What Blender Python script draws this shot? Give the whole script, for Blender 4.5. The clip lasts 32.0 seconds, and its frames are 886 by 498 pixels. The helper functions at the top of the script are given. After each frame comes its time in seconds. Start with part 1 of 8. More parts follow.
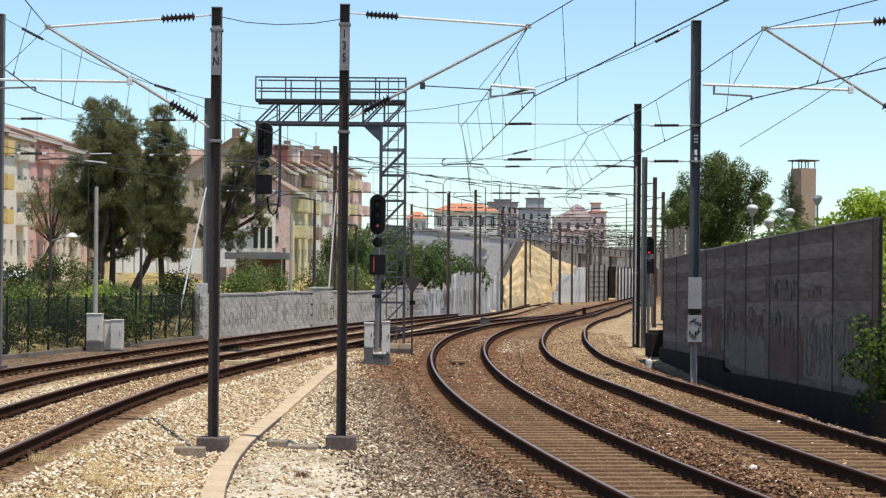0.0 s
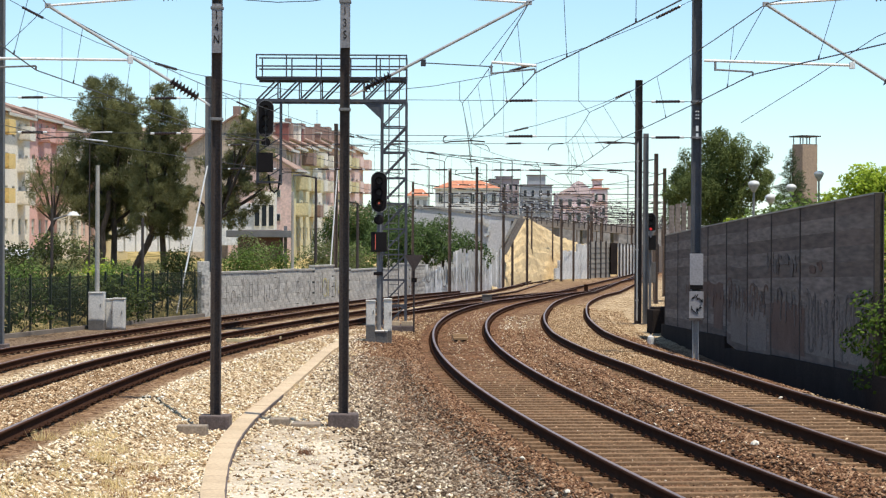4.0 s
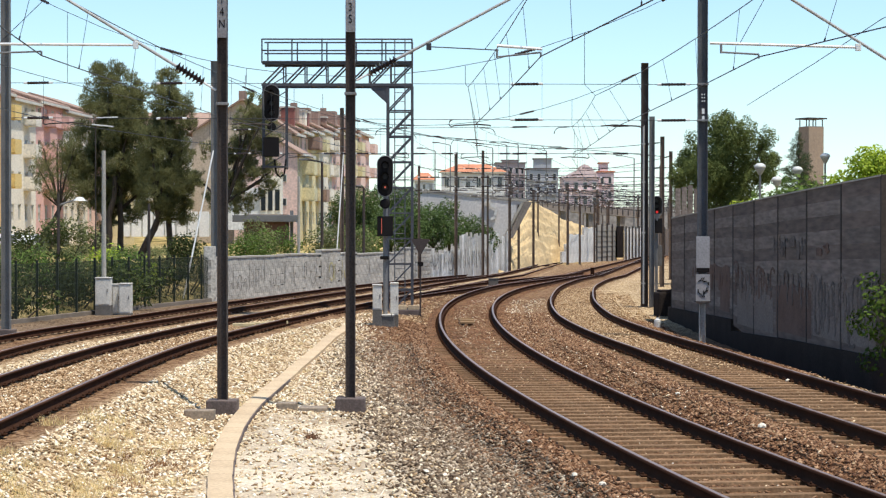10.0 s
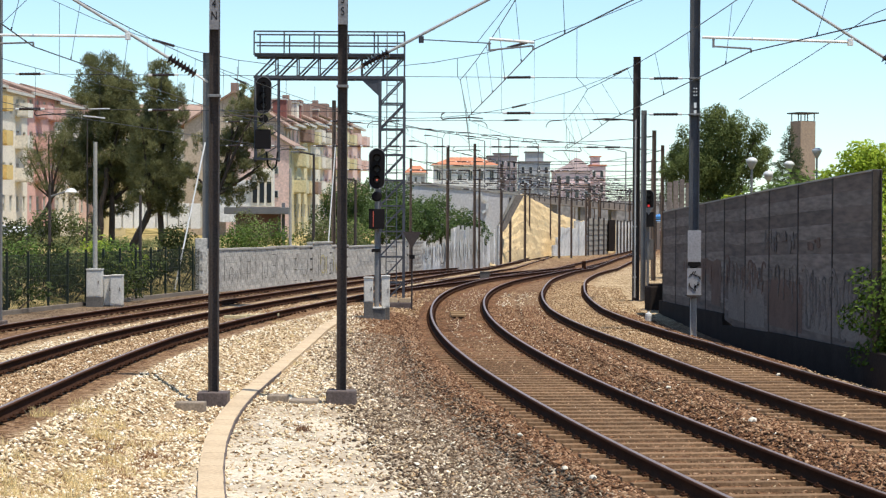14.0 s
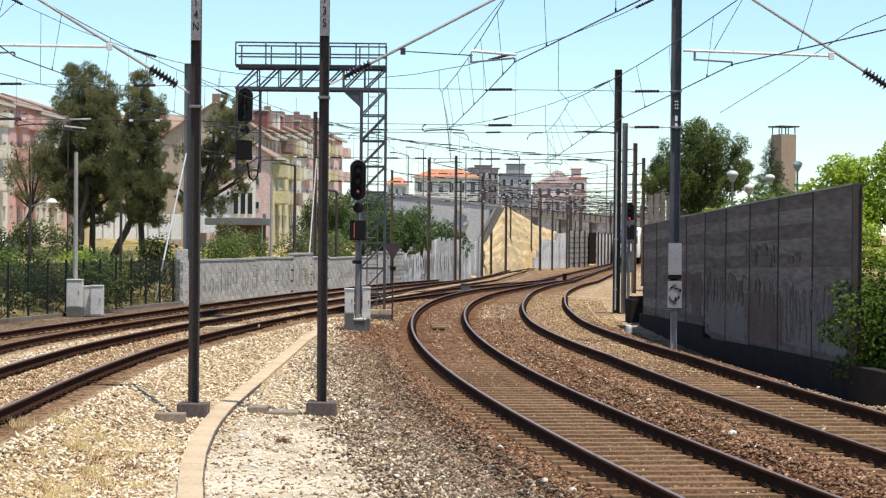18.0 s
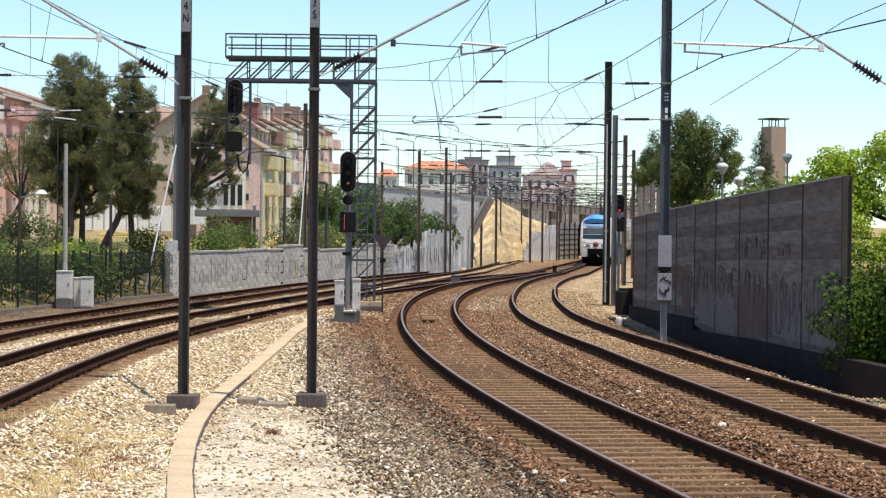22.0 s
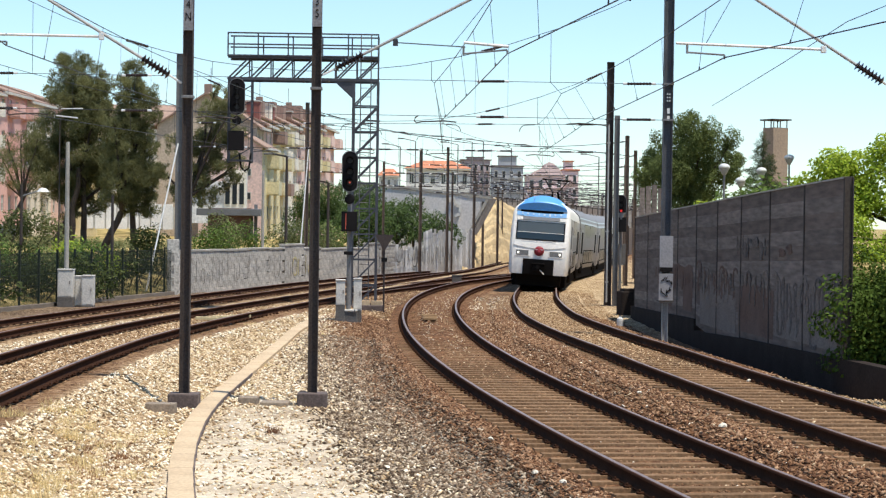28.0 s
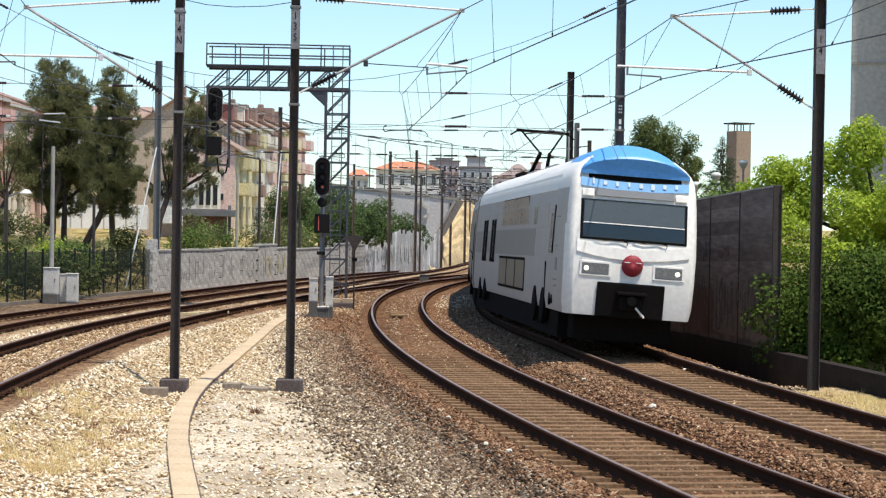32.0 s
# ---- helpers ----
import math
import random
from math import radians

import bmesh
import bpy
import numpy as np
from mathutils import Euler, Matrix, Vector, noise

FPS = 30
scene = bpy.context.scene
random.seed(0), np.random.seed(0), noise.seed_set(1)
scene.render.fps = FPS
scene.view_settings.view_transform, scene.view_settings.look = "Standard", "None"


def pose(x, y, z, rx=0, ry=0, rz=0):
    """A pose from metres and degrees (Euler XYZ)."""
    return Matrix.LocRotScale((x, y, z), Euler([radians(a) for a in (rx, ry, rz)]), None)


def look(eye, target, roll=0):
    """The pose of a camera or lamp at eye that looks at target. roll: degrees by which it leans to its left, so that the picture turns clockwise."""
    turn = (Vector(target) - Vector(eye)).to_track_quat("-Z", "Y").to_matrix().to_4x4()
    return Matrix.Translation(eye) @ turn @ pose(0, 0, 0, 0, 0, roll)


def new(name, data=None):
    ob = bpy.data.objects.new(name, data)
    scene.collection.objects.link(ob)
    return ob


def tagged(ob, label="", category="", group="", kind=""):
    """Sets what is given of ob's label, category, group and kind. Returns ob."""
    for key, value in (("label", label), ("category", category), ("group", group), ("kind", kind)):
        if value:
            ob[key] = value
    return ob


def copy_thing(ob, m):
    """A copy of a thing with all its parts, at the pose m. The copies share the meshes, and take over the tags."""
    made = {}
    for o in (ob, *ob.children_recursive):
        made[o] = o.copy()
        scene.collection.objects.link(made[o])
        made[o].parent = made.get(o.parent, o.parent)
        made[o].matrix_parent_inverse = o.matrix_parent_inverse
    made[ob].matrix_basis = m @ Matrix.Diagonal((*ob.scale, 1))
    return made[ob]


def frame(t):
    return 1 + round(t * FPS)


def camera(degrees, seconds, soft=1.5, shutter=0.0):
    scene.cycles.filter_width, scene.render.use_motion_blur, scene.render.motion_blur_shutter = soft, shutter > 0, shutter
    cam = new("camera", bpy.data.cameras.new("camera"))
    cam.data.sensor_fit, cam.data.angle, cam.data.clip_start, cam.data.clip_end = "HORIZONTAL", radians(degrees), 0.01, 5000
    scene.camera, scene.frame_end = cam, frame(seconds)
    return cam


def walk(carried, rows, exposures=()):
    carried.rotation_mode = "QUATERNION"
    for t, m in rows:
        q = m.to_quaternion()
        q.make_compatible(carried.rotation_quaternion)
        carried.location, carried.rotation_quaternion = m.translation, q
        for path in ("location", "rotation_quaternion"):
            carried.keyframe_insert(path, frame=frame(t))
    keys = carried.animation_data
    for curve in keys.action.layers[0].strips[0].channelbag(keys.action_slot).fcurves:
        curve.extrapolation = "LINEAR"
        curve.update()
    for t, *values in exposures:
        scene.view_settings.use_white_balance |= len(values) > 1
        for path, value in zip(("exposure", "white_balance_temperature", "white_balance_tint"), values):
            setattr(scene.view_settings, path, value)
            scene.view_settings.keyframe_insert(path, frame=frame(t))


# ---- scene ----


def aim(yaw, pitch, roll, x=0.0, y=0.0, z=2.88):
    """A camera pose from degrees: turn to the left, tilt up, lean."""
    return (Matrix.Translation((x, y, z)) @ Matrix.Rotation(radians(yaw), 4, "Z") @ Matrix.Rotation(radians(pitch), 4, "X")
            @ Matrix.Rotation(radians(roll), 4, "Y") @ Matrix.Rotation(radians(90), 4, "X"))


cam = camera(23.92, 32.0, soft=1.25)
walk(cam, [(0, aim(-0.335, 0.440, -0.489)), (0.5, aim(-0.289, 0.420, -0.776)), (1, aim(-0.246, 0.390, -0.610)), (1.5, aim(-0.204, 0.318,
         -0.409)), (2, aim(-0.200, 0.210, -0.207)), (2.5, aim(-0.266, 0.082, -0.294)), (3, aim(-0.301, -0.030, -0.241)), (3.5, aim(-0.305,
         -0.110, -0.270)), (5.5, aim(-0.220, -0.435, -0.180)), (6, aim(-0.190, -0.536, -0.088)), (6.5, aim(-0.152, -0.632, 0.104)), (7,
         aim(-0.085, -0.682, -0.151)), (7.5, aim(-0.043, -0.738, -0.289)), (8, aim(-0.000, -0.777, -0.331)), (8.5, aim(-0.027, -0.782,
         -0.251)), (9, aim(-0.049, -0.772, -0.205)), (9.5, aim(-0.065, -0.757, -0.239)), (10, aim(-0.125, -0.626, -0.032)), (10.5,
         aim(-0.167, -0.591, 0.152)), (11, aim(-0.126, -0.640, 0.105)), (11.5, aim(-0.036, -0.672, 0.047)), (12, aim(0.047, -0.738,
         -0.067)), (12.5, aim(0.067, -0.801, 0.124)), (13, aim(-0.000, -0.818, -0.000)), (13.5, aim(-0.083, -0.798, 0.230)), (14,
         aim(-0.358, -0.818, -0.274)), (14.5, aim(-0.520, -0.747, -0.427)), (16.5, aim(-0.737, -0.543, -0.434)), (17, aim(-0.773, -0.479,
         -0.670)), (17.5, aim(-0.854, -0.448, -0.785)), (18, aim(-0.879, -0.491, -0.509)), (18.5, aim(-0.892, -0.531, -0.753)), (19,
         aim(-0.911, -0.563, -0.697)), (19.5, aim(-0.944, -0.638, -0.666)), (20, aim(-0.984, -0.672, -0.717)), (20.5, aim(-1.022, -0.709,
         -0.710)), (21, aim(-1.082, -0.696, -0.474)), (21.5, aim(-1.114, -0.682, -0.846)), (22, aim(-1.154, -0.711, -0.570)), (22.5,
         aim(-1.146, -0.752, -0.734)), (23, aim(-1.157, -0.784, -0.628)), (23.5, aim(-1.191, -0.745, -0.419)), (24, aim(-1.246, -0.580,
         -0.515)), (24.5, aim(-1.274, -0.538, -0.627)), (25, aim(-1.211, -0.572, -0.636)), (25.5, aim(-1.125, -0.648, -0.799)), (27.5,
         aim(-1.040, -0.736, -0.940)), (28, aim(-1.114, -0.720, -0.796)), (28.5, aim(-1.181, -0.701, -0.961)), (29, aim(-1.223, -0.656,
         -1.206)), (29.5, aim(-1.261, -0.635, -1.108)), (30, aim(-1.251, -0.702, -0.943)), (30.5, aim(-1.248, -0.726, -0.832, -0.00, -0.25,
         2.885)), (31, aim(-1.254, -0.732, -0.803, 0.00, -1.50, 2.916)), (31.5, aim(-1.384, -0.721, -0.837, 0.01, -2.75, 2.934)), (32,
         aim(-1.947, -0.703, -0.985, 0.01, -4.00, 2.947))],
     exposures=[(0, 0.10), (3, 0.21), (8, 0.27), (32, 0.27)])

# ---- daylight: clear sky, high sun from the right ----
SUN_EL, SUN_AZ = radians(72), radians(130)     # azimuth clockwise from the view direction (+y)
world = bpy.data.worlds.new("sky")
scene.world = world
world.use_nodes = True
sky = world.node_tree.nodes.new("ShaderNodeTexSky")
sky.sky_type, sky.sun_disc, sky.sun_elevation, sky.sun_rotation = "NISHITA", False, SUN_EL, SUN_AZ
sky.air_density, sky.dust_density, sky.ozone_density = 1.0, 0.15, 1.6
bg = world.node_tree.nodes["Background"]
haze = world.node_tree.nodes.new("ShaderNodeMix")
haze.data_type, haze.blend_type = "RGBA", "MULTIPLY"
haze.inputs[0].default_value, haze.inputs[7].default_value = 1.0, (0.885, 1.0, 1.06, 1)
dirn, lift = world.node_tree.nodes.new("ShaderNodeTexCoord"), world.node_tree.nodes.new("ShaderNodeVectorMath")
lift.operation, lift.inputs[1].default_value = "ADD", (0, 0, 0.012)      # thin clear air: the whitish rim lies below the skyline
world.node_tree.links.new(dirn.outputs["Generated"], lift.inputs[0])
world.node_tree.links.new(lift.outputs[0], sky.inputs[0])
world.node_tree.links.new(sky.outputs[0], haze.inputs[6])
world.node_tree.links.new(haze.outputs[2], bg.inputs[0])
bg.inputs[1].default_value = 0.145
lamp = bpy.data.lights.new("sun", "SUN")
lamp.energy, lamp.angle, lamp.color = 5.0, radians(0.7), (1.0, 0.95, 0.86)
sun = new("sun", lamp)
to_sun = Vector((math.sin(SUN_AZ) * math.cos(SUN_EL), math.cos(SUN_AZ) * math.cos(SUN_EL), math.sin(SUN_EL)))
sun.matrix_world = look(to_sun * 100, (0, 0, 0))


# ---- materials ----
def mat(name, col, rough=0.6, metal=0.0, var=0.25, scale=4.0, fine=40.0, bump=0.0, tint=None, spec=0.4, rnd=0.0, patch=0.5, along=1.0):
    """Two scales of colour noise on the base, roughness variation and an optional fine relief; tint is the colour of the stains."""
    m = bpy.data.materials.new(name)
    m.use_nodes = True
    nt = m.node_tree
    b = nt.nodes["Principled BSDF"]
    b.inputs["Metallic"].default_value = metal
    b.inputs["Specular IOR Level"].default_value = spec
    geo = nt.nodes.new("ShaderNodeTexCoord")
    n1, n2 = nt.nodes.new("ShaderNodeTexNoise"), nt.nodes.new("ShaderNodeTexNoise")
    for n, s in ((n1, scale), (n2, fine)):
        n.inputs["Scale"].default_value = s
        n.inputs["Detail"].default_value = 5
        if along != 1.0:
            mp = nt.nodes.new("ShaderNodeMapping")
            mp.inputs["Scale"].default_value = (1.0, along, 1.0)
            nt.links.new(geo.outputs["Object"], mp.inputs["Vector"])
            nt.links.new(mp.outputs[0], n.inputs["Vector"])
        else:
            nt.links.new(geo.outputs["Object"], n.inputs["Vector"])
    tint = tint or [c * 0.45 for c in col]
    r1 = nt.nodes.new("ShaderNodeValToRGB")
    r1.color_ramp.elements[0].position, r1.color_ramp.elements[1].position = patch - 0.12, patch + 0.16
    r1.color_ramp.elements[0].color = (*[c * (1 - var) + t * var for c, t in zip(col, tint)], 1)
    r1.color_ramp.elements[1].color = (*col, 1)
    nt.links.new(n1.outputs["Fac"], r1.inputs["Fac"])
    mix = nt.nodes.new("ShaderNodeMix")
    mix.data_type, mix.blend_type = "RGBA", "MULTIPLY"
    r2 = nt.nodes.new("ShaderNodeValToRGB")
    r2.color_ramp.elements[0].position, r2.color_ramp.elements[1].position = 0.3, 0.7
    lo, hi = 1 - var * 0.8, 1 + var * 0.4
    r2.color_ramp.elements[0].color, r2.color_ramp.elements[1].color = (lo, lo, lo, 1), (hi, hi, hi, 1)
    nt.links.new(n2.outputs["Fac"], r2.inputs["Fac"])
    mix.inputs[0].default_value = 1.0
    nt.links.new(r1.outputs[0], mix.inputs[6])
    nt.links.new(r2.outputs[0], mix.inputs[7])
    out = mix.outputs[2]
    if rnd:
        info = nt.nodes.new("ShaderNodeObjectInfo")
        hsv = nt.nodes.new("ShaderNodeHueSaturation")
        mr = nt.nodes.new("ShaderNodeMapRange")
        mr.inputs[3].default_value, mr.inputs[4].default_value = 1 - rnd, 1 + rnd
        nt.links.new(info.outputs["Random"], mr.inputs[0])
        nt.links.new(mr.outputs[0], hsv.inputs["Value"])
        nt.links.new(out, hsv.inputs["Color"])
        out = hsv.outputs[0]
    nt.links.new(out, b.inputs["Base Color"])
    mr = nt.nodes.new("ShaderNodeMapRange")
    mr.inputs[3].default_value, mr.inputs[4].default_value = max(rough - 0.12, 0.02), min(rough + 0.12, 1)
    nt.links.new(n2.outputs["Fac"], mr.inputs[0])
    nt.links.new(mr.outputs[0], b.inputs["Roughness"])
    if bump:
        bp = nt.nodes.new("ShaderNodeBump")
        bp.inputs["Strength"].default_value = bump
        bp.inputs["Distance"].default_value = 0.02
        nt.links.new(n2.outputs["Fac"], bp.inputs["Height"])
        nt.links.new(bp.outputs[0], b.inputs["Normal"])
    return m


def leaf_mat(name, dark, light, thin=0.3, fleck=0.42):
    m = bpy.data.materials.new(name)
    m.use_nodes = True
    nt = m.node_tree
    b = nt.nodes["Principled BSDF"]
    g = nt.nodes.new("ShaderNodeNewGeometry")
    n = nt.nodes.new("ShaderNodeTexNoise")
    n.inputs["Scale"].default_value = 0.7
    c = nt.nodes.new("ShaderNodeTexCoord")
    nt.links.new(c.outputs["Object"], n.inputs["Vector"])
    add = nt.nodes.new("ShaderNodeMath")
    add.operation = "MULTIPLY_ADD"
    add.inputs[1].default_value = fleck
    nt.links.new(g.outputs["Random Per Island"], add.inputs[0])
    half = nt.nodes.new("ShaderNodeMath")
    half.operation = "MULTIPLY"
    half.inputs[1].default_value = 1 - fleck
    nt.links.new(n.outputs["Fac"], half.inputs[0])
    nt.links.new(half.outputs[0], add.inputs[2])
    r = nt.nodes.new("ShaderNodeValToRGB")
    r.color_ramp.elements[0].color, r.color_ramp.elements[1].color = (*dark, 1), (*light, 1)
    r.color_ramp.elements[0].position, r.color_ramp.elements[1].position = 0.15, 0.85
    nt.links.new(add.outputs[0], r.inputs["Fac"])
    nt.links.new(r.outputs[0], b.inputs["Base Color"])
    b.inputs["Roughness"].default_value = 0.8
    b.inputs["Specular IOR Level"].default_value = 0.08
    tr = nt.nodes.new("ShaderNodeBsdfTranslucent")
    nt.links.new(r.outputs[0], tr.inputs["Color"])
    ms = nt.nodes.new("ShaderNodeMixShader")
    ms.inputs[0].default_value = thin
    nt.links.new(b.outputs[0], ms.inputs[1])
    nt.links.new(tr.outputs[0], ms.inputs[2])
    nt.links.new(ms.outputs[0], nt.nodes["Material Output"].inputs[0])
    return m


def glow(name, col, strength):
    m = bpy.data.materials.new(name)
    m.use_nodes = True
    b = m.node_tree.nodes["Principled BSDF"]
    b.inputs["Base Color"].default_value = (*col, 1)
    b.inputs["Emission Color"].default_value = (*col, 1)
    b.inputs["Emission Strength"].default_value = strength
    return m


def glass_mat(name, col, rough=0.06):
    m = bpy.data.materials.new(name)
    m.use_nodes = True
    b = m.node_tree.nodes["Principled BSDF"]
    b.inputs["Base Color"].default_value = (*col, 1)
    b.inputs["Roughness"].default_value = rough
    b.inputs["Specular IOR Level"].default_value = 0.6
    return m


M = {}
M["steel_dark"] = mat("mast steel", (0.066, 0.056, 0.052), 0.7, 0.0, 0.5, 1.2, 30, tint=(0.06, 0.036, 0.026), rnd=0.1, spec=0.2)
M["steel_mid"] = mat("dull bluish mast steel", (0.10, 0.10, 0.108), 0.65, 0.0, 0.45, 1.2, 30, rnd=0.1, spec=0.3)
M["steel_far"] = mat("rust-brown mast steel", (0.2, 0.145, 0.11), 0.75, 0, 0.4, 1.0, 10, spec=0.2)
M["steel_grey"] = mat("galvanised steel", (0.205, 0.20, 0.195), 0.6, 0.12, 0.4, 1.5, 30, rnd=0.1)
M["steel_pale"] = mat("pale galvanised steel", (0.42, 0.41, 0.39), 0.6, 0.1, 0.3, 2, 25)
M["steel_blue"] = mat("dark galvanised lattice steel", (0.08, 0.082, 0.094), 0.6, 0.15, 0.4, 2, 25)
M["tube"] = mat("bright aluminium tube", (0.78, 0.77, 0.74), 0.45, 0.1, 0.25, 3, 30)
M["wire"] = mat("weathered copper wire", (0.05, 0.05, 0.055), 0.5, 0.3, 0.2, 2, 30)
M["insul"] = mat("brown glazed porcelain", (0.036, 0.025, 0.023), 0.25, 0.0, 0.2, 6, 40)
M["concrete"] = mat("weathered concrete", (0.42, 0.39, 0.34), 0.85, 0, 0.4, 1.5, 25, 0.3, tint=(0.2, 0.18, 0.15), rnd=0.08)
M["footing"] = mat("dark brown-grey concrete footing", (0.15, 0.112, 0.098), 0.85, 0, 0.5, 3, 30, 0.4)
M["sleeper"] = mat("rust-dusted concrete sleeper", (0.24, 0.146, 0.08), 0.92, 0, 0.45, 3, 25, 0.4, tint=(0.12, 0.062, 0.03), rnd=0.2, spec=0.1)
M["rail_web"] = mat("rusty rail steel", (0.052, 0.024, 0.014), 0.95, 0, 0.4, 3, 30, 0.2, spec=0.03)
M["rail_head"] = mat("worn rail head", (0.10, 0.046, 0.027), 0.85, 0, 0.3, 1.5, 30, tint=(0.06, 0.028, 0.017), spec=0.06)
M["rail_top"] = mat("polished rail running band", (0.26, 0.185, 0.15), 0.42, 0.4, 0.2, 1.5, 30)
M["white_plate"] = mat("white enamel plate", (0.66, 0.65, 0.62), 0.45, 0, 0.25, 3, 20)
M["mark_grey"] = mat("worn grey paint", (0.25, 0.24, 0.245), 0.7, 0, 0.4, 2.5, 20)
M["black"] = mat("black paint", (0.014, 0.012, 0.012), 0.8, 0, 0.2, 3, 30, spec=0.12)
M["lens_off"] = glass_mat("dark signal lens", (0.005, 0.005, 0.006), 0.6)
M["lens_red"] = glow("lit red signal lens", (0.75, 0.03, 0.03), 0.6)
M["lens_dim"] = glow("dim red signal lens", (0.5, 0.10, 0.06), 0.6)


# ---- mesh helpers ----
def part(name, bm, material, parent, label="", smooth=False):
    me = bpy.data.meshes.new(name)
    bm.to_mesh(me)
    bm.free()
    me.materials.append(material)
    if smooth:
        me.shade_smooth()
    ob = new(name, me)
    ob.parent = parent
    if label:
        tagged(ob, label)
    return ob


def piece(name, me, parent, m):
    ob = new(name, me)
    ob.parent = parent
    ob.matrix_basis = m
    return ob


def empty(name, label, category, m=None, group="", kind=""):
    ob = new(name)
    ob.empty_display_size = 0.2
    if m is not None:
        ob.matrix_basis = m
    return tagged(ob, label, category, group, kind)


def arrays_mesh(name, verts, faces, material, smooth=False):
    """Mesh from numpy arrays; all faces have as many corners as the array is wide."""
    me = bpy.data.meshes.new(name)
    verts, faces = np.asarray(verts, np.float32), np.asarray(faces, np.int32)
    n, k = faces.shape
    me.vertices.add(len(verts))
    me.vertices.foreach_set("co", verts.ravel())
    me.loops.add(n * k)
    me.loops.foreach_set("vertex_index", faces.ravel())
    me.polygons.add(n)
    me.polygons.foreach_set("loop_start", np.arange(0, n * k, k, dtype=np.int32))
    me.update(calc_edges=True)
    me.validate()
    if material:
        me.materials.append(material)
    if smooth:
        me.shade_smooth()
    return me


def box(bm, c, s, rz=0.0, bevel=0.0, rx=0.0, ry=0.0):
    m = pose(*c, rx, ry, rz) @ Matrix.Diagonal((*s, 1))
    g = bmesh.ops.create_cube(bm, size=1, matrix=m)
    if bevel:
        es = list({e for v in g["verts"] for e in v.link_edges})
        bmesh.ops.bevel(bm, geom=es, offset=bevel, segments=2, affect="EDGES", profile=0.6)
    return bm


def bar(bm, p, q, r, n=6, r2=None):
    p, q = Vector(p), Vector(q)
    d = q - p
    m = Matrix.Translation((p + q) / 2) @ d.to_track_quat("Z", "Y").to_matrix().to_4x4()
    bmesh.ops.create_cone(bm, cap_ends=True, segments=n, radius1=r, radius2=r if r2 is None else r2, depth=d.length, matrix=m)
    return bm


def angle_bar(bm, p, q, w):
    """A square bar between two points."""
    p, q = Vector(p), Vector(q)
    d = q - p
    m = Matrix.Translation((p + q) / 2) @ d.to_track_quat("Z", "Y").to_matrix().to_4x4() @ Matrix.Diagonal((w, w, d.length, 1))
    bmesh.ops.create_cube(bm, size=1, matrix=m)
    return bm


def lathe(bm, prof, n=12, m=Matrix()):
    """Turn (radius, height) pairs round the z axis."""
    rings = []
    for r, h in prof:
        rings.append([bm.verts.new(m @ Vector((r * math.cos(2 * math.pi * i / n), r * math.sin(2 * math.pi * i / n), h))) for i in range(n)])
    for a, b in zip(rings, rings[1:]):
        for i in range(n):
            bm.faces.new((a[i], a[(i + 1) % n], b[(i + 1) % n], b[i]))
    bm.faces.new(rings[0][::-1])
    bm.faces.new(rings[-1])
    return bm


def prism(bm, pts, h0, h1, m=Matrix()):
    """Extrude a plan outline (x, y) from h0 to h1."""
    a = [bm.verts.new(m @ Vector((x, y, h0))) for x, y in pts]
    b = [bm.verts.new(m @ Vector((x, y, h1))) for x, y in pts]
    n = len(pts)
    bm.faces.new(a[::-1])
    bm.faces.new(b)
    for i in range(n):
        bm.faces.new((a[i], a[(i + 1) % n], b[(i + 1) % n], b[i]))
    return bm


def h_section(w, d, t):
    return [(-w / 2, -d / 2), (w / 2, -d / 2), (w / 2, -d / 2 + t), (t / 2, -d / 2 + t), (t / 2, d / 2 - t), (w / 2, d / 2 - t),
            (w / 2, d / 2), (-w / 2, d / 2), (-w / 2, d / 2 - t), (-t / 2, d / 2 - t), (-t / 2, -d / 2 + t), (-w / 2, -d / 2 + t)]


# ---- the plan: four tracks, each a straight, a curve and a straight ----
# x at the curve's apex, y of the apex, radius, y where the curve ends, height over the near track plane
TRACKS = {"R1": (0.915, 64.9, 303.0, 112.2, 0.0), "R2": (4.755, 62.6, 364.0, 112.0, 0.0),
          "L2": (-6.62, 33.8, 237.7, 61.2, 0.334), "L1": (-11.2, 48.9, 82.6, 61.2, -0.08)}


def fall(y):
    """The line drops gently past the curve's apex."""
    return -7.9e-5 * np.clip(np.asarray(y, float) - 65, 0, 84) ** 2


def track_x(k, y):
    if k == "X":
        return -1.95 + (np.asarray(y, float) - 88) * 0.196      # straight crossover between the two pairs
    x0, y0, r, y1, _ = TRACKS[k]
    y = np.asarray(y, float)
    lo = y0 if k in ("L1", "L2") else y0 - 110.0
    d = np.clip(y, lo, y1) - y0
    x = x0 + r - np.sqrt(r * r - d * d)
    s1, s0 = (y1 - y0) / math.sqrt(r * r - (y1 - y0) ** 2), (lo - y0) / math.sqrt(r * r - (lo - y0) ** 2)
    if k == "R2":       # the two curves draw together before the straight
        u = np.clip((y - 88) / 44, 0, 1)
        x = x - 0.75 * u * u * (3 - 2 * u)
    if k == "R1":
        u = np.clip((y - 108) / 44, 0, 1)
        x = x - 0.6 * u * u * (3 - 2 * u)
    return x + np.maximum(y - y1, 0) * s1 + np.minimum(y - lo, 0) * s0


def track_z(k, y):
    if k == "R2":
        return fall(y) + 0.25 * np.interp(y, [45, 68], [1, 0])
    if k == "X":
        return fall(y) - 0.01
    return fall(y) + TRACKS[k][4] * np.interp(y, [45, 100], [1, 0])


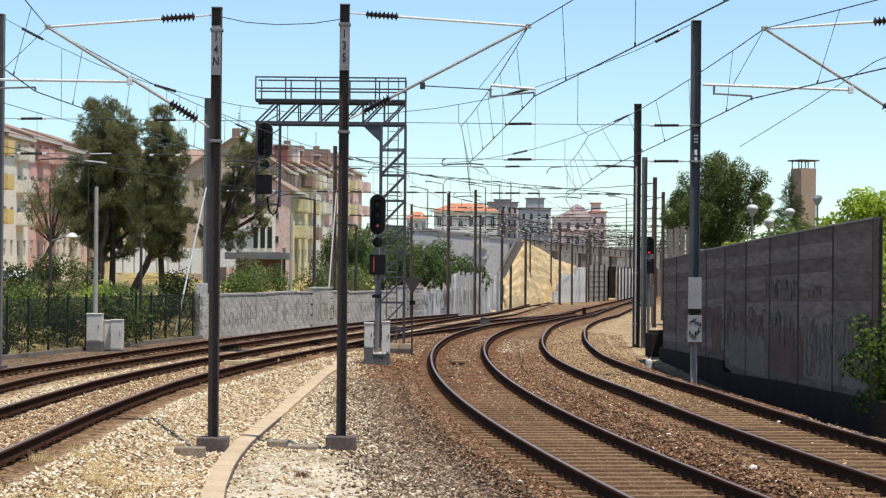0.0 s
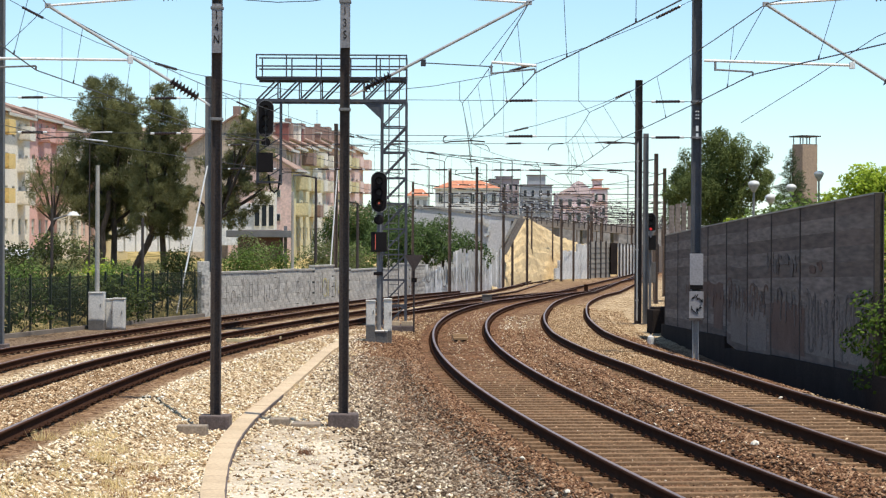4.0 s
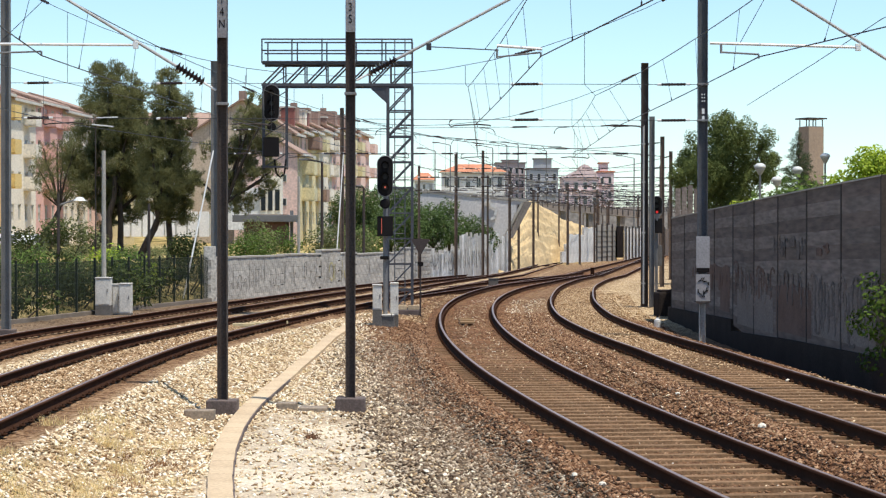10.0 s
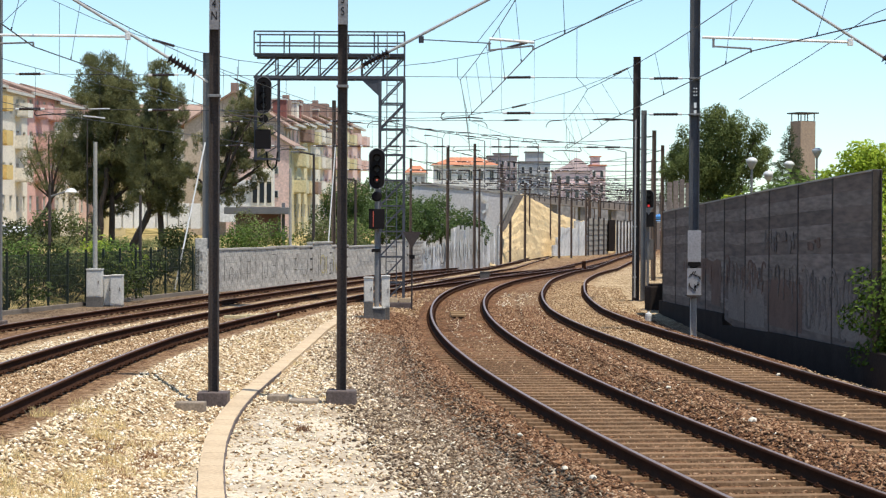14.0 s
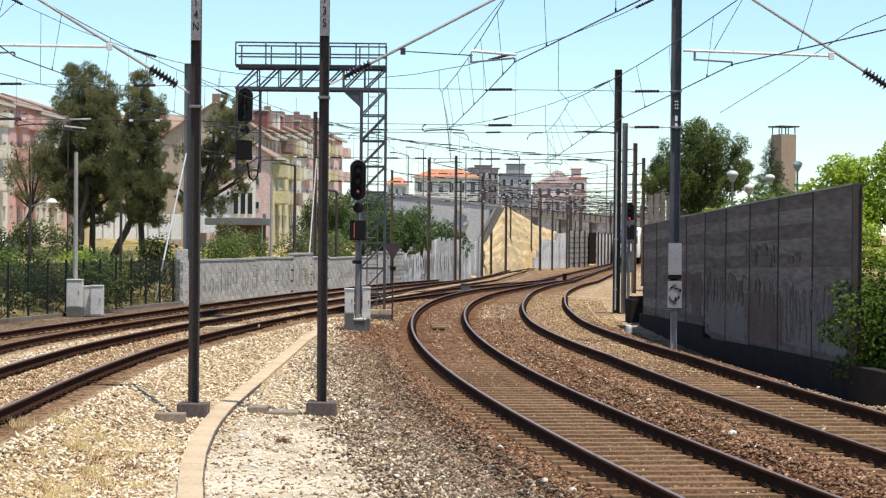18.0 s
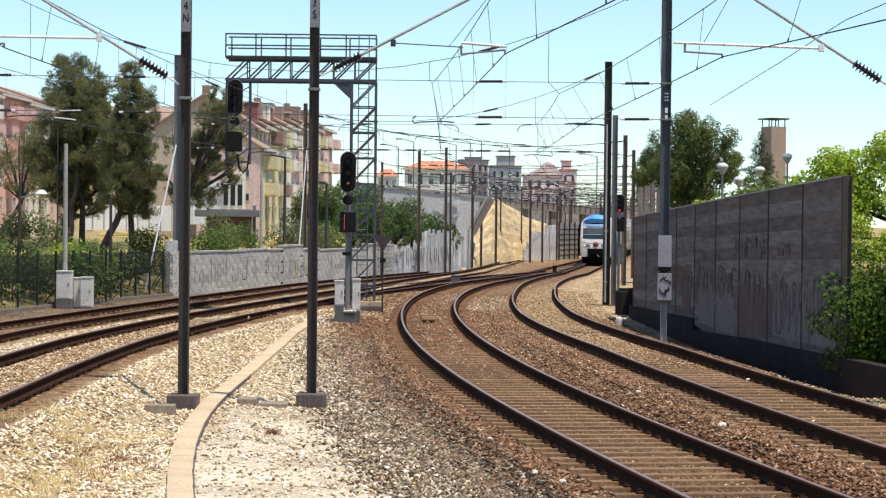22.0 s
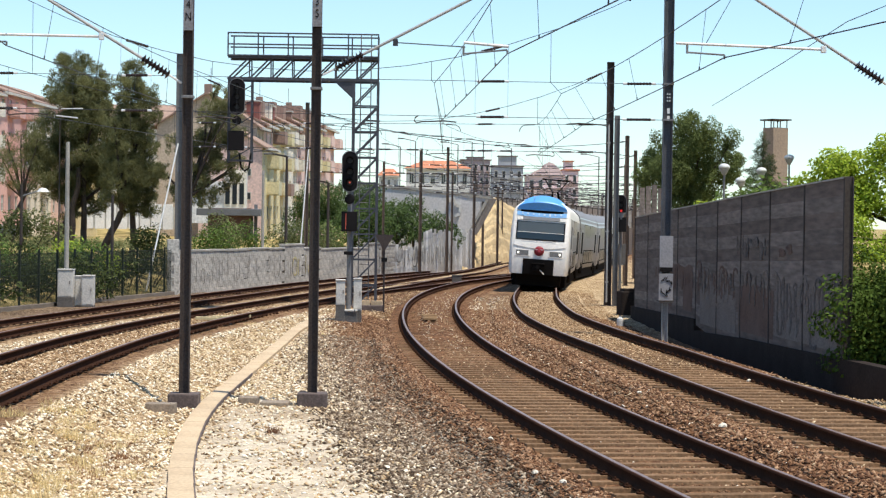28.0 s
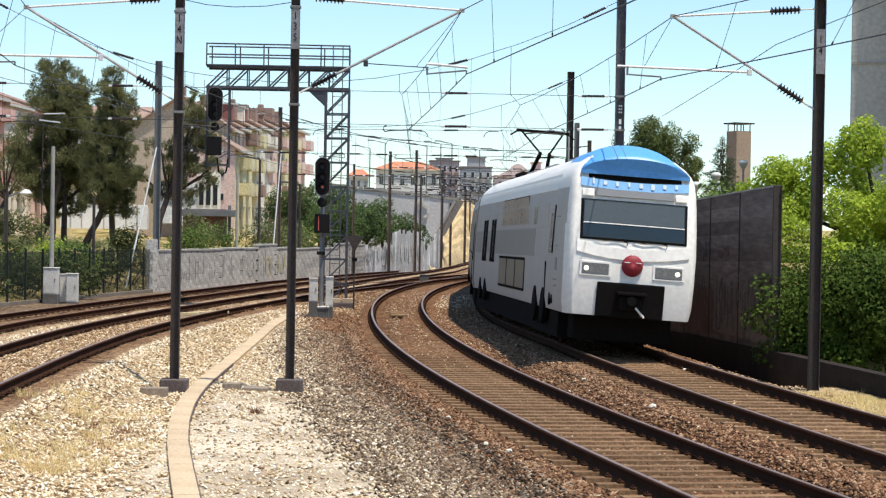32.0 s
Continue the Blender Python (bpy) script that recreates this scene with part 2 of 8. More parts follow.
def track_dir(k, y):
    return (track_x(k, y + 0.05) - track_x(k, y - 0.05)) / 0.1


# boundary on the left (fence, then wall) and wall on the right
EDGE_Y = np.array([-40, 40, 67.6, 92, 110, 130, 158, 260])
EDGE_X = np.array([-17.5, -16.5, -14.3, -9.7, -5.6, -1.6, 3.8, 24])
WALL_Y = np.array([-60, 30, 40.8, 50, 62, 73, 82, 110, 150, 260])
WALL_X = np.array([17, 9.9, 8.8, 8.5, 8.3, 8.2, 9.4, 13.4, 21, 47])


def ground_z(x, y):
    x, y = np.asarray(x, float), np.asarray(y, float)
    f = fall(y)
    xl2, xr1, xr2, xl1 = (track_x(k, y) for k in ("L2", "R1", "R2", "L1"))
    fr = (x - xl2) / np.maximum(xr1 - xl2, 1)
    mid = np.interp(fr, [0.12, 0.3, 0.7], [-0.12, -0.33, -0.42]) + 0.25 * np.interp(y, [45, 65, 80], [0, 1, 0.3]) * np.interp(fr, [0.2, 0.75], [1, 0]) + 0.3 * np.exp(-((y - 63) / 9) ** 2) * np.interp(fr, [0.3, 0.5, 0.66, 0.85], [0, 1, 1, 0])
    base = np.where(x < xl2, np.interp(x - xl1, [-4, -1], [-0.35, -0.33]), np.where(x < xr1, mid, np.interp(y, [60, 80], [-0.5, -0.3])))
    g = f + base
    for k in ("R1", "R2", "L2", "L1"):
        d = np.abs(x - track_x(k, y))
        top = track_z(k, y) - 0.225
        g = np.maximum(g, top - np.maximum(d - 1.75, 0) / 1.9)
    ex, wx = np.interp(y, EDGE_Y, EDGE_X), np.interp(y, WALL_Y, WALL_X)
    u = ex - x
    park = f + np.interp(u, [0.3, 7, 16, 60, 400], [-0.35, 1.5, 1.9, 2.6, 3.0])
    keep = np.maximum(np.interp(y, [118, 150], [1, 0]), np.interp(u, [7, 14], [0, 1]) * np.interp(y, [260, 320], [1, 0]))
    g = np.where(u > 0.3, np.maximum(g, park) * keep + g * (1 - keep), g)
    g = g - 0.75 * np.interp(y, [130, 134, 205, 210], [0, 1, 1, 0]) * np.interp(-x, [23, 25.5], [0, 1]) * np.interp(-x, [200, 260], [1, 0])
    g = np.where((x > xr2 + 1.0) & (x < wx + 0.4), np.maximum(g, track_z("R2", y) - 0.34 - 1.2 * np.interp(y, [36, 39], [0, 1])), g)
    v = x - wx
    high = f + np.interp(v, [0.4, 3, 60], [1.2, 1.9, 2.6])
    g = np.where(v > 0.4, high * np.interp(y, [44, 52], [0.0, 1]) + g * np.interp(y, [44, 52], [1, 0.0]), g)
    return g



# ---- ground: one sheet to the horizon ----
def spaced(*runs):
    out = [runs[0][0]]
    for a, b, n in runs:
        out += list(np.linspace(a, b, n + 1)[1:])
    return np.array(out)


def ground_mat():
    m = bpy.data.materials.new("ballast and dry earth")
    m.use_nodes = True
    nt = m.node_tree
    L, N = nt.links.new, nt.nodes.new
    b = nt.nodes["Principled BSDF"]
    b.inputs["Roughness"].default_value = 0.95
    b.inputs["Specular IOR Level"].default_value = 0.15
    co = N("ShaderNodeTexCoord")
    vor = N("ShaderNodeTexVoronoi")
    vor.inputs["Scale"].default_value = 17
    L(co.outputs["Object"], vor.inputs["Vector"])
    big = N("ShaderNodeTexNoise")
    big.inputs["Scale"].default_value = 0.5
    big.inputs["Detail"].default_value = 6
    L(co.outputs["Object"], big.inputs["Vector"])
    sep = N("ShaderNodeSeparateColor")
    L(vor.outputs["Color"], sep.inputs[0])

    def ramp(src, stops):
        r = N("ShaderNodeValToRGB")
        e = r.color_ramp.elements
        e[0].position, e[0].color = stops[0][0], (*stops[0][1], 1)
        e[1].position, e[1].color = stops[-1][0], (*stops[-1][1], 1)
        for p, c in stops[1:-1]:
            e.new(p).color = (*c, 1)
        L(src, r.inputs["Fac"])
        return r.outputs[0]

    def blend(f, a, c, mode="MIX"):
        x = N("ShaderNodeMix")
        x.data_type, x.blend_type = "RGBA", mode
        if isinstance(f, float):
            x.inputs[0].default_value = f
        else:
            L(f, x.inputs[0])
        L(a, x.inputs[6]), L(c, x.inputs[7])
        return x.outputs[2]

    def attr(n):
        a = N("ShaderNodeAttribute")
        a.attribute_name = n
        return a.outputs["Fac"]

    stone = sep.outputs[0]
    # tan is kept dark so the gaps between loose stones look shaded
    tan = ramp(stone, [(0.0, (0.105, 0.06, 0.029)), (0.3, (0.29, 0.2, 0.106)), (0.7, (0.46, 0.345, 0.205)), (1.0, (0.68, 0.565, 0.4))])
    grey = ramp(stone, [(0.0, (0.03, 0.021, 0.014)), (0.5, (0.10, 0.075, 0.05)), (1.0, (0.30, 0.245, 0.18))])
    rust = ramp(stone, [(0.0, (0.058, 0.024, 0.011)), (0.5, (0.135, 0.063, 0.029)), (1.0, (0.25, 0.137, 0.07))])
    pale = ramp(big.outputs["Fac"], [(0.3, (0.50, 0.44, 0.35)), (0.7, (0.66, 0.60, 0.50))])
    grass = ramp(big.outputs["Fac"], [(0.3, (0.16, 0.14, 0.05)), (0.5, (0.34, 0.265, 0.11)), (0.7, (0.48, 0.38, 0.18))])
    col = blend(attr("grey"), tan, grey)
    col = blend(attr("rust"), col, rust)
    col = blend(attr("pale"), col, blend(0.4, pale, tan))
    col = blend(attr("grass"), col, grass)
    worn = ramp(big.outputs["Fac"], [(0.3, (0.72, 0.66, 0.6)), (0.65, (1.1, 1.08, 1.04))])
    col = blend(1.0, col, worn, "MULTIPLY")
    L(col, b.inputs["Base Color"])
    bp = N("ShaderNodeBump")
    bp.inputs["Strength"].default_value = 0.9
    bp.inputs["Distance"].default_value = 0.035
    L(vor.outputs["Distance"], bp.inputs["Height"])
    bp.invert = True
    L(bp.outputs[0], b.inputs["Normal"])
    return m


M["ground"] = ground_mat()
gx = spaced((-3000, -300, 8), (-300, -60, 14), (-60, -20, 40), (-20, 16, 180), (16, 40, 40), (40, 300, 20), (300, 3000, 8))
gy = spaced((-1500, -60, 8), (-60, 12, 36), (12, 60, 160), (60, 180, 200), (180, 400, 20), (400, 4500, 12))
GX, GY = np.meshgrid(gx, gy)
rng = np.random.default_rng(3)
GZ = ground_z(GX, GY)
near = (np.abs(GX) < 60) & (GY > -60) & (GY < 300)
GZ = np.where(near, GZ + rng.normal(0, 0.012, GZ.shape), np.where(GY > 300, np.minimum(GZ, 1.5), GZ))
nx, ny = len(gx), len(gy)
idx = np.arange(nx * ny).reshape(ny, nx)
quads = np.stack([idx[:-1, :-1], idx[:-1, 1:], idx[1:, 1:], idx[1:, :-1]], -1).reshape(-1, 4)
me = arrays_mesh("ground", np.stack([GX, GY, GZ], -1).reshape(-1, 3), quads, M["ground"], True)


def near_track(k, w):
    d = np.abs(GX - track_x(k, GY))
    return np.clip((w - d) / 0.5, 0, 1)


DR1 = GX - track_x("R1", GY)
DL2 = GX - track_x("L2", GY)
zone = {
    "rust": np.clip(np.maximum.reduce([near_track("R1", 1.9), near_track("R2", 1.7) * np.interp(GY, [40, 62, 80], [0.75, 0.5, 0.15]), np.clip((0.62 - np.abs(np.abs(DL2) - 0.95)) / 0.3, 0, 1) * 0.8, near_track("L1", 1.4) * 0.8,
                                       np.clip((DL2 - 1.0) / 0.8, 0, 1) * np.clip((-1.0 - DR1) / 0.8, 0, 1) * np.interp(GY, [78, 95], [0, 0.6]),
                                       # strip by the barrier: brown put in to darken it as shade
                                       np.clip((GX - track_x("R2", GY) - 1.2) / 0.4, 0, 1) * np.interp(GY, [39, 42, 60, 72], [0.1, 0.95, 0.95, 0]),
                                       np.clip((GX - np.interp(GY, EDGE_Y, EDGE_X)) / 0.3, 0, 1) * np.clip((-1.0 - (GX - track_x("L1", GY))) / 0.3, 0, 1) * 0.3,
                                       np.clip((DR1 - 0.5) / 0.5, 0, 1) * np.clip((3.6 - DR1) / 0.5, 0, 1) * 0.8,
                                       np.clip((DR1 + 2.15 + np.interp(GY, [30, 55], [0, 0.9]) + 0.25 * np.sin(GY * 1.7)) / 0.5, 0, 1) * np.clip((-1.2 - DR1) / 0.5, 0, 1) * np.interp(GY, [20, 50], [0.65, 0.9])]), 0, 1),
    "grey": np.clip((DR1 + 3.4 + 0.3 * np.sin(GY * 1.3)) / 0.5, 0, 1) * np.clip((-1.3 - DR1) / 0.5, 0, 1) * np.interp(GY, [42, 58], [1, 0.2]) + np.clip((-1.3 - (GX - track_x("L1", GY))) / 0.5, 0, 1) * 0.85,
    "pale": np.clip((GX + 3.15) / 0.4, 0, 1) * np.clip((-3.0 - DR1) / 0.8, 0, 1) * np.interp(GY, [32, 40], [1, 0.35]) * (GY < 60),
    "grass": np.clip((np.interp(GY, EDGE_Y, EDGE_X) - GX) / 0.8, 0, 1) + np.clip((GX - np.interp(GY, WALL_Y, WALL_X)) / 0.8, 0, 1) + (GY > 300)
             + np.clip((GX - track_x("R2", GY) - 1.45) / 0.3, 0, 1) * np.interp(GY, [33.6, 35.2], [1, 0]),
}
for key, val in zone.items():
    a = me.attributes.new(key, "FLOAT", "POINT")
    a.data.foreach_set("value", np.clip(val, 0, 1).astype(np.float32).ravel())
ground = tagged(new("ground", me), "sunlit tan ballast and dry earth between the tracks", "ground", kind="structure")


# ---- tracks ----
def rail_profile():
    """Half-open outline of a flat-bottomed rail, 0.17 m high, top at z = 0: (across, height)."""
    return [(-0.075, -0.172), (0.075, -0.172), (0.075, -0.160), (0.012, -0.140), (0.010, -0.045), (0.036, -0.034),
            (0.036, -0.006), (0.028, 0.0), (-0.028, 0.0), (-0.036, -0.006), (-0.036, -0.034), (-0.010, -0.045), (-0.012, -0.140), (-0.075, -0.160)]


def rail_mesh(k, side, ys):
    prof = np.array(rail_profile())
    x, z, s = track_x(k, ys), track_z(k, ys), track_dir(k, ys)
    n = 1 / np.sqrt(1 + s * s)
    nxv, nyv = n, -s * n
    off = side * 0.87
    V = np.stack([x[:, None] + nxv[:, None] * (off + prof[None, :, 0]), ys[:, None] + nyv[:, None] * (off + prof[None, :, 0]),
                  np.repeat(z[:, None], len(prof), 1) + prof[None, :, 1]], -1)
    m, p = V.shape[:2]
    i = np.arange(m * p).reshape(m, p)
    q = np.stack([i[:-1], np.roll(i[:-1], -1, 1), np.roll(i[1:], -1, 1), i[1:]], -1).reshape(-1, 4)
    me = arrays_mesh("rail", V.reshape(-1, 3), q, M["rail_web"])
    me.materials.append(M["rail_head"])
    me.materials.append(M["rail_top"])
    face = np.zeros((m - 1, p), np.int32)
    face[:, 5:10] = 1
    face[:, 7] = 2
    me.polygons.foreach_set("material_index", face.ravel())
    return me


bm = bmesh.new()
prism(bm, [(-1.3, -0.13), (1.3, -0.13), (1.3, 0.13), (-1.3, 0.13)], -0.2, 0.0)
for v in bm.verts:
    if v.co.z > -0.1:
        v.co.y *= 0.72
        v.co.x *= 0.985
        if abs(v.co.x) < 0.4:
            v.co.z -= 0.04
sleeper_me = bpy.data.meshes.new("sleeper")
bm.to_mesh(sleeper_me)
bm.free()
sleeper_me.materials.append(M["sleeper"])
bm = bmesh.new()
for s in (-0.87, 0.87):
    for e in (-1, 1):
        box(bm, (s + e * 0.10, 0, 0.014), (0.08, 0.1, 0.028))
        bar(bm, (s + e * 0.108, 0, 0.02), (s + e * 0.108, 0, 0.055), 0.015, 6)
clip_me = bpy.data.meshes.new("clips")
bm.to_mesh(clip_me)
bm.free()
clip_v = np.array([v.co for v in clip_me.vertices])
clip_tri = []
for p in clip_me.polygons:
    vs = list(p.vertices)
    clip_tri += [(vs[0], vs[i], vs[i + 1]) for i in range(1, len(vs) - 1)]
clip_tri = np.array(clip_tri)
sl_v = np.array([v.co for v in sleeper_me.vertices])
sl_q = np.array([list(p.vertices) for p in sleeper_me.polygons])


def station_list(k, y0, y1, step):
    ys, y = [], y0
    while y < y1:
        ys.append(y)
        y += step / math.sqrt(1 + float(track_dir(k, y)) ** 2)
    return ys


def many(base_v, base_f, mats):
    V = np.concatenate([base_v @ np.array(m.to_3x3()).T + np.array(m.translation) for m in mats])
    Fc = np.concatenate([base_f + i * len(base_v) for i in range(len(mats))])
    return V, Fc


def build_track(k, label, y_from, y_near, y_far, sunk=0.05):
    track = empty("railway_track", label, "railway track", group="railway tracks", kind="structure")
    ys = np.concatenate([np.arange(y_from, 60, 0.8), np.arange(max(60, y_from), y_far, 1.6)])
    for side in (-1, 1):
        ob = new("rail", rail_mesh(k, side, ys))
        ob.parent = track
    near_m, far_m = [], []
    for y in station_list(k, y_from, y_far, 0.6):
        m = pose(float(track_x(k, y)), y, float(track_z(k, y)) - 0.178, 0, 0, -math.degrees(math.atan(float(track_dir(k, y)))) + random.uniform(-0.5, 0.5))
        (near_m if y < y_near else far_m).append(m)
    clips = [m for m in near_m + far_m if m.translation.y < 100]
    near_m, far_m = ([Matrix.Translation((0, 0, -float(np.interp(m.translation.y, [36, 58], [0 if sunk < 0.05 else sunk, 0.05])))) @ m for m in ms] for ms in (near_m, far_m))
    for m in near_m:
        piece("sleeper", sleeper_me, track, m)
    V, Fc = many(sl_v, sl_q, far_m)
    ob = new("sleeper_row", arrays_mesh("sleeper_row", V, Fc, M["sleeper"]))
    ob.parent = track
    tagged(ob, "distant concrete sleepers", kind="stuff")
    V, Fc = many(clip_v, clip_tri, clips)
    ob = new("rail_clips", arrays_mesh("rail_clips", V, Fc, M["rail_web"]))
    ob.parent = track
    tagged(ob, "dark steel rail clips and bolts", kind="stuff")
    return track


build_track("R1", "curved track with worn shiny rails on rusty concrete sleepers", 12, 84, 250, 0.0)
build_track("R2", "outer curved track beside the noise barrier", 12, 78, 250, 0.0)
build_track("L2", "curved track on pale ballast beside the masts", 14, 74, 200)
build_track("L1", "far curved track beside the fence and wall", 40, 82, 200)
build_track("X", "crossover track between the two pairs of lines", 88, 88, 160)



def g(x, y):
    return float(ground_z(x, y))


def polyline(bm, pts, r, n=5):
    """One bent tube through the points."""
    pts = [Vector(p) for p in pts]
    rings = []
    for i, p in enumerate(pts):
        d = (pts[min(i + 1, len(pts) - 1)] - pts[max(i - 1, 0)]).normalized()
        q = d.to_track_quat("Z", "Y")
        rings.append([bm.verts.new(p + q @ Vector((r * math.cos(2 * math.pi * j / n), r * math.sin(2 * math.pi * j / n), 0))) for j in range(n)])
    for a, b in zip(rings, rings[1:]):
        for j in range(n):
            bm.faces.new((a[j], a[(j + 1) % n], b[(j + 1) % n], b[j]))
    bm.faces.new(rings[0][::-1])
    bm.faces.new(rings[-1])


# ---- catenary masts ----
def mast(x, y, top, w=0.17, dark=True, foot=True, label="dark weathered steel catenary mast", z=None, name="catenary_mast", turn=90):
    z = g(x, y) - 0.05 if z is None else z
    m = empty(name, label, "mast", pose(x, y, z, 0, 0, turn), group="catenary masts")
    bm = bmesh.new()
    prism(bm, h_section(w, w, 0.016), 0.0, top - z)
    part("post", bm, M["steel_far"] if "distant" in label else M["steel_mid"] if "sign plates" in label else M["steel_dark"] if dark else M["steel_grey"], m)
    bm = bmesh.new()
    box(bm, (0, 0, top - z + 0.008), (w + 0.01, w + 0.01, 0.016))
    part("cap_plate", bm, M["steel_grey"], m)
    if not foot:
        bm = bmesh.new()
        box(bm, (0, 0, 0.06), (w + 0.16, w + 0.16, 0.03), bevel=0.004)
        part("base_plate", bm, M["steel_dark"], m)
    if foot:
        bm = bmesh.new()
        box(bm, (0, 0, 0.14), (0.5, 0.52, 0.32), bevel=0.025)
        part("footing", bm, M["footing"], m, "dark concrete footing block")
    return m


def band(m, h, w):
    """A clamp round a mast."""
    bm = bmesh.new()
    box(bm, (0, 0, h), (w + 0.04, w + 0.04, 0.05), bevel=0.008)
    part("clamp", bm, M["steel_grey"], m)


def insulator(bm, p, q, r=0.075, n=8):
    """A string of porcelain sheds between two points."""
    p, q = Vector(p), Vector(q)
    d = q - p
    m = Matrix.Translation(p) @ d.to_track_quat("Z", "Y").to_matrix().to_4x4()
    prof = [(0.02, 0.0)]
    for i in range(n):
        h = d.length * (i + 0.5) / n
        prof += [(0.035, h - d.length * 0.42 / n), (r, h), (0.035, h + d.length * 0.2 / n)]
    lathe(bm, prof + [(0.02, d.length)], 10 if r > 0.06 else 6, m)


def lettering(m, text, h_top, size, w, face):
    """Characters one below another on a mast's face, in the built-in font."""
    for i, ch in enumerate(text):
        cu = bpy.data.curves.new("character", "FONT")
        cu.body, cu.size, cu.extrude, cu.align_x = ch, size, 0.002, "CENTER"
        ob = new("character", cu)
        me = bpy.data.meshes.new_from_object(ob.evaluated_get(bpy.context.evaluated_depsgraph_get()))
        bpy.data.objects.remove(ob)
        me.materials.append(M["black"])
        c = new("character", me)
        c.parent = m
        c.matrix_basis = m.matrix_basis.to_3x3().to_4x4().inverted() @ pose(0, face, h_top - (i + 1) * size * 1.02, 90, 0, 0) @ Matrix.Diagonal((0.72, 1, 1, 1))


MAST_A = mast(-3.69, 35.76, 7.24, 0.17)
MAST_B = mast(-1.55, 36.87, 7.45, 0.17)
MAST_C = mast(7.06, 55.94, 9.47, 0.25, foot=False, label="tall grey catenary mast carrying sign plates", z=0.81)
MAST_D = mast(8.15, 82.7, 9.31, 0.27, foot=False, label="tall grey catenary mast beside the noise barrier")
MAST_E = mast(8.36, 35.1, 7.27, 0.19, foot=False, label="dark catenary mast standing before the bushes", z=-0.2)
mast(-12.4, 60.0, 9.95, 0.25, dark=False, label="grey catenary mast beside the fence")
mast(-9.95, 93.0, 10.19, 0.3, dark=False, foot=False, label="grey catenary mast behind the wall", z=-0.45)
for m, h in ((MAST_A, 7.3), (MAST_A, 5.4), (MAST_B, 7.6), (MAST_B, 5.7)):
    band(m, h - 0.05, 0.17)
for m, text, z1 in ((MAST_A, "14N", 6.92), (MAST_B, "13S", 7.12), (MAST_E, "14", 6.7)):
    bm = bmesh.new()
    z1 -= m.location.z
    box(bm, (-0.092, 0, z1 - 0.41), (0.008, 0.164, 0.84))
    part("painted_ground", bm, M["mark_grey"], m, "worn grey painted ground for the mast's mark")
    lettering(m, text, z1 - 0.04, 0.205, 0.17, -0.099)
# mast C: plates and clamps
M["plate_grey"] = mat("dusty white enamel", (0.36, 0.345, 0.35), 0.5, 0, 0.25, 2, 20)
bm = bmesh.new()
box(bm, (-0.15, 0, 2.19 - 0.81), (0.012, 0.36, 0.84), bevel=0.004)
part("upper_plate", bm, M["plate_grey"], MAST_C, "blank white enamel plate")
bm = bmesh.new()
box(bm, (-0.152, 0, 1.71 - 0.81), (0.014, 0.34, 0.11))
part("black_strip", bm, M["black"], MAST_C)
bm = bmesh.new()
box(bm, (-0.15, 0, 1.21 - 0.81), (0.012, 0.38, 0.78), bevel=0.004)
part("lower_plate", bm, M["plate_grey"], MAST_C, "white plate covered with scrawled paint")
bm = bmesh.new()
rs = random.Random(5)
for row in range(2):
    px, pz = -0.13, 1.39 - 0.81 - row * 0.28
    for i in range(9):
        q = (px + rs.uniform(-0.03, 0.09), pz + rs.uniform(-0.12, 0.12))
        q = (max(-0.16, min(0.16, q[0])), q[1])
        angle_bar(bm, (-0.162, -px, pz), (-0.162, -q[0], q[1]), 0.02)
        px, pz = q[0], 1.39 - 0.81 - row * 0.28 + (q[1] - pz) * 0.3
tagged(part("scrawl", bm, M["black"], MAST_C), "scrawled black paint strokes", kind="stuff")
bm = bmesh.new()
prism(bm, h_section(0.14, 0.16, 0.016), -0.40 - 0.81, 0.0)
part("lower_post", bm, M["steel_pale"], MAST_C, "slender pale galvanised lower post")
for z in (6.67, 5.71):
    band(MAST_C, z - 0.81, 0.25)
for i in range(3):
    for j in range(2):
        bm = bmesh.new()
        bar(bm, (-0.13, -0.03 + j * 0.06, 6.40 - 0.81 - i * 0.09), (-0.14, -0.03 + j * 0.06, 6.40 - 0.81 - i * 0.09), 0.02, 8)
        part("faded_dot", bm, M["tube"], MAST_C)
for i in range(2):
    bm = bmesh.new()
    box(bm, (-0.135, 0.0, 5.95 - 0.81 - i * 0.2), (0.006, 0.07, 0.14))
    part("faded_mark", bm, M["tube"], MAST_C)
bm = bmesh.new()
bar(bm, (0.12, -0.11, 0.0), (0.12, -0.11, 2.0), 0.014, 6)
part("earth_cable", bm, M["steel_pale"], MAST_E, "thin pale earthing cable")
# a pale rod with brackets, added as the bright highlight stripe on mast D
bm = bmesh.new()
bar(bm, (-0.19, 0.06, 0.2), (-0.19, 0.06, 6.74 + 0.5), 0.035, 8)
for h in (1, 3, 5, 6.5):
    box(bm, (-0.16, 0.06, h), (0.1, 0.14, 0.05))
part("highlight_rod", bm, M["steel_pale"], MAST_D, "pale rod standing in for the mast's bright highlight")
bm = bmesh.new()
prism(bm, h_section(0.2, 0.2, 0.014), 0, 7.6, Matrix.Translation((0.1, -0.3, 0)))
part("rear_post", bm, M["steel_grey"], MAST_D)


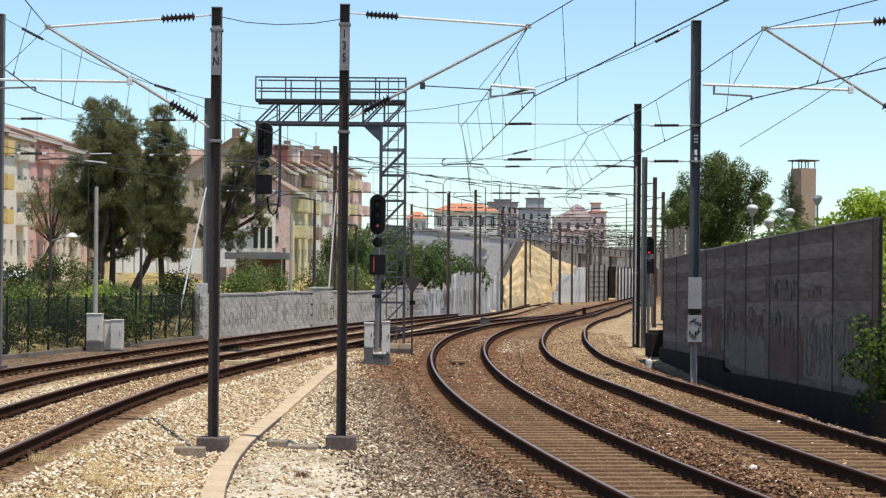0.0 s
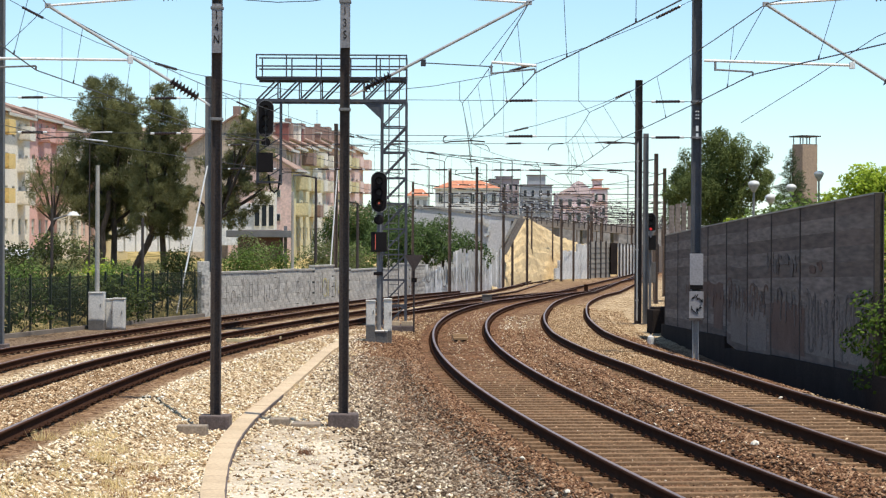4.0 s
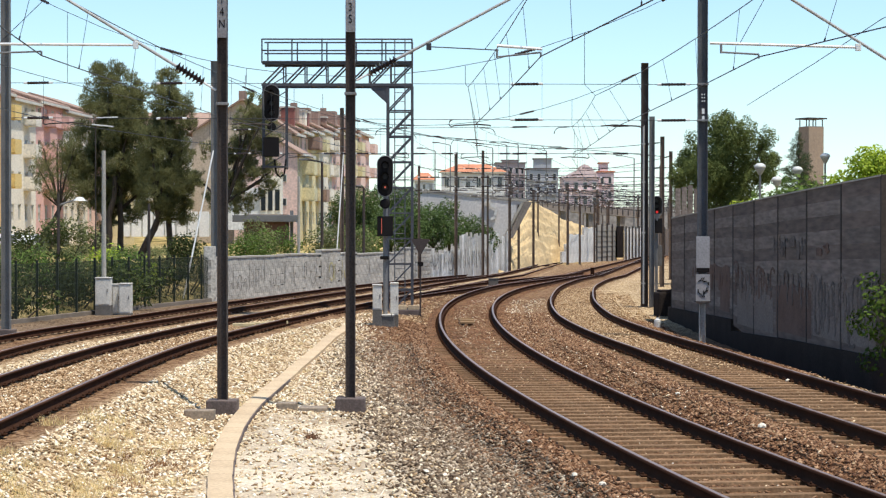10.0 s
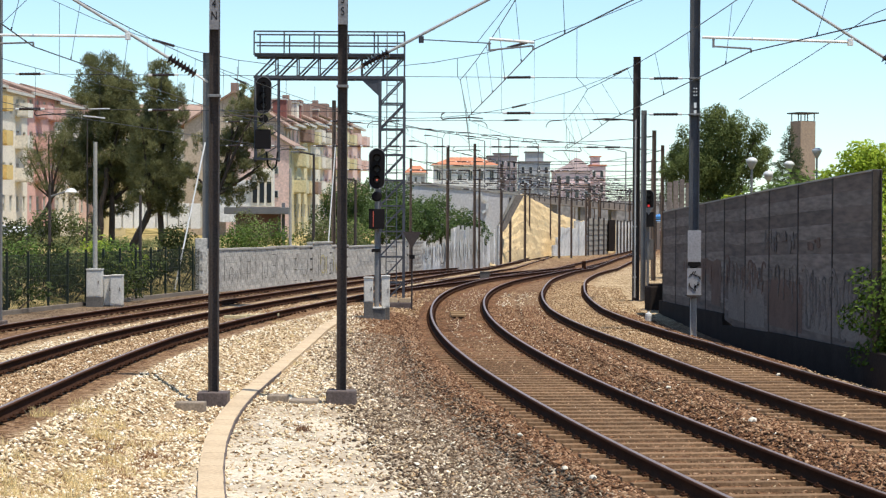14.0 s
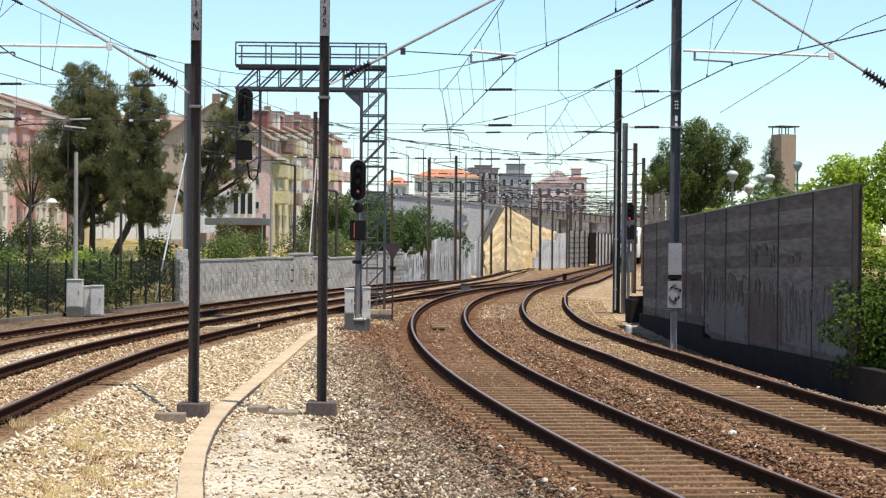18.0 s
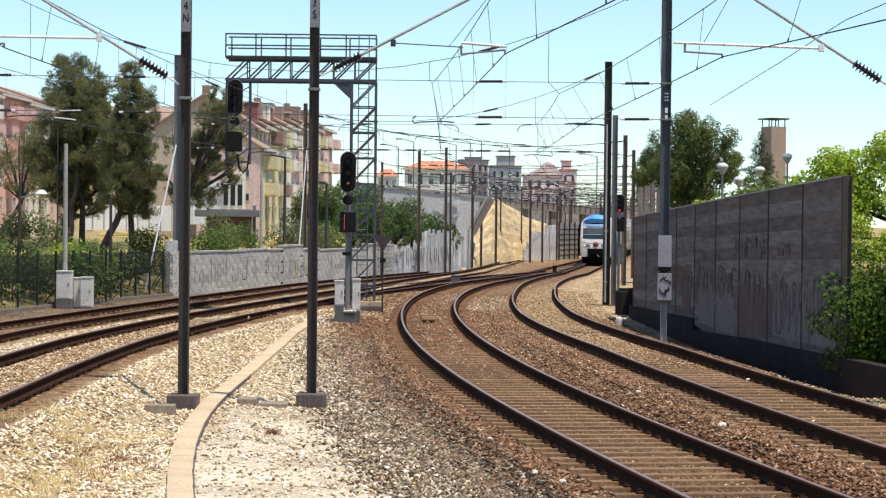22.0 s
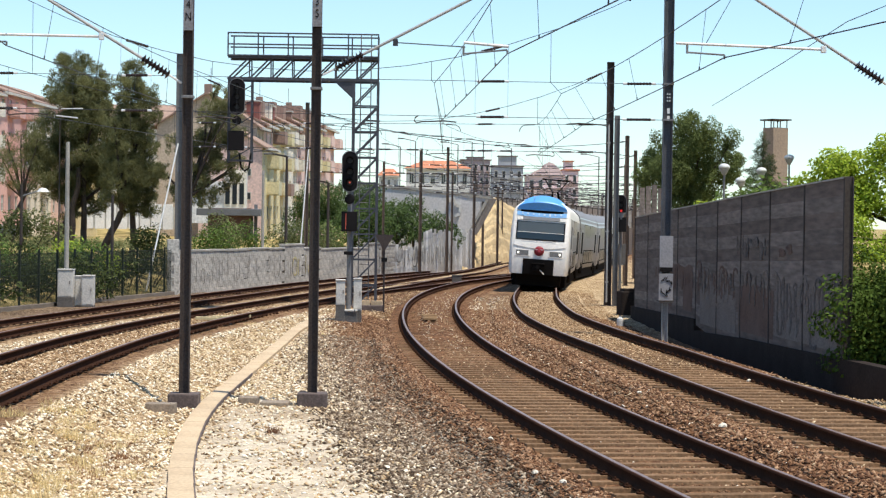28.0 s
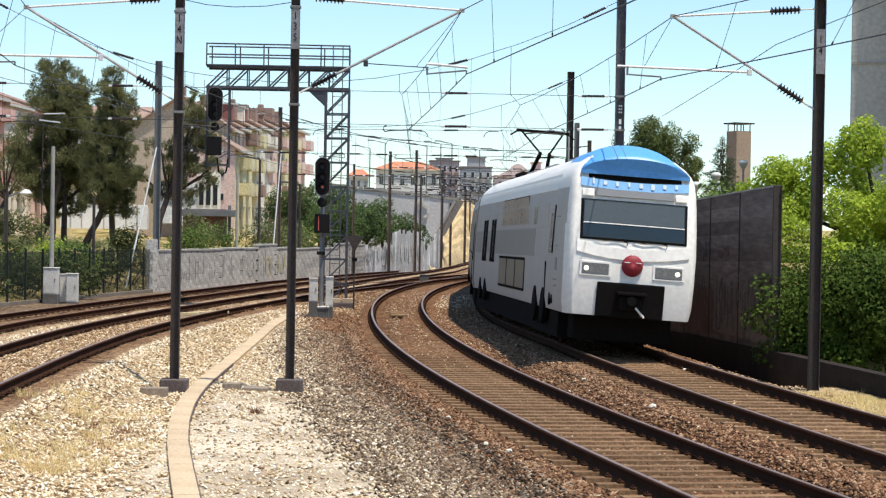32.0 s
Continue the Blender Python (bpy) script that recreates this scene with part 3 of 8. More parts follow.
# ---- cantilevers at the near masts ----
def cantilever(mst, base, end, strut_foot, reg, label, reg_r=0.024):
    """Top tie, inclined strut with insulators, registration tube and steady arm; points in world space."""
    a = empty("cantilever", label, "cantilever", Matrix.Translation(base), group="cantilevers")
    o = Vector(base)

    def loc(p):
        return Vector(p) - o
    b, e, s = Vector(base), Vector(end), Vector(strut_foot)
    d = (e - b).normalized()
    bm = bmesh.new()
    bar(bm, loc(b), loc(b + d * 0.28), 0.014)
    bar(bm, loc(b + d * 0.84), loc(e), 0.022, 8)
    part("top_tube", bm, M["tube"], a)
    bm = bmesh.new()
    insulator(bm, loc(b + d * 0.28), loc(b + d * 0.86), 0.085)
    part("insulator", bm, M["insul"], a, "brown ribbed porcelain insulator")
    d = (e - s).normalized()
    bm = bmesh.new()
    bar(bm, loc(s), loc(s + d * 0.3), 0.02)
    part("strut_pin", bm, M["tube"], a)
    bm = bmesh.new()
    insulator(bm, loc(s + d * 0.25), loc(s + d * 0.8), 0.095)
    part("insulator", bm, M["insul"], a, "brown ribbed porcelain insulator")
    bm = bmesh.new()
    bar(bm, loc(s + d * 0.78), loc(e), 0.026, 8)
    box(bm, loc(e), (0.1, 0.07, 0.08), bevel=0.01)
    part("strut", bm, M["steel_pale"], a)
    r0, r1, st, hook = (Vector(p) for p in reg)
    bm = bmesh.new()
    bar(bm, loc(r0), loc(r1), reg_r, 8)
    box(bm, loc(r0), (0.09, 0.07, 0.12), bevel=0.01)
    part("registration_tube", bm, M["tube"] if reg_r > 0.02 else M["wire"], a)
    bm = bmesh.new()
    bar(bm, loc(hook), loc(hook + Vector((0, 0, -0.16))), 0.022)
    bar(bm, loc(hook + Vector((0, 0, -0.14))), loc(st), 0.016)
    bar(bm, loc(st), loc(st + Vector((0, 0, -0.07))), 0.018)
    part("steady_arm", bm, M["steel_grey"], a)
    bm = bmesh.new()
    bar(bm, loc(r1 + (r0 - r1) * 0.2), loc(e), 0.006, 5)
    part("stay_wire", bm, M["wire"], a)
    return a


cantilever(MAST_A, (-3.79, 35.76, 7.12), (-6.58, 35.76, 6.89), (-3.8, 35.76, 5.2), ((-5.17, 35.76, 5.97), (-8.1, 35.76, 5.99), (-6.78, 35.76, 5.86), (-7.6, 35.76, 5.97)),
           "bright tubular cantilever with brown insulators on the mast")
cantilever(MAST_B, (-1.46, 36.87, 7.31), (1.69, 36.87, 7.11), (-1.44, 36.87, 5.45), ((-0.17, 36.87, 6.04), (1.06, 36.87, 5.98), (1.8, 36.87, 5.94), (1.03, 36.87, 6.0)),
           "bright tubular cantilever with brown insulators on the mast", 0.01)
cantilever(MAST_E, (8.26, 35.1, 7.096), (5.58, 35.1, 6.902), (8.26, 35.1, 5.217), ((7.04, 35.1, 5.883), (4.55, 35.1, 5.953), (5.37, 35.1, 5.764), (4.74, 35.1, 5.940)),
           "bright tubular cantilever reaching over the outer track")
# the steady arm's bright tube at mast B
bm = bmesh.new()
bar(bm, (1.03, 36.87, 6.06), (1.82, 36.87, 6.0), 0.026, 8)
tagged(part("pull_off_tube", bm, M["tube"], None), "bright pull-off tube above the contact wire", "cantilever")
bm = bmesh.new()
polyline(bm, [(-3.6, 35.76, 7.09), (-3.2, 36.0, 7.03), (-2.7, 36.3, 7.03), (-2.1, 36.6, 7.09), (-1.62, 36.85, 7.2)], 0.008, 5)
tagged(part("earth_wire", bm, M["wire"], None), "slack earth wire strung between the two masts", "wire")


# ---- cross spans between the masts on both sides ----
SPANS = []


def fittings(sp, p, q):
    """Bright metal end caps of an insulator."""
    d = (Vector(q) - Vector(p)).normalized()
    for e, s in ((p, -1), (q, 1)):
        bm = bmesh.new()
        bar(bm, Vector(e), Vector(e) + d * s * 0.11, 0.032, 6)
        part("end_cap", bm, M["tube"], sp)


def cross_span(left, right, z_up, z_low, sag_mid, tracks, rad=0.009, z_top=None, label="cross-span of wires and insulators above all tracks", sets=None, hung=None):
    """sets: where along the span the insulators hang; hung: for a track, where its hanger and its messenger hang and how high."""
    l, r = Vector(left), Vector(right)
    sp = empty("cross_span", label, "cross span", Matrix.Translation(l), group="cross spans")

    def at(f, z):
        p = l.lerp(r, f)
        return Vector((p.x - l.x, p.y - l.y, z - l.z))
    zu, zl = z_up, z_low
    for nm, z in (("upper_wire", zu), ("lower_wire", zl)):
        bm = bmesh.new()
        bar(bm, at(0, z[0]), at(1, z[1]), rad, 5)
        part(nm, bm, M["wire"], sp)
    # head-span messenger hangs in a shallow V from both mast tops
    zt = z_top or (left[2], right[2])
    bm = bmesh.new()
    pts = []
    for i in range(15):
        f = i / 14
        pts.append(at(f, (zt[0] * (1 - f) + zt[1] * f) - 4 * f * (1 - f) * sag_mid))
    polyline(bm, pts, rad)
    part("head_wire", bm, M["wire"], sp)
    fs = []
    for k in tracks:
        best = min(((abs(float(track_x(k, l.lerp(r, f).y)) - l.lerp(r, f).x), f) for f in np.linspace(0.02, 0.98, 97)))
        fs.append((k, best[1]))
    for k, f in fs:
        fh, fu, zm = hung[k] if hung and k in hung else (f, f, zu[0] * (1 - f) + zu[1] * f)
        p = at(fh, (zt[0] * (1 - fh) + zt[1] * fh) - 4 * fh * (1 - fh) * sag_mid)
        u, lo = at(fu, zm), at(f, zl[0] * (1 - f) + zl[1] * f)
        bm = bmesh.new()
        if fh != fu:
            polyline(bm, [p, at(fh, zu[0] * (1 - fh) + zu[1] * fh), u], rad * 0.9)
        else:
            bar(bm, p, u, rad * 0.8, 5)
        part("hanger", bm, M["wire"], sp)
        bm = bmesh.new()
        side = 1 if k in ("R1", "L1") else -1
        polyline(bm, [lo + Vector((-side * dx, 0, dz)) for dx, dz in ((0.6, 0.0), (0.68, -0.05), (0.7, -0.14), (0.64, -0.19), (0.5, -0.16), (-0.1, -0.13), (-0.45, -0.16))], 0.02)
        part("steady_arm", bm, M["steel_dark"], sp)
        if sets is None:
            bm = bmesh.new()
            polyline(bm, [u + Vector((side * dx, 0, dz)) for dx, dz in ((0.72, -0.3), (0.7, -0.2), (0.62, -0.09), (0.5, -0.04), (0.1, -0.02))], 0.017)
            part("steady_arm", bm, M["steel_dark"], sp)
        for dx in (1.15, -1.25) if sets is None else ():
            bm = bmesh.new()
            insulator(bm, lo + Vector((dx - 0.24, 0, 0)), lo + Vector((dx + 0.24, 0, 0)), 0.045, 6)
            part("insulator", bm, M["insul"], sp)
            fittings(sp, lo + Vector((dx - 0.24, 0, 0)), lo + Vector((dx + 0.24, 0, 0)))
        SPANS.append((k, tuple(l + u), tuple(l + Vector((lo.x, lo.y, lo.z - 0.16)))))
    # insulators near both ends and between the track pairs
    bm_f = list(sets) if sets else [0.065, 0.955]
    if not sets and len(fs) > 2:
        bm_f.append((fs[2][1] + fs[3][1]) / 2 - 0.01)
        bm_f.append((fs[0][1] + fs[1][1]) / 2)
        bm_f.append((fs[1][1] + fs[2][1]) / 2 - 0.08)
    width = (r - l).length
    for f in bm_f:
        for z in (zu, zl):
            bm = bmesh.new()
            zz = z[0] * (1 - f) + z[1] * f
            insulator(bm, at(f - 0.33 / width, zz), at(f + 0.33 / width, zz), 0.05, 8)
            part("insulator", bm, M["insul"], sp)
            fittings(sp, at(f - 0.33 / width, zz), at(f + 0.33 / width, zz))
        bm = bmesh.new()
        f1, f2 = (f - 0.33 / width, f + 0.33 / width) if sets else (f, f + 0.66 / width)
        za, zb = ((zt[0] * (1 - e) + zt[1] * e) - 4 * e * (1 - e) * sag_mid for e in (f1, f2))
        insulator(bm, at(f1, za), at(f2, zb), 0.05, 8)
        part("insulator", bm, M["insul"], sp)
        if sets and 0.1 < f < 0.9:
            for e in (f - 0.48 / width, f + 0.42 / width):
                bm = bmesh.new()
                bar(bm, at(e, (zt[0] * (1 - e) + zt[1] * e) - 4 * e * (1 - e) * sag_mid), at(e, zl[0] * (1 - e) + zl[1] * e), 0.004, 4)
                part("tie_wire", bm, M["wire"], sp)
    return sp


cross_span((-12.3, 60.0, 9.85), (6.95, 55.94, 9.4), (6.98, 6.67), (5.98, 5.71), 2.6, ("L1", "L2", "R1", "R2"), sets=(0.045, 0.248, 0.7636, 0.9665),
           hung={"R1": (0.677, 0.681, 6.69), "R2": (0.844, 0.859, 6.41)})
cross_span((-9.8, 92.9, 9.6), (8.05, 82.7, 9.0), (7.15, 6.85), (6.1, 5.75), 2.2, ("L1", "L2", "R1", "R2"), 0.011)
far_masts = [(-5.35, 116.0, 12.52, 117.0, 9.41, 7.88), (1.2, 143.0, 15.88, 143.0, 7.91, 7.99),
             (5.63, 165.4, 19.38, 166.0, 7.26, 7.29), (12.1, 195.8, 34.5, 197.0, 6.76, 6.78),
             (17.0, 224.0, 42.0, 226.0, 6.8, 6.8), (25.0, 262.0, 47.0, 262.0, 6.8, 6.8), (33, 300, 55.0, 300.0, 6.8, 6.8)]
for xl, yl, xr, yr, zl, zr in far_masts:
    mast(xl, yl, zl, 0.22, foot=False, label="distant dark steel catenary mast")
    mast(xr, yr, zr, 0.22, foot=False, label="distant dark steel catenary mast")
    cross_span((xl, yl, zl - 0.3), (xr, yr, zr - 0.3), (zl - 1.1, zr - 1.1), (5.6, 5.6), 1.0, ("L1", "L2", "R1", "R2"), 0.018,
               label="distant cross-span of wires and insulators")
for px_x, px_y, top in ((3.2, 150.5, 8.30), (7.96, 175.3, 5.87), (13.7, 202.6, 4.97), (6.6, 172.0, 4.66), (16.04, 215, 5.5), (18.71, 230, 5.5)):
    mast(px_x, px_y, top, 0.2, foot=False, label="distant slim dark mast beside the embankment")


for D in (129.0, 154.0, 181.0, 196.0, 210.0, 226.0, 243.0, 251.0, 280.0, 290.0, 303.0, 318.0):
    xl, xr = float(np.interp(D, EDGE_Y, EDGE_X)) + (0.6 if D < 170 else -2.0), float(track_x("R2", D)) + 4.0
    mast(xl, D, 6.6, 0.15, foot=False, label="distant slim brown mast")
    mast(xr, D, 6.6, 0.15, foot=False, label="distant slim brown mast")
    cross_span((xl, D, 6.5), (xr, D, 6.5), (5.9, 5.9), (5.1, 5.1), 0.5, ("L1", "L2", "R1", "R2"), 0.016, label="distant cross-span of wires and insulators")


# ---- contact lines ----
def contact_line(k, supports):
    """Messenger and contact wire with droppers through supports of (messenger point, contact point)."""
    c0 = Vector(supports[0][1])
    line = empty("contact_line", "sagging messenger and contact wire with thin droppers over the track", "contact line", Matrix.Translation(c0), group="contact lines")
    top, low, drops = [], [], []
    for (m0, w0), (m1, w1) in zip(supports, supports[1:]):
        m0, m1, w0, w1 = (Vector(v) for v in (m0, m1, w0, w1))
        n = 10
        for i in range(n + (1 if m1 == Vector(supports[-1][0]) else 0)):
            f = i / n
            sag = 4 * f * (1 - f)
            top.append(m0.lerp(m1, f) - Vector((0, 0, 0.12 * sag)) - c0)
            low.append(w0.lerp(w1, f) - Vector((0, 0, 0.02 * sag)) - c0)
        if m0.y < 90:
            for f in (0.12, 0.32, 0.5, 0.68, 0.88):
                sag = 4 * f * (1 - f)
                drops.append((m0.lerp(m1, f) - Vector((0, 0, 0.12 * sag)) - c0, w0.lerp(w1, f) - Vector((0, 0, 0.02 * sag)) - c0))
    bm = bmesh.new()
    polyline(bm, top, 0.0095)
    part("messenger_wire", bm, M["wire"], line)
    bm = bmesh.new()
    polyline(bm, low, 0.011)
    part("contact_wire", bm, M["wire"], line)
    for p, q in drops:
        bm = bmesh.new()
        bar(bm, p, q, 0.005, 4)
        bar(bm, q - (q - p).normalized() * 0.06, q, 0.013, 4)
        part("dropper", bm, M["wire"], line)


NEAR = {"R1": ((1.69, 36.87, 7.11), (1.80, 36.87, 5.87)), "R2": ((5.58, 35.1, 6.902), (5.37, 35.1, 5.720)), "L2": ((-6.58, 35.76, 6.89), (-6.78, 35.76, 5.79))}
for k in TRACKS:
    sup = [(a, b) for kk, a, b in SPANS if kk == k]
    first = NEAR.get(k)
    if first is None:
        first = ((-11.4, 34.0, 7.0), (-11.4, 34.0, 5.8))
    xm, xc = {"R1": (5.0, 4.74), "R2": (11.2, 9.9), "L2": (-4.0, -4.8), "L1": (-9.5, -9.5)}[k]
    contact_line(k, [((xm, 10.0, first[0][2] + 0.05), (xc, 10.0, first[1][2] + 0.02)), first] + sup)
# a feeder that climbs towards the camera on the right, above mast E
bm = bmesh.new()
polyline(bm, [(8.85, 60, 6.35), (8.64, 48, 6.63), (8.48, 40, 6.85), (13.5, 20, 8.8)], 0.009)
tagged(part("feeder_wire", bm, M["wire"], None), "dark feeder wire slung along the masts beside the barrier", "wire")



# ---- signal gantry ----
def lattice_column(parent, x0, x1, y0, y1, z0, z1, panel, wch, wbr):
    cs = [(x0, y0), (x1, y0), (x1, y1), (x0, y1)]
    for c in cs:
        bm = bmesh.new()
        angle_bar(bm, (*c, z0), (*c, z1), wch)
        part("leg", bm, M["steel_blue"], parent)
    n = max(1, round((z1 - z0) / panel))
    for i in range(n):
        a, b = z0 + (z1 - z0) * i / n, z0 + (z1 - z0) * (i + 1) / n
        for j in range(4):
            p, q = cs[j], cs[(j + 1) % 4]
            if j >= 2:
                p, q = q, p
            bm = bmesh.new()
            angle_bar(bm, (*p, a), (*q, b), wbr)
            part("brace", bm, M["steel_blue"], parent)
            bm = bmesh.new()
            angle_bar(bm, (*p, b), (*q, b), wbr)
            part("strut", bm, M["steel_blue"], parent)


GY0, GY1 = 73.5, 74.6
gantry = empty("signal_gantry", "dark galvanised lattice gantry with railed walkway over the tracks", "gantry", Matrix.Translation((0, 0, 0)))
XL, XR = -6.19, -0.93
zb, zt_, zr = 7.84, 8.60, 9.43
gz0 = g(-1.4, 74) - 0.02
lattice_column(gantry, XR - 0.86, XR, GY0, GY1, gz0, zb, 0.88, 0.085, 0.05)
for y in (GY0, GY1):
    for z in (zb, zt_):
        bm = bmesh.new()
        angle_bar(bm, (XL, y, z), (XR, y, z), 0.10)
        part("chord", bm, M["steel_blue"], gantry)
    n = 7
    for i in range(n):
        xa, xb = XL + (XR - XL) * i / n, XL + (XR - XL) * (i + 1) / n
        bm = bmesh.new()
        angle_bar(bm, (xa, y, zb), (xb, y, zt_), 0.055)
        part("brace", bm, M["steel_blue"], gantry)
        bm = bmesh.new()
        angle_bar(bm, (xb, y, zb), (xb, y, zt_), 0.045)
        part("post", bm, M["steel_blue"], gantry)
    for z in (zr, (zr + zt_) / 2 + 0.02):
        bm = bmesh.new()
        bar(bm, (XL - 0.02, y + (0.12 if y == GY1 else -0.12), z), (XR + 0.02, y + (0.12 if y == GY1 else -0.12), z), 0.028, 6)
        part("handrail", bm, M["steel_blue"], gantry)
    for i in range(6):
        x = XL + (XR - XL) * i / 5 + (0.1 if y == GY1 and i < 5 else 0)
        bm = bmesh.new()
        bar(bm, (x, y + (0.12 if y == GY1 else -0.12), zt_), (x, y + (0.12 if y == GY1 else -0.12), zr), 0.028, 6)
        part("rail_post", bm, M["steel_blue"], gantry)
for i in range(7):
    x = XL + (XR - XL) * i / 6
    bm = bmesh.new()
    angle_bar(bm, (x, GY0, zb), (x, GY1, zb), 0.06)
    part("cross_strut", bm, M["steel_blue"], gantry)
for i in range(10):
    xa = XL + (XR - XL) * (i + 0.5) / 10
    bm = bmesh.new()
    box(bm, (xa, (GY0 + GY1) / 2, zt_ + 0.05), ((XR - XL) / 10 - 0.015, 1.28, 0.05))
    part("walkway_plate", bm, M["steel_blue"], gantry)
for y in (GY0, GY1):
    bm = bmesh.new()
    prism(bm, [(XR - 0.88, zb), (XR - 1.55, zb), (XR - 0.88, zb - 0.62)], -0.015, 0.015, Matrix.Translation((0, y, 0)) @ Matrix.Rotation(radians(90), 4, "X"))
    bmesh.ops.recalc_face_normals(bm, faces=bm.faces[:])
    part("gusset", bm, M["steel_blue"], gantry)
# caged ladder inside the column
bm = bmesh.new()
for s in (-0.18, 0.18):
    bar(bm, (XR - 0.43 + s, GY0 + 0.2, gz0 + 0.2), (XR - 0.43 + s, GY0 + 0.2, zr), 0.022, 6)
for i in range(28):
    bar(bm, (XR - 0.61, GY0 + 0.2, gz0 + 0.4 + i * 0.31), (XR - 0.25, GY0 + 0.2, gz0 + 0.4 + i * 0.31), 0.012, 5)
part("ladder", bm, M["steel_grey"], gantry)
bm = bmesh.new()
box(bm, (XR - 0.43, 74.05, gz0 + 0.06), (1.5, 1.6, 0.3), bevel=0.03)
part("footing", bm, M["footing"], gantry, "concrete footing")
# hanging frame at the left end
for x in (XL + 0.03, XL + 0.84):
    for y in (GY0, GY0 + 0.5):
        bm = bmesh.new()
        angle_bar(bm, (x, y, 4.88), (x, y, zb), 0.06)
        part("hanger", bm, M["steel_blue"], gantry)
for i in range(6):
    z = 4.96 + i * 0.55
    bm = bmesh.new()
    angle_bar(bm, (XL + 0.03, GY0 + 0.5, z), (XL + 0.84, GY0 + 0.5, z + 0.5), 0.035)
    part("brace", bm, M["steel_blue"], gantry)
bm = bmesh.new()
box(bm, (XL + 0.44, GY0 + 0.2, 4.96), (0.86, 0.9, 0.06))
part("platform", bm, M["steel_blue"], gantry)


def signal_head(parent, c, w, h, lit, dot=0.085, glow_mat="lens_red"):
    """Black oval target with hooded lenses, one of them lit or none."""
    x, y, z = c
    bm = bmesh.new()
    n = 24
    pts = []
    for i in range(n):
        a = 2 * math.pi * i / n
        px, pz = math.cos(a) * w / 2, math.sin(a) * w / 2
        pts.append((px, pz + (h / 2 - w / 2 if pz >= 0 else -(h / 2 - w / 2))))
    prism(bm, pts, -0.02, 0.02, Matrix.Translation((x, y, z)) @ Matrix.Rotation(radians(90), 4, "X"))
    bm.normal_update()
    head = part("target", bm, M["black"], parent, "black oval signal target")
    bm = bmesh.new()
    for i in range(n):
        p, q = pts[i], pts[(i + 1) % n]
        bar(bm, (x + p[0], y - 0.02, z + p[1]), (x + q[0], y - 0.02, z + q[1]), 0.012, 5)
    part("rim", bm, M["steel_grey"], head)
    bm = bmesh.new()
    box(bm, (x, y + 0.12, z), (w * 0.7, 0.2, h * 0.8), bevel=0.03)
    part("housing", bm, M["black"], head)
    k = 3
    for i in range(k):
        zz = z + (1 - i) * h * 0.27
        on = lit == i
        bm = bmesh.new()
        bar(bm, (x, y - 0.02, zz), (x, y - 0.05, zz), 0.085, 14)
        lens = part("lens", bm, M["lens_off"], head)
        if on:
            bm = bmesh.new()
            bar(bm, (x, y - 0.05, zz), (x, y - 0.056, zz), dot, 12)
            part("lit_lamp", bm, M[glow_mat], head, "lit red lamp")
        bm = bmesh.new()
        m = Matrix.Translation((x, y - 0.02, zz)) @ Matrix.Rotation(radians(90), 4, "X")
        r0, seg = 0.115, 12
        ring = [m @ Vector((r0 * math.cos(a), r0 * math.sin(a), d)) for a in np.linspace(-0.35, math.pi + 0.35, seg) for d in (0, 0.22)]
        vs = [bm.verts.new(v) for v in ring]
        for j in range(seg - 1):
            bm.faces.new((vs[2 * j], vs[2 * j + 2], vs[2 * j + 3], vs[2 * j + 1]))
        part("hood", bm, M["black"], head)
    return head


sa = empty("hanging_signal", "dark three-lens railway signal hung under the gantry", "railway signal", pose(0, 0, 0))
signal_head(sa, (-5.84, 73.2, 7.18), 0.55, 1.28, -1)
bm = bmesh.new()
bar(bm, (-5.84, 73.15, 6.35), (-5.84, 73.35, 6.35), 0.16, 14)
bar(bm, (-5.84, 73.08, 6.35), (-5.84, 73.2, 6.35), 0.1, 14)
part("marker_light", bm, M["black"], sa)
bm = bmesh.new()
box(bm, (-5.86, 73.3, 5.65), (0.54, 0.3, 0.68), bevel=0.02)
part("indicator_box", bm, M["black"], sa, "black route indicator box")
bm = bmesh.new()
polyline(bm, [(-5.75, 73.4, 5.22), (-5.69, 73.4, 4.73), (-5.55, 73.4, 4.59), (-5.41, 73.4, 4.71), (-5.35, 73.4, 5.22)], 0.035, 6)
part("cable_loop", bm, M["black"], sa)

# ---- signal on a post with its cabinets ----
bx, bz = -1.55, g(-1.55, 61.0)
sb = empty("post_signal", "dark railway signal showing a dim red light on a grey post", "railway signal", pose(0, 0, 0))
head = signal_head(sb, (bx, 60.8, 4.33), 0.46, 1.18, 2, 0.03, "lens_dim")
bm = bmesh.new()
bar(bm, (bx, 61.05, bz - 0.1), (bx, 61.05, 4.83), 0.07, 10)
part("post", bm, M["steel_grey"], sb)
bm = bmesh.new()
lathe(bm, [(0.09, 0), (0.15, 0.02), (0.15, 0.1), (0.1, 0.12)], 16, Matrix.Translation((bx, 60.85, 3.53)) @ Matrix.Rotation(radians(90), 4, "X"))
part("marker_light", bm, M["black"], sb)
bm = bmesh.new()
box(bm, (bx, 60.9, 2.88), (0.46, 0.26, 0.58), bevel=0.02)
part("indicator_box", bm, M["black"], sb, "black indicator box")
# a reddish frame line of the box; its glow is added, no lamp
bm = bmesh.new()
box(bm, (bx - 0.1, 60.762, 2.88), (0.012, 0.01, 0.44))
part("glow_strip", bm, M["lens_dim"], sb, "narrow red frame line with an added glow")
bm = bmesh.new()
box(bm, (bx - 0.02, 60.95, 1.96), (0.26, 0.14, 0.1), bevel=0.01)
part("small_plate", bm, M["black"], sb)
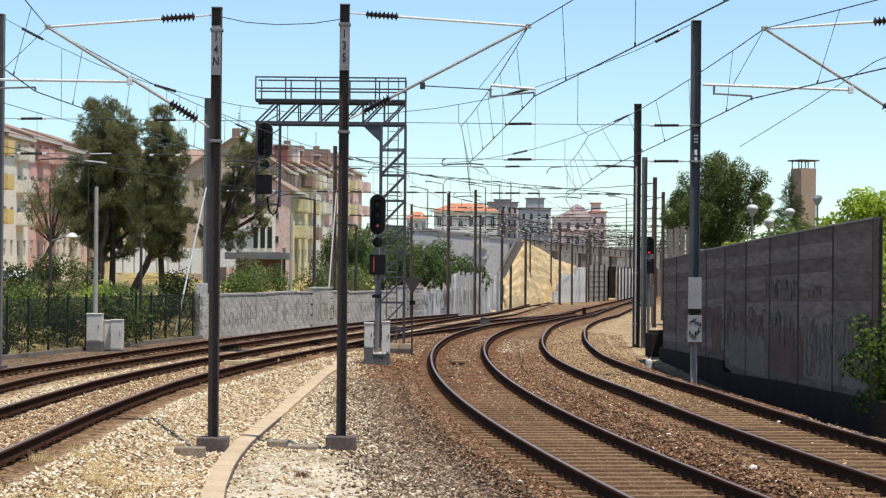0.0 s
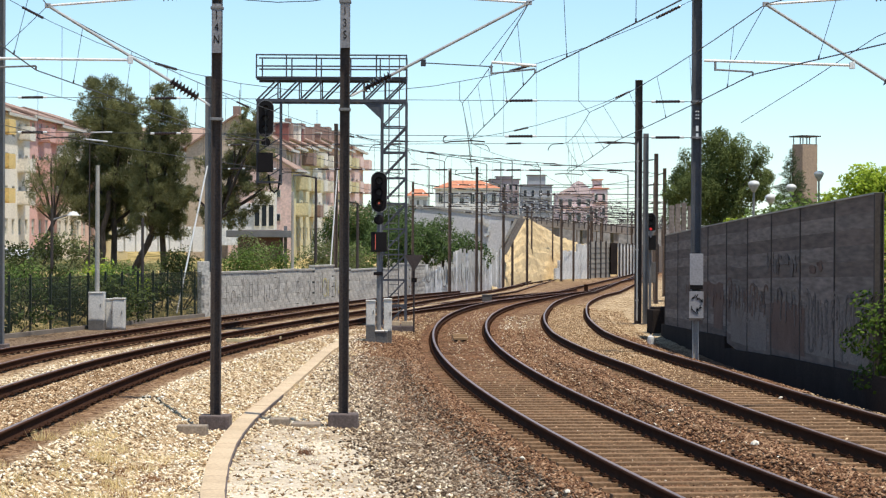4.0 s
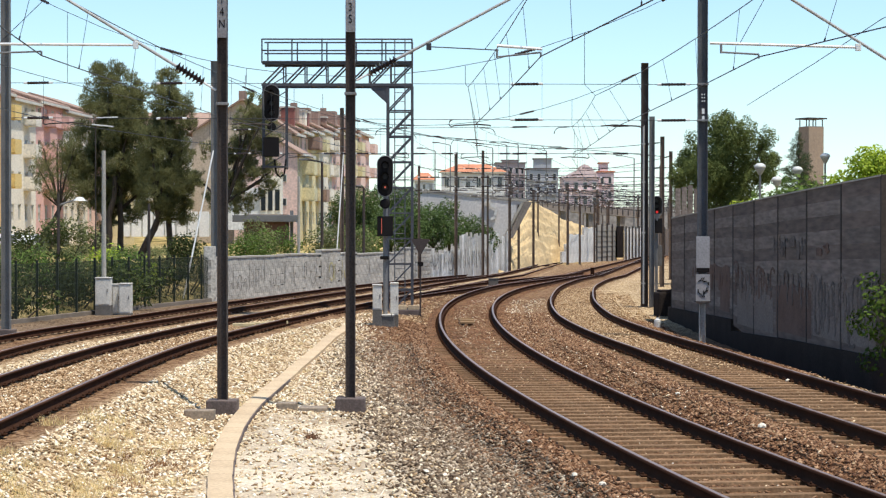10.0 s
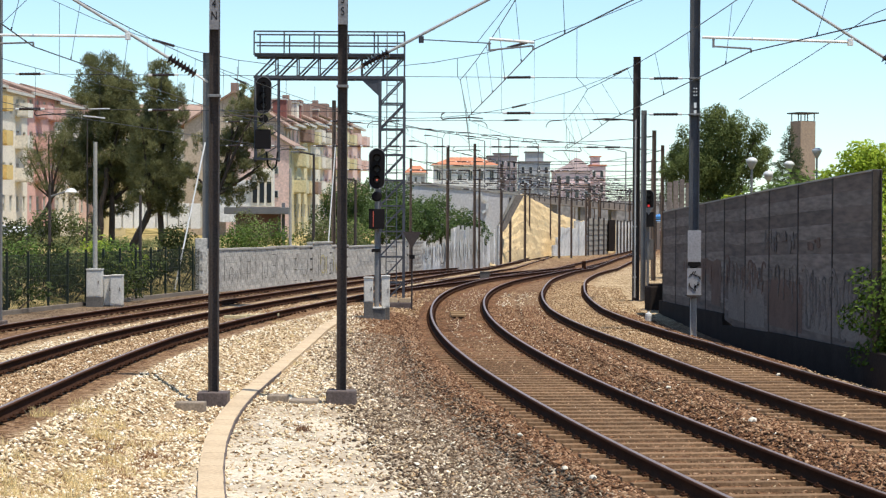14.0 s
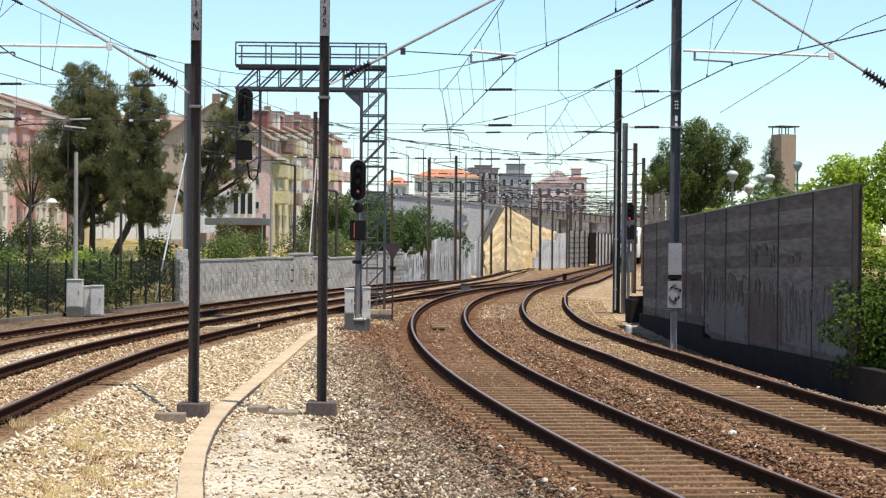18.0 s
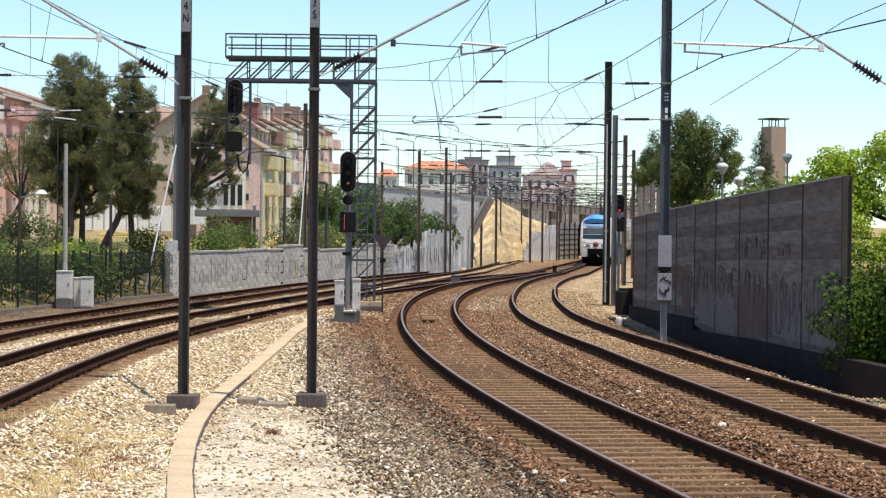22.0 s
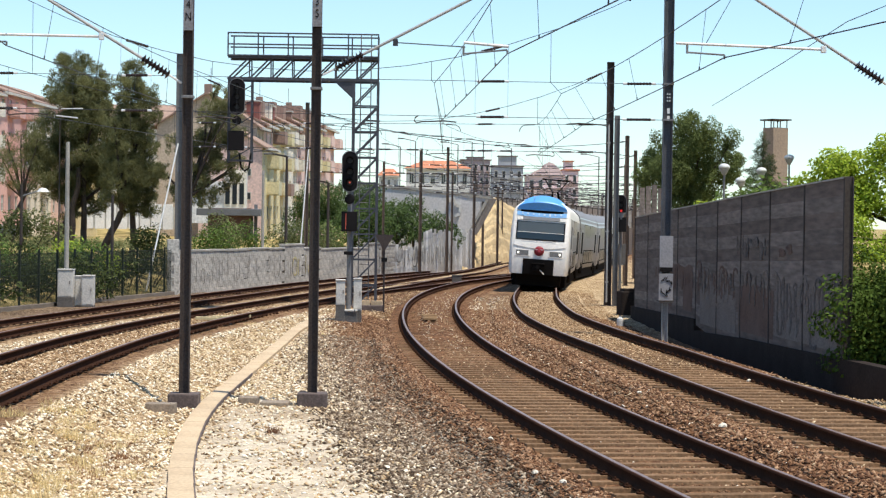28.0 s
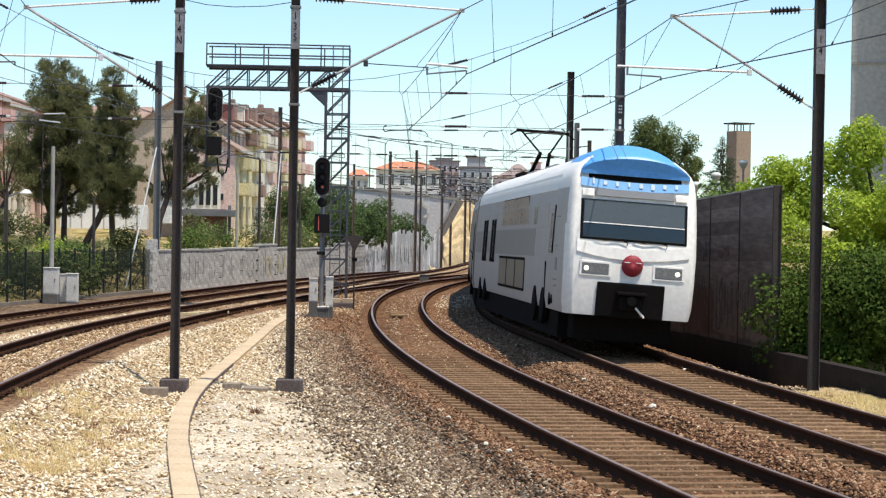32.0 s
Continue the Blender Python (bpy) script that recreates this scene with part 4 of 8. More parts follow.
M["cab_white"] = mat("off-white painted cabinet", (0.70, 0.655, 0.58), 0.6, 0, 0.3, 2, 20)
M["cab_grey"] = mat("weathered grey cabinet plinth", (0.15, 0.135, 0.12), 0.8, 0, 0.4, 3, 25)


def cabinet(x, y, w, d, h, plinth, label, split=True, z=None, rz=0):
    z = g(x, y) - 0.06 if z is None else z
    c = empty("trackside_cabinet", label, "cabinet", pose(x, y, z, 0, 0, rz), group="trackside cabinets")
    bm = bmesh.new()
    box(bm, (0, 0, plinth / 2 - 0.25), (w, d, plinth + 0.5), bevel=0.01)
    part("plinth", bm, M["cab_grey"], c)
    bm = bmesh.new()
    box(bm, (0, 0, plinth + (h - plinth) / 2), (w * 0.98, d * 0.98, h - plinth), bevel=0.012)
    part("body", bm, M["cab_white"], c)
    bm = bmesh.new()
    box(bm, (0, -0.02, h + 0.02), (w + 0.015, d + 0.02, 0.04), bevel=0.012)
    part("lid", bm, M["cab_white"], c)
    bm = bmesh.new()
    box(bm, (0, -d / 2 - 0.004, plinth + (h - plinth) / 2), (w * 0.84, 0.012, (h - plinth) * 0.9), bevel=0.003)
    door = part("door", bm, M["cab_white"], c)
    bm = bmesh.new()
    box(bm, (w * 0.3, -d / 2 - 0.02, plinth + (h - plinth) * 0.55), (0.025, 0.03, 0.12), bevel=0.004)
    part("handle", bm, M["cab_grey"], door)
    return c


cabinet(-1.78, 60.9, 0.27, 0.3, 1.22, 0.52, "tall off-white signal cabinet with dark plinth beside the signal post", z=bz - 0.02)
cabinet(-1.29, 61.2, 0.24, 0.3, 1.2, 0.3, "slim off-white cabinet beside the signal post", z=bz + 0.04)
cabinet(-1.47, 60.95, 0.36, 0.36, 0.42, 0.4, "low grey junction box at the signal's foot", z=bz - 0.1)
cabinet(-12.16, 76.0, 0.56, 0.5, 1.4, 0.42, "large off-white relay cabinet on a grey plinth near the fence", z=-0.42)
cabinet(-11.75, 76.5, 0.3, 0.4, 1.15, 0.1, "slim off-white cabinet near the fence", z=-0.42)
cabinet(-11.40, 76.3, 0.44, 0.46, 1.18, 0.12, "off-white cabinet with a small notice near the fence", z=-0.42)

# inverted triangle marker on a thin post
tm = empty("triangle_marker", "grey inverted triangle board on a thin post beside the gantry", "marker board", pose(0, 0, 0))
tx, ty = -0.62, 72.0
bm = bmesh.new()
bar(bm, (tx, ty, g(tx, ty) - 0.1), (tx, ty, 2.46), 0.035, 6)
part("post", bm, M["steel_dark"], tm)
bm = bmesh.new()
prism(bm, [(-0.33, 0.22), (0.0, -0.36), (0.33, 0.22)], -0.012, 0.012, Matrix.Translation((tx, ty - 0.06, 2.22)) @ Matrix.Rotation(radians(90), 4, "X"))
part("board", bm, M["steel_dark"], tm)
bm = bmesh.new()
box(bm, (tx, ty - 0.06, 1.58), (0.2, 0.08, 0.14))
part("clip", bm, M["black"], tm)

# red signal past the barrier's far end
sr = empty("post_signal", "small railway signal showing a bright red light", "railway signal", pose(0, 0, 0))
rx, ry = 10.43, 100.0
signal_head(sr, (rx, ry - 0.2, 3.83), 0.5, 0.98, 2, 0.06)
bm = bmesh.new()
bar(bm, (rx, ry, g(rx, ry) - 0.1), (rx, ry, 4.18), 0.07, 8)
part("post", bm, M["steel_grey"], sr)
bm = bmesh.new()
box(bm, (rx, ry - 0.1, 2.91), (0.5, 0.26, 0.7), bevel=0.02)
part("indicator_box", bm, M["black"], sr)
# grey triangle that stands for a pale V-shaped glint
bm = bmesh.new()
prism(bm, [(-0.2, 0.16), (0.0, -0.2), (0.2, 0.16)], -0.01, 0.01, Matrix.Translation((rx, ry - 0.25, 3.32)) @ Matrix.Rotation(radians(90), 4, "X"))
part("triangle", bm, M["steel_grey"], sr)
bm = bmesh.new()
box(bm, (rx + 0.02, ry + 0.2, 1.48), (0.5, 0.4, 1.0), bevel=0.02)
part("relay_box", bm, M["cab_grey"], sr)



# ---- noise barrier ----
M["barrier"] = mat("dull ribbed barrier panel", (0.16, 0.126, 0.106), 0.88, 0, 0.5, 1.1, 9, 0.12, tint=(0.165, 0.125, 0.105), rnd=0.12, spec=0.15, along=0.12)
M["barrier_pale"] = mat("dusty barrier panel", (0.222, 0.183, 0.157), 0.88, 0, 0.5, 1.3, 11, 0.12, tint=(0.18, 0.14, 0.12), rnd=0.14, spec=0.15, along=0.12)
M["plinth"] = mat("very dark brown concrete plinth", (0.04, 0.031, 0.027), 0.95, 0, 0.4, 1.5, 20, 0.3, spec=0.05)
M["post"] = mat("dull brown barrier post", (0.075, 0.062, 0.055), 0.9, 0, 0.3, 1.5, 15, spec=0.1)
M["paint_pale"] = mat("pale overpaint", (0.222, 0.186, 0.162), 0.8, 0, 0.5, 1.6, 20, tint=(0.17, 0.13, 0.11), spec=0.15)
M["paint_rust"] = mat("brown overpaint", (0.165, 0.105, 0.082), 0.8, 0, 0.45, 1.6, 20, spec=0.15)
M["paint_black"] = mat("faded black spray paint", (0.1, 0.083, 0.076), 0.8, 0, 0.6, 3, 14, tint=(0.2, 0.165, 0.145), spec=0.15)
M["paint_yellow"] = mat("faded yellow spray paint", (0.55, 0.46, 0.16), 0.7, 0, 0.4, 4, 25)

bar_ob = empty("noise_barrier", "shaded grey panel noise barrier with scrawled paint beside the track", "noise barrier", pose(0, 0, 0), kind="structure")
POST_Y = [40.9 + 3.5 * i for i in range(10)]


def barrier_x(y):
    return float(np.interp(y, WALL_Y, WALL_X)) - 0.05


def barrier_top(y):
    return float(np.interp(y, [40.9, 72.4], [3.86, 3.14]))




def barrier_foot(y):
    return float(np.interp(y, [40.9, 50, 58.3], [0.32, 0.18, -0.04]) if y < 58.3 else np.interp(y, [58.4, 72.4], [0.29, 0.07]))


def wall_strip(name, ya, yb, z_lo, z_hi, half, material, n=1):
    """A piece of the barrier between two stations, its top and foot following slopes."""
    bm = bmesh.new()
    ring = []
    for i in range(n + 1):
        y = ya + (yb - ya) * i / n
        x = barrier_x(y)
        ring.append([bm.verts.new((x + s * half, y, z(y))) for s, z in ((-1, z_lo), (1, z_lo), (1, z_hi), (-1, z_hi))])
    for a, b in zip(ring, ring[1:]):
        for j in range(4):
            bm.faces.new((a[j], b[j], b[(j + 1) % 4], a[(j + 1) % 4]))
    bm.faces.new(ring[0])
    bm.faces.new(ring[-1][::-1])
    bmesh.ops.recalc_face_normals(bm, faces=bm.faces[:])
    return part(name, bm, material, bar_ob)


ROWS = 11
for y0, y1 in zip(POST_Y, POST_Y[1:]):
    for i in range(ROWS):
        def lo(y, i=i):
            f0 = barrier_foot((y0 + y1) / 2) + (barrier_foot(y0 + 0.1) - barrier_foot(y1 - 0.1)) * 0.5 * ((y0 + y1) / 2 - y) / (y1 - y0) * 2
            return f0 + (barrier_top(y) - f0) * i / ROWS + 0.001

        def hi(y, i=i):
            f0 = barrier_foot((y0 + y1) / 2) + (barrier_foot(y0 + 0.1) - barrier_foot(y1 - 0.1)) * 0.5 * ((y0 + y1) / 2 - y) / (y1 - y0) * 2
            return f0 + (barrier_top(y) - f0) * (i + 1) / ROWS - 0.001
        wall_strip("panel", y0 + 0.05, y1 - 0.05, lo, hi, 0.08, M["barrier_pale" if i in (1, 4, 5, 7, 9) else "barrier"])
    wall_strip("coping", y0 + 0.01, y1 - 0.01, lambda y: barrier_top(y) + 0.002, lambda y: barrier_top(y) + 0.035, 0.1, M["concrete"])
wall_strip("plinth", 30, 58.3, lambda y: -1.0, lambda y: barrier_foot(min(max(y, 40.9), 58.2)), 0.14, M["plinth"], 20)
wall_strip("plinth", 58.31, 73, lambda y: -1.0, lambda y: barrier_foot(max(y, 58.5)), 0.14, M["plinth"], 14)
for y in POST_Y:
    bm = bmesh.new()
    prism(bm, h_section(0.11, 0.185, 0.02), -0.5, barrier_top(y) + 0.03)
    ob = part("post", bm, M["post"], bar_ob)
    ob.matrix_basis = pose(barrier_x(y), y, 0, 0, 0, 90)


def stroke(bm, pts, x_of, w, off):
    """A flat paint line on a wall that runs along y, through (y, z) points."""
    rows = []
    for i, (y, z) in enumerate(pts):
        a, b = pts[max(i - 1, 0)], pts[min(i + 1, len(pts) - 1)]
        d = math.hypot(b[0] - a[0], b[1] - a[1]) or 1
        ny, nz = -(b[1] - a[1]) / d * w / 2, (b[0] - a[0]) / d * w / 2
        rows.append([bm.verts.new((x_of(y + s * ny) + o, y + s * ny, z + s * nz)) for s, o in ((-1, off), (1, off), (1, off - math.copysign(0.006, -off)), (-1, off - math.copysign(0.006, -off)))])
    for a, b in zip(rows, rows[1:]):
        for j in range(4):
            bm.faces.new((a[j], b[j], b[(j + 1) % 4], a[(j + 1) % 4]))


def graffiti(parent, x_of, y0, y1, z0, z1, n, material, w, seed, off=-0.094, drip=0.0, pitch=2.0):
    """Tall looping letters side by side; drip is the share of plain downward runs; pitch is the stretch along the wall."""
    r = random.Random(seed)
    bm = bmesh.new()
    for i in range(n):
        yy = y0 + (y1 - y0) * (i + r.random()) / n
        h = (z1 - z0) * r.uniform(0.35, 0.8)
        zz = r.uniform(z0 + h, z1)
        if r.random() < drip:
            L = r.uniform(0.5, 1.0) * (zz - z0)
            pts = [(yy + r.uniform(-0.02, 0.02), zz - L * j / 4) for j in range(5)]
        else:
            cy, turn, ph = pitch * h * r.uniform(0.2, 0.4), r.choice((-1, 1)) * r.uniform(3.0, 6.2), r.uniform(0, 6.28)
            pts = [(yy + cy * math.cos(ph + turn * j / 12) + 0.25 * cy * j / 12, zz - h / 2 + h / 2 * math.sin(ph + turn * j / 12)) for j in range(13)]
        stroke(bm, pts, x_of, w * r.uniform(0.6, 1.3), off)
    bmesh.ops.recalc_face_normals(bm, faces=bm.faces[:])
    return tagged(part("spray_paint", bm, material, parent), "scrawled and dripping spray paint strokes", kind="stuff")


def paint_patch(ya, yb, za, zb, material):
    bm = bmesh.new()
    r = random.Random(int(ya * 10))
    top = [(yb - (yb - ya) * i / 8, zb + r.uniform(-0.08, 0.05)) for i in range(9)]
    out = [(ya, za)] + [(yb, za)] + top
    f = [bm.verts.new((barrier_x(y) - 0.081, y, z)) for y, z in out]
    b = [bm.verts.new((barrier_x(y) - 0.086, y, z)) for y, z in out]
    bm.faces.new(b)
    for i in range(len(out)):
        j = (i + 1) % len(out)
        bm.faces.new((f[i], f[j], b[j], b[i]))
    bmesh.ops.recalc_face_normals(bm, faces=bm.faces[:])
    part("paint_patch", bm, material, bar_ob)


def tag(y0, y1, z0, z1, n, material, seed, wy=0.24, off=-0.095, hooked=0.7):
    """A row of tall hooked letters along the barrier, broad along the wall and dripping down."""
    r = random.Random(seed)
    for i in range(n):
        yy = y0 + (y1 - y0) * (i + r.uniform(0.2, 0.8)) / n
        top, low = z1 - (z1 - z0) * r.uniform(0.0, 0.25), z0 + (z1 - z0) * r.uniform(0.0, 0.55)
        w, bend = wy * r.uniform(0.3, 1.3), r.choice((-1, 1)) * r.uniform(0.15, 0.4)
        pts = []
        if r.random() < hooked * 0.3:
            pts = [(yy + bend * (1 + math.cos(a)), top - 0.14 + 0.14 * math.sin(a)) for a in np.linspace(0.1, math.pi, 7)]
        k = 7
        pts += [(yy + r.uniform(-0.07, 0.07), top - 0.16 - (top - 0.16 - low) * j / k) for j in range(k + 1)]
        if r.random() < 0.12:
            pts += [(yy - bend * (1 - math.cos(a)) * 0.8, low - 0.09 * math.sin(a)) for a in np.linspace(0.4, math.pi, 5)]
        bm = bmesh.new()
        rows = []
        for j, (y, z) in enumerate(pts):
            (ya, za), (yb, zb2) = pts[max(j - 1, 0)], pts[min(j + 1, len(pts) - 1)]
            d = math.hypot(yb - ya, (zb2 - za) * 3) or 1
            ny, nz = -(zb2 - za) * 3 / d * w / 2, (yb - ya) / d * 0.035
            f = 0.45 if j in (0, len(pts) - 1) else 1.0
            rows.append([bm.verts.new((barrier_x(y + e * ny * f) + o, y + e * ny * f, z + e * nz * f)) for e, o in ((-1, off), (1, off), (1, off + 0.006), (-1, off + 0.006))])
        for p, q in zip(rows, rows[1:]):
            for j in range(4):
                bm.faces.new((p[j], q[j], q[(j + 1) % 4], p[(j + 1) % 4]))
        bmesh.ops.recalc_face_normals(bm, faces=bm.faces[:])
        part("spray_stroke", bm, material, bar_ob)


paint_patch(47.4, 51.6, 0.32, 1.5, M["paint_rust"])
paint_patch(41.3, 47.2, 0.42, 1.62, M["paint_pale"])
paint_patch(52.0, 57.6, 0.2, 1.12, M["paint_pale"])
paint_patch(59.0, 64.5, 0.45, 1.75, M["paint_rust"])
tag(41.3, 47.3, 0.5, 2.0, 26, M["paint_pale"], 41, 0.2, -0.0925, 0.5)
tag(41.4, 47.0, 0.45, 1.98, 17, M["paint_black"], 42, 0.17, -0.096, 0.5)
tag(47.6, 51.8, 0.9, 1.95, 8, M["paint_black"], 43, 0.14, -0.095, 0.6)
tag(47.8, 51.8, 1.0, 2.0, 6, M["paint_pale"], 47, 0.14, -0.0935, 0.6)
tag(47.9, 52.0, 2.1, 2.85, 12, M["paint_black"], 44, 0.3, -0.095, 0.0)
tag(45.4, 47.0, 2.1, 2.7, 4, M["paint_rust"], 54, 0.4, -0.095, 0.0)
tag(52.2, 58.0, 1.0, 1.95, 14, M["paint_rust"], 45, 0.24, -0.095, 0.4)
tag(52.2, 58.0, 1.1, 1.9, 6, M["paint_black"], 50, 0.2, -0.097, 0.4)
tag(52.6, 57.6, 0.8, 1.9, 10, M["paint_pale"], 48, 0.22, -0.0935, 0.4)
tag(58.6, 67.0, 0.8, 1.9, 12, M["paint_rust"], 46, 0.4, -0.095, 0.3)

# lower shaded wall that carries on behind mast D
far_wall = empty("retaining_wall", "low grey retaining wall behind the distant masts", "wall", pose(0, 0, 0), kind="structure")
for y0, y1 in ((73, 82), (82, 95), (95, 110), (110, 130), (130, 150), (150, 200)):
    x0, x1 = float(np.interp(y0, WALL_Y, WALL_X)) + 0.25, float(np.interp(y1, WALL_Y, WALL_X)) + 0.25
    L = math.hypot(x1 - x0, y1 - y0)
    bm = bmesh.new()
    box(bm, (L / 2, 0, 0.7), (L, 0.25, 2.6), bevel=0.02)
    ob = part("wall_panel", bm, M["barrier"], far_wall)
    ob.matrix_basis = Matrix.Translation((x0, y0, 0)) @ Matrix.Rotation(math.atan2(y1 - y0, x1 - x0), 4, "Z")
M["sheet"] = mat("pale corrugated sheet", (0.56, 0.535, 0.49), 0.6, 0.1, 0.4, 1.2, 15, tint=(0.28, 0.25, 0.22))
pf = empty("sheet_fence", "dusty upright fence panels beyond the barrier", "fence", pose(0, 0, 0))
for i in range(4):
    x = 10.31 + i * 0.3
    bm = bmesh.new()
    box(bm, (x, 90 + i * 0.3, 3.76), (0.22, 0.05, 1.5 + 0.14 * (i % 3)), bevel=0.01)
    part("panel", bm, M["barrier_pale"], pf)
bm = bmesh.new()
box(bm, (10.87, 90.75, 3.82 - 0.5), (1.2, 0.06, 0.1), 42)
part("rail", bm, M["sheet"], pf)
# near-black block and top slab added where a dark shadow area lies
eb = empty("equipment_box", "dark block added for the shadow at the barrier's end", "box", pose(8.4, 75.6, -0.5))
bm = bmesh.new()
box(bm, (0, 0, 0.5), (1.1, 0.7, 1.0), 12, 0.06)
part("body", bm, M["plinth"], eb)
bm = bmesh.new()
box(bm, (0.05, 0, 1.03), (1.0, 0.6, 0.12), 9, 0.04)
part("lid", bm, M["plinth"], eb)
bm = bmesh.new()
lathe(bm, [(0.0, 0.0), (0.11, 0.0), (0.115, 0.2), (0.1, 0.27), (0.035, 0.31), (0.035, 0.36), (0.0, 0.36)], 12)
jug = empty("plastic_canister", "whitish plastic canister lying by the track", "canister", pose(7.13, 68.0, g(7.13, 68.0) - 0.01))
part("body", bm, M["white_plate"], jug)
bm = bmesh.new()
lathe(bm, [(0.04, 0.36), (0.04, 0.4), (0.0, 0.4)], 10)
part("cap", bm, M["black"], jug)


# ---- wall and fence on the left ----
def edge_x(y):
    return float(np.interp(y, EDGE_Y, EDGE_X))


M["block"] = mat("weathered grey wall block", (0.56, 0.52, 0.455), 0.9, 0, 0.6, 0.7, 9, 0.3, tint=(0.25, 0.22, 0.185), rnd=0.14)
M["mark_dark"] = mat("dark outline spray paint", (0.085, 0.08, 0.075), 0.8, 0, 0.5, 5, 30, tint=(0.28, 0.26, 0.24))
M["paint_white"] = mat("thin whitish paint", (0.66, 0.62, 0.56), 0.8, 0, 0.5, 2, 20, tint=(0.36, 0.33, 0.3))
lw = empty("block_wall", "weathered grey block wall with scrawled paint along the track", "wall", pose(0, 0, 0), kind="structure")
bm = bmesh.new()
box(bm, (0, 0, 0), (0.932, 0.3, 0.267), bevel=0.007)
block_me = bpy.data.meshes.new("block")
bm.to_mesh(block_me)
bm.free()
block_me.materials.append(M["block"])
blk_v = np.array([v.co for v in block_me.vertices])
bv, rest = [], []
bm_tmp = bmesh.new()
bm_tmp.from_mesh(block_me)
bmesh.ops.triangulate(bm_tmp, faces=bm_tmp.faces[:])
blk_t = np.array([[v.index for v in f.verts] for f in bm_tmp.faces])
bm_tmp.free()
y, seg, count = 91.0, 0, 0
bm = bmesh.new()
box(bm, (edge_x(90.8), 90.8, 0.75), (0.5, 0.5, 2.5), 10, 0.02)
part("end_pier", bm, M["block"], lw)
rs = random.Random(21)
while y < 135:
    steps = rs.choice((3, 4, 4, 5))
    courses = 7 + (rs.random() < 0.25)
    base = float(fall(y)) - 0.42 + rs.uniform(-0.05, 0.05)
    for s in range(steps):
        x0, x1 = edge_x(y), edge_x(y + 0.9)
        a = math.atan2(0.9, x1 - x0)
        for c in range(courses):
            m = Matrix.Translation((x0, y, base + 0.135 + c * 0.272)) @ Matrix.Rotation(a, 4, "Z") @ Matrix.Translation((0.46 * (c % 2), rs.uniform(-0.004, 0.004), 0))
            if count < 300:
                piece("block", block_me, lw, m)
                count += 1
            else:
                rest.append(m)
        y += 0.94 * math.sin(a)
    bm = bmesh.new()
    yc = y - steps * 0.46
    part("coping", box(bm, (edge_x(yc), yc, base + courses * 0.272 + 0.05), (0.36, steps * 0.95, 0.1), -math.degrees(math.atan2(edge_x(yc + 1) - edge_x(yc), 1)), 0.015), M["concrete"], lw)
    seg += 1
V, Fc = many(blk_v, blk_t, rest)
ob = new("block_rest", arrays_mesh("block_rest", V, Fc, M["block"]))
ob.parent = lw
tagged(ob, "farther grey wall blocks", kind="stuff")
graffiti(lw, lambda v: edge_x(v), 92, 112, -0.1, 1.3, 24, M["mark_dark"], 0.03, 6, 0.185, 0.72, 1.2)
graffiti(lw, lambda v: edge_x(v), 96, 132, 0.0, 1.3, 24, M["paint_white"], 0.08, 7, 0.18, 0.9, 2.0)
graffiti(lw, lambda v: edge_x(v), 109, 114, 0.0, 1.2, 6, M["paint_yellow"], 0.07, 8, 0.19, 0.6)

M["sheet_white"] = mat("flaking white sheet", (0.82, 0.80, 0.76), 0.7, 0, 0.5, 1.2, 12, tint=(0.3, 0.28, 0.25))
# tall pale sheets after the block wall, then white painted walls
sf = empty("sheet_fence", "pale corrugated sheets with white scrawls along the far track", "fence", pose(0, 0, 0))
y = 134.0
rs = random.Random(31)
while y < 167.5:
    x = edge_x(y)
    h = 2.0 if y < 146 else 3.2
    bm = bmesh.new()
    hh = h + rs.uniform(-0.15, 0.25)
    box(bm, (x, y, float(fall(y)) - 0.4 + hh / 2), (0.06, 0.78, hh), -11, 0.01)
    part("sheet", bm, M[rs.choice(("sheet", "sheet_white", "sheet_white") if y < 148 else ("sheet", "sheet", "sheet_white"))], sf)
    y += 0.82
graffiti(sf, lambda v: edge_x(v), 135, 158, 0.0, 1.4, 26, M["white_plate"], 0.25, 9, 0.08, 1.0, 3.0)
graffiti(sf, lambda v: edge_x(v), 135, 160, -0.2, 1.3, 34, M["mark_dark"], 0.09, 10, 0.085, 0.9, 3.0)
M["sheet_grey"] = mat("dull tan concrete panel", (0.33, 0.29, 0.24), 0.9, 0, 0.4, 1.0, 10)
M["trim_old"] = mat("stained whitewash", (0.74, 0.71, 0.66), 0.85, 0, 0.5, 1.0, 10, tint=(0.24, 0.22, 0.2))
fw = empty("far_wall", "far white-painted wall panels below the embankment", "wall", pose(0, 0, 0), kind="structure")
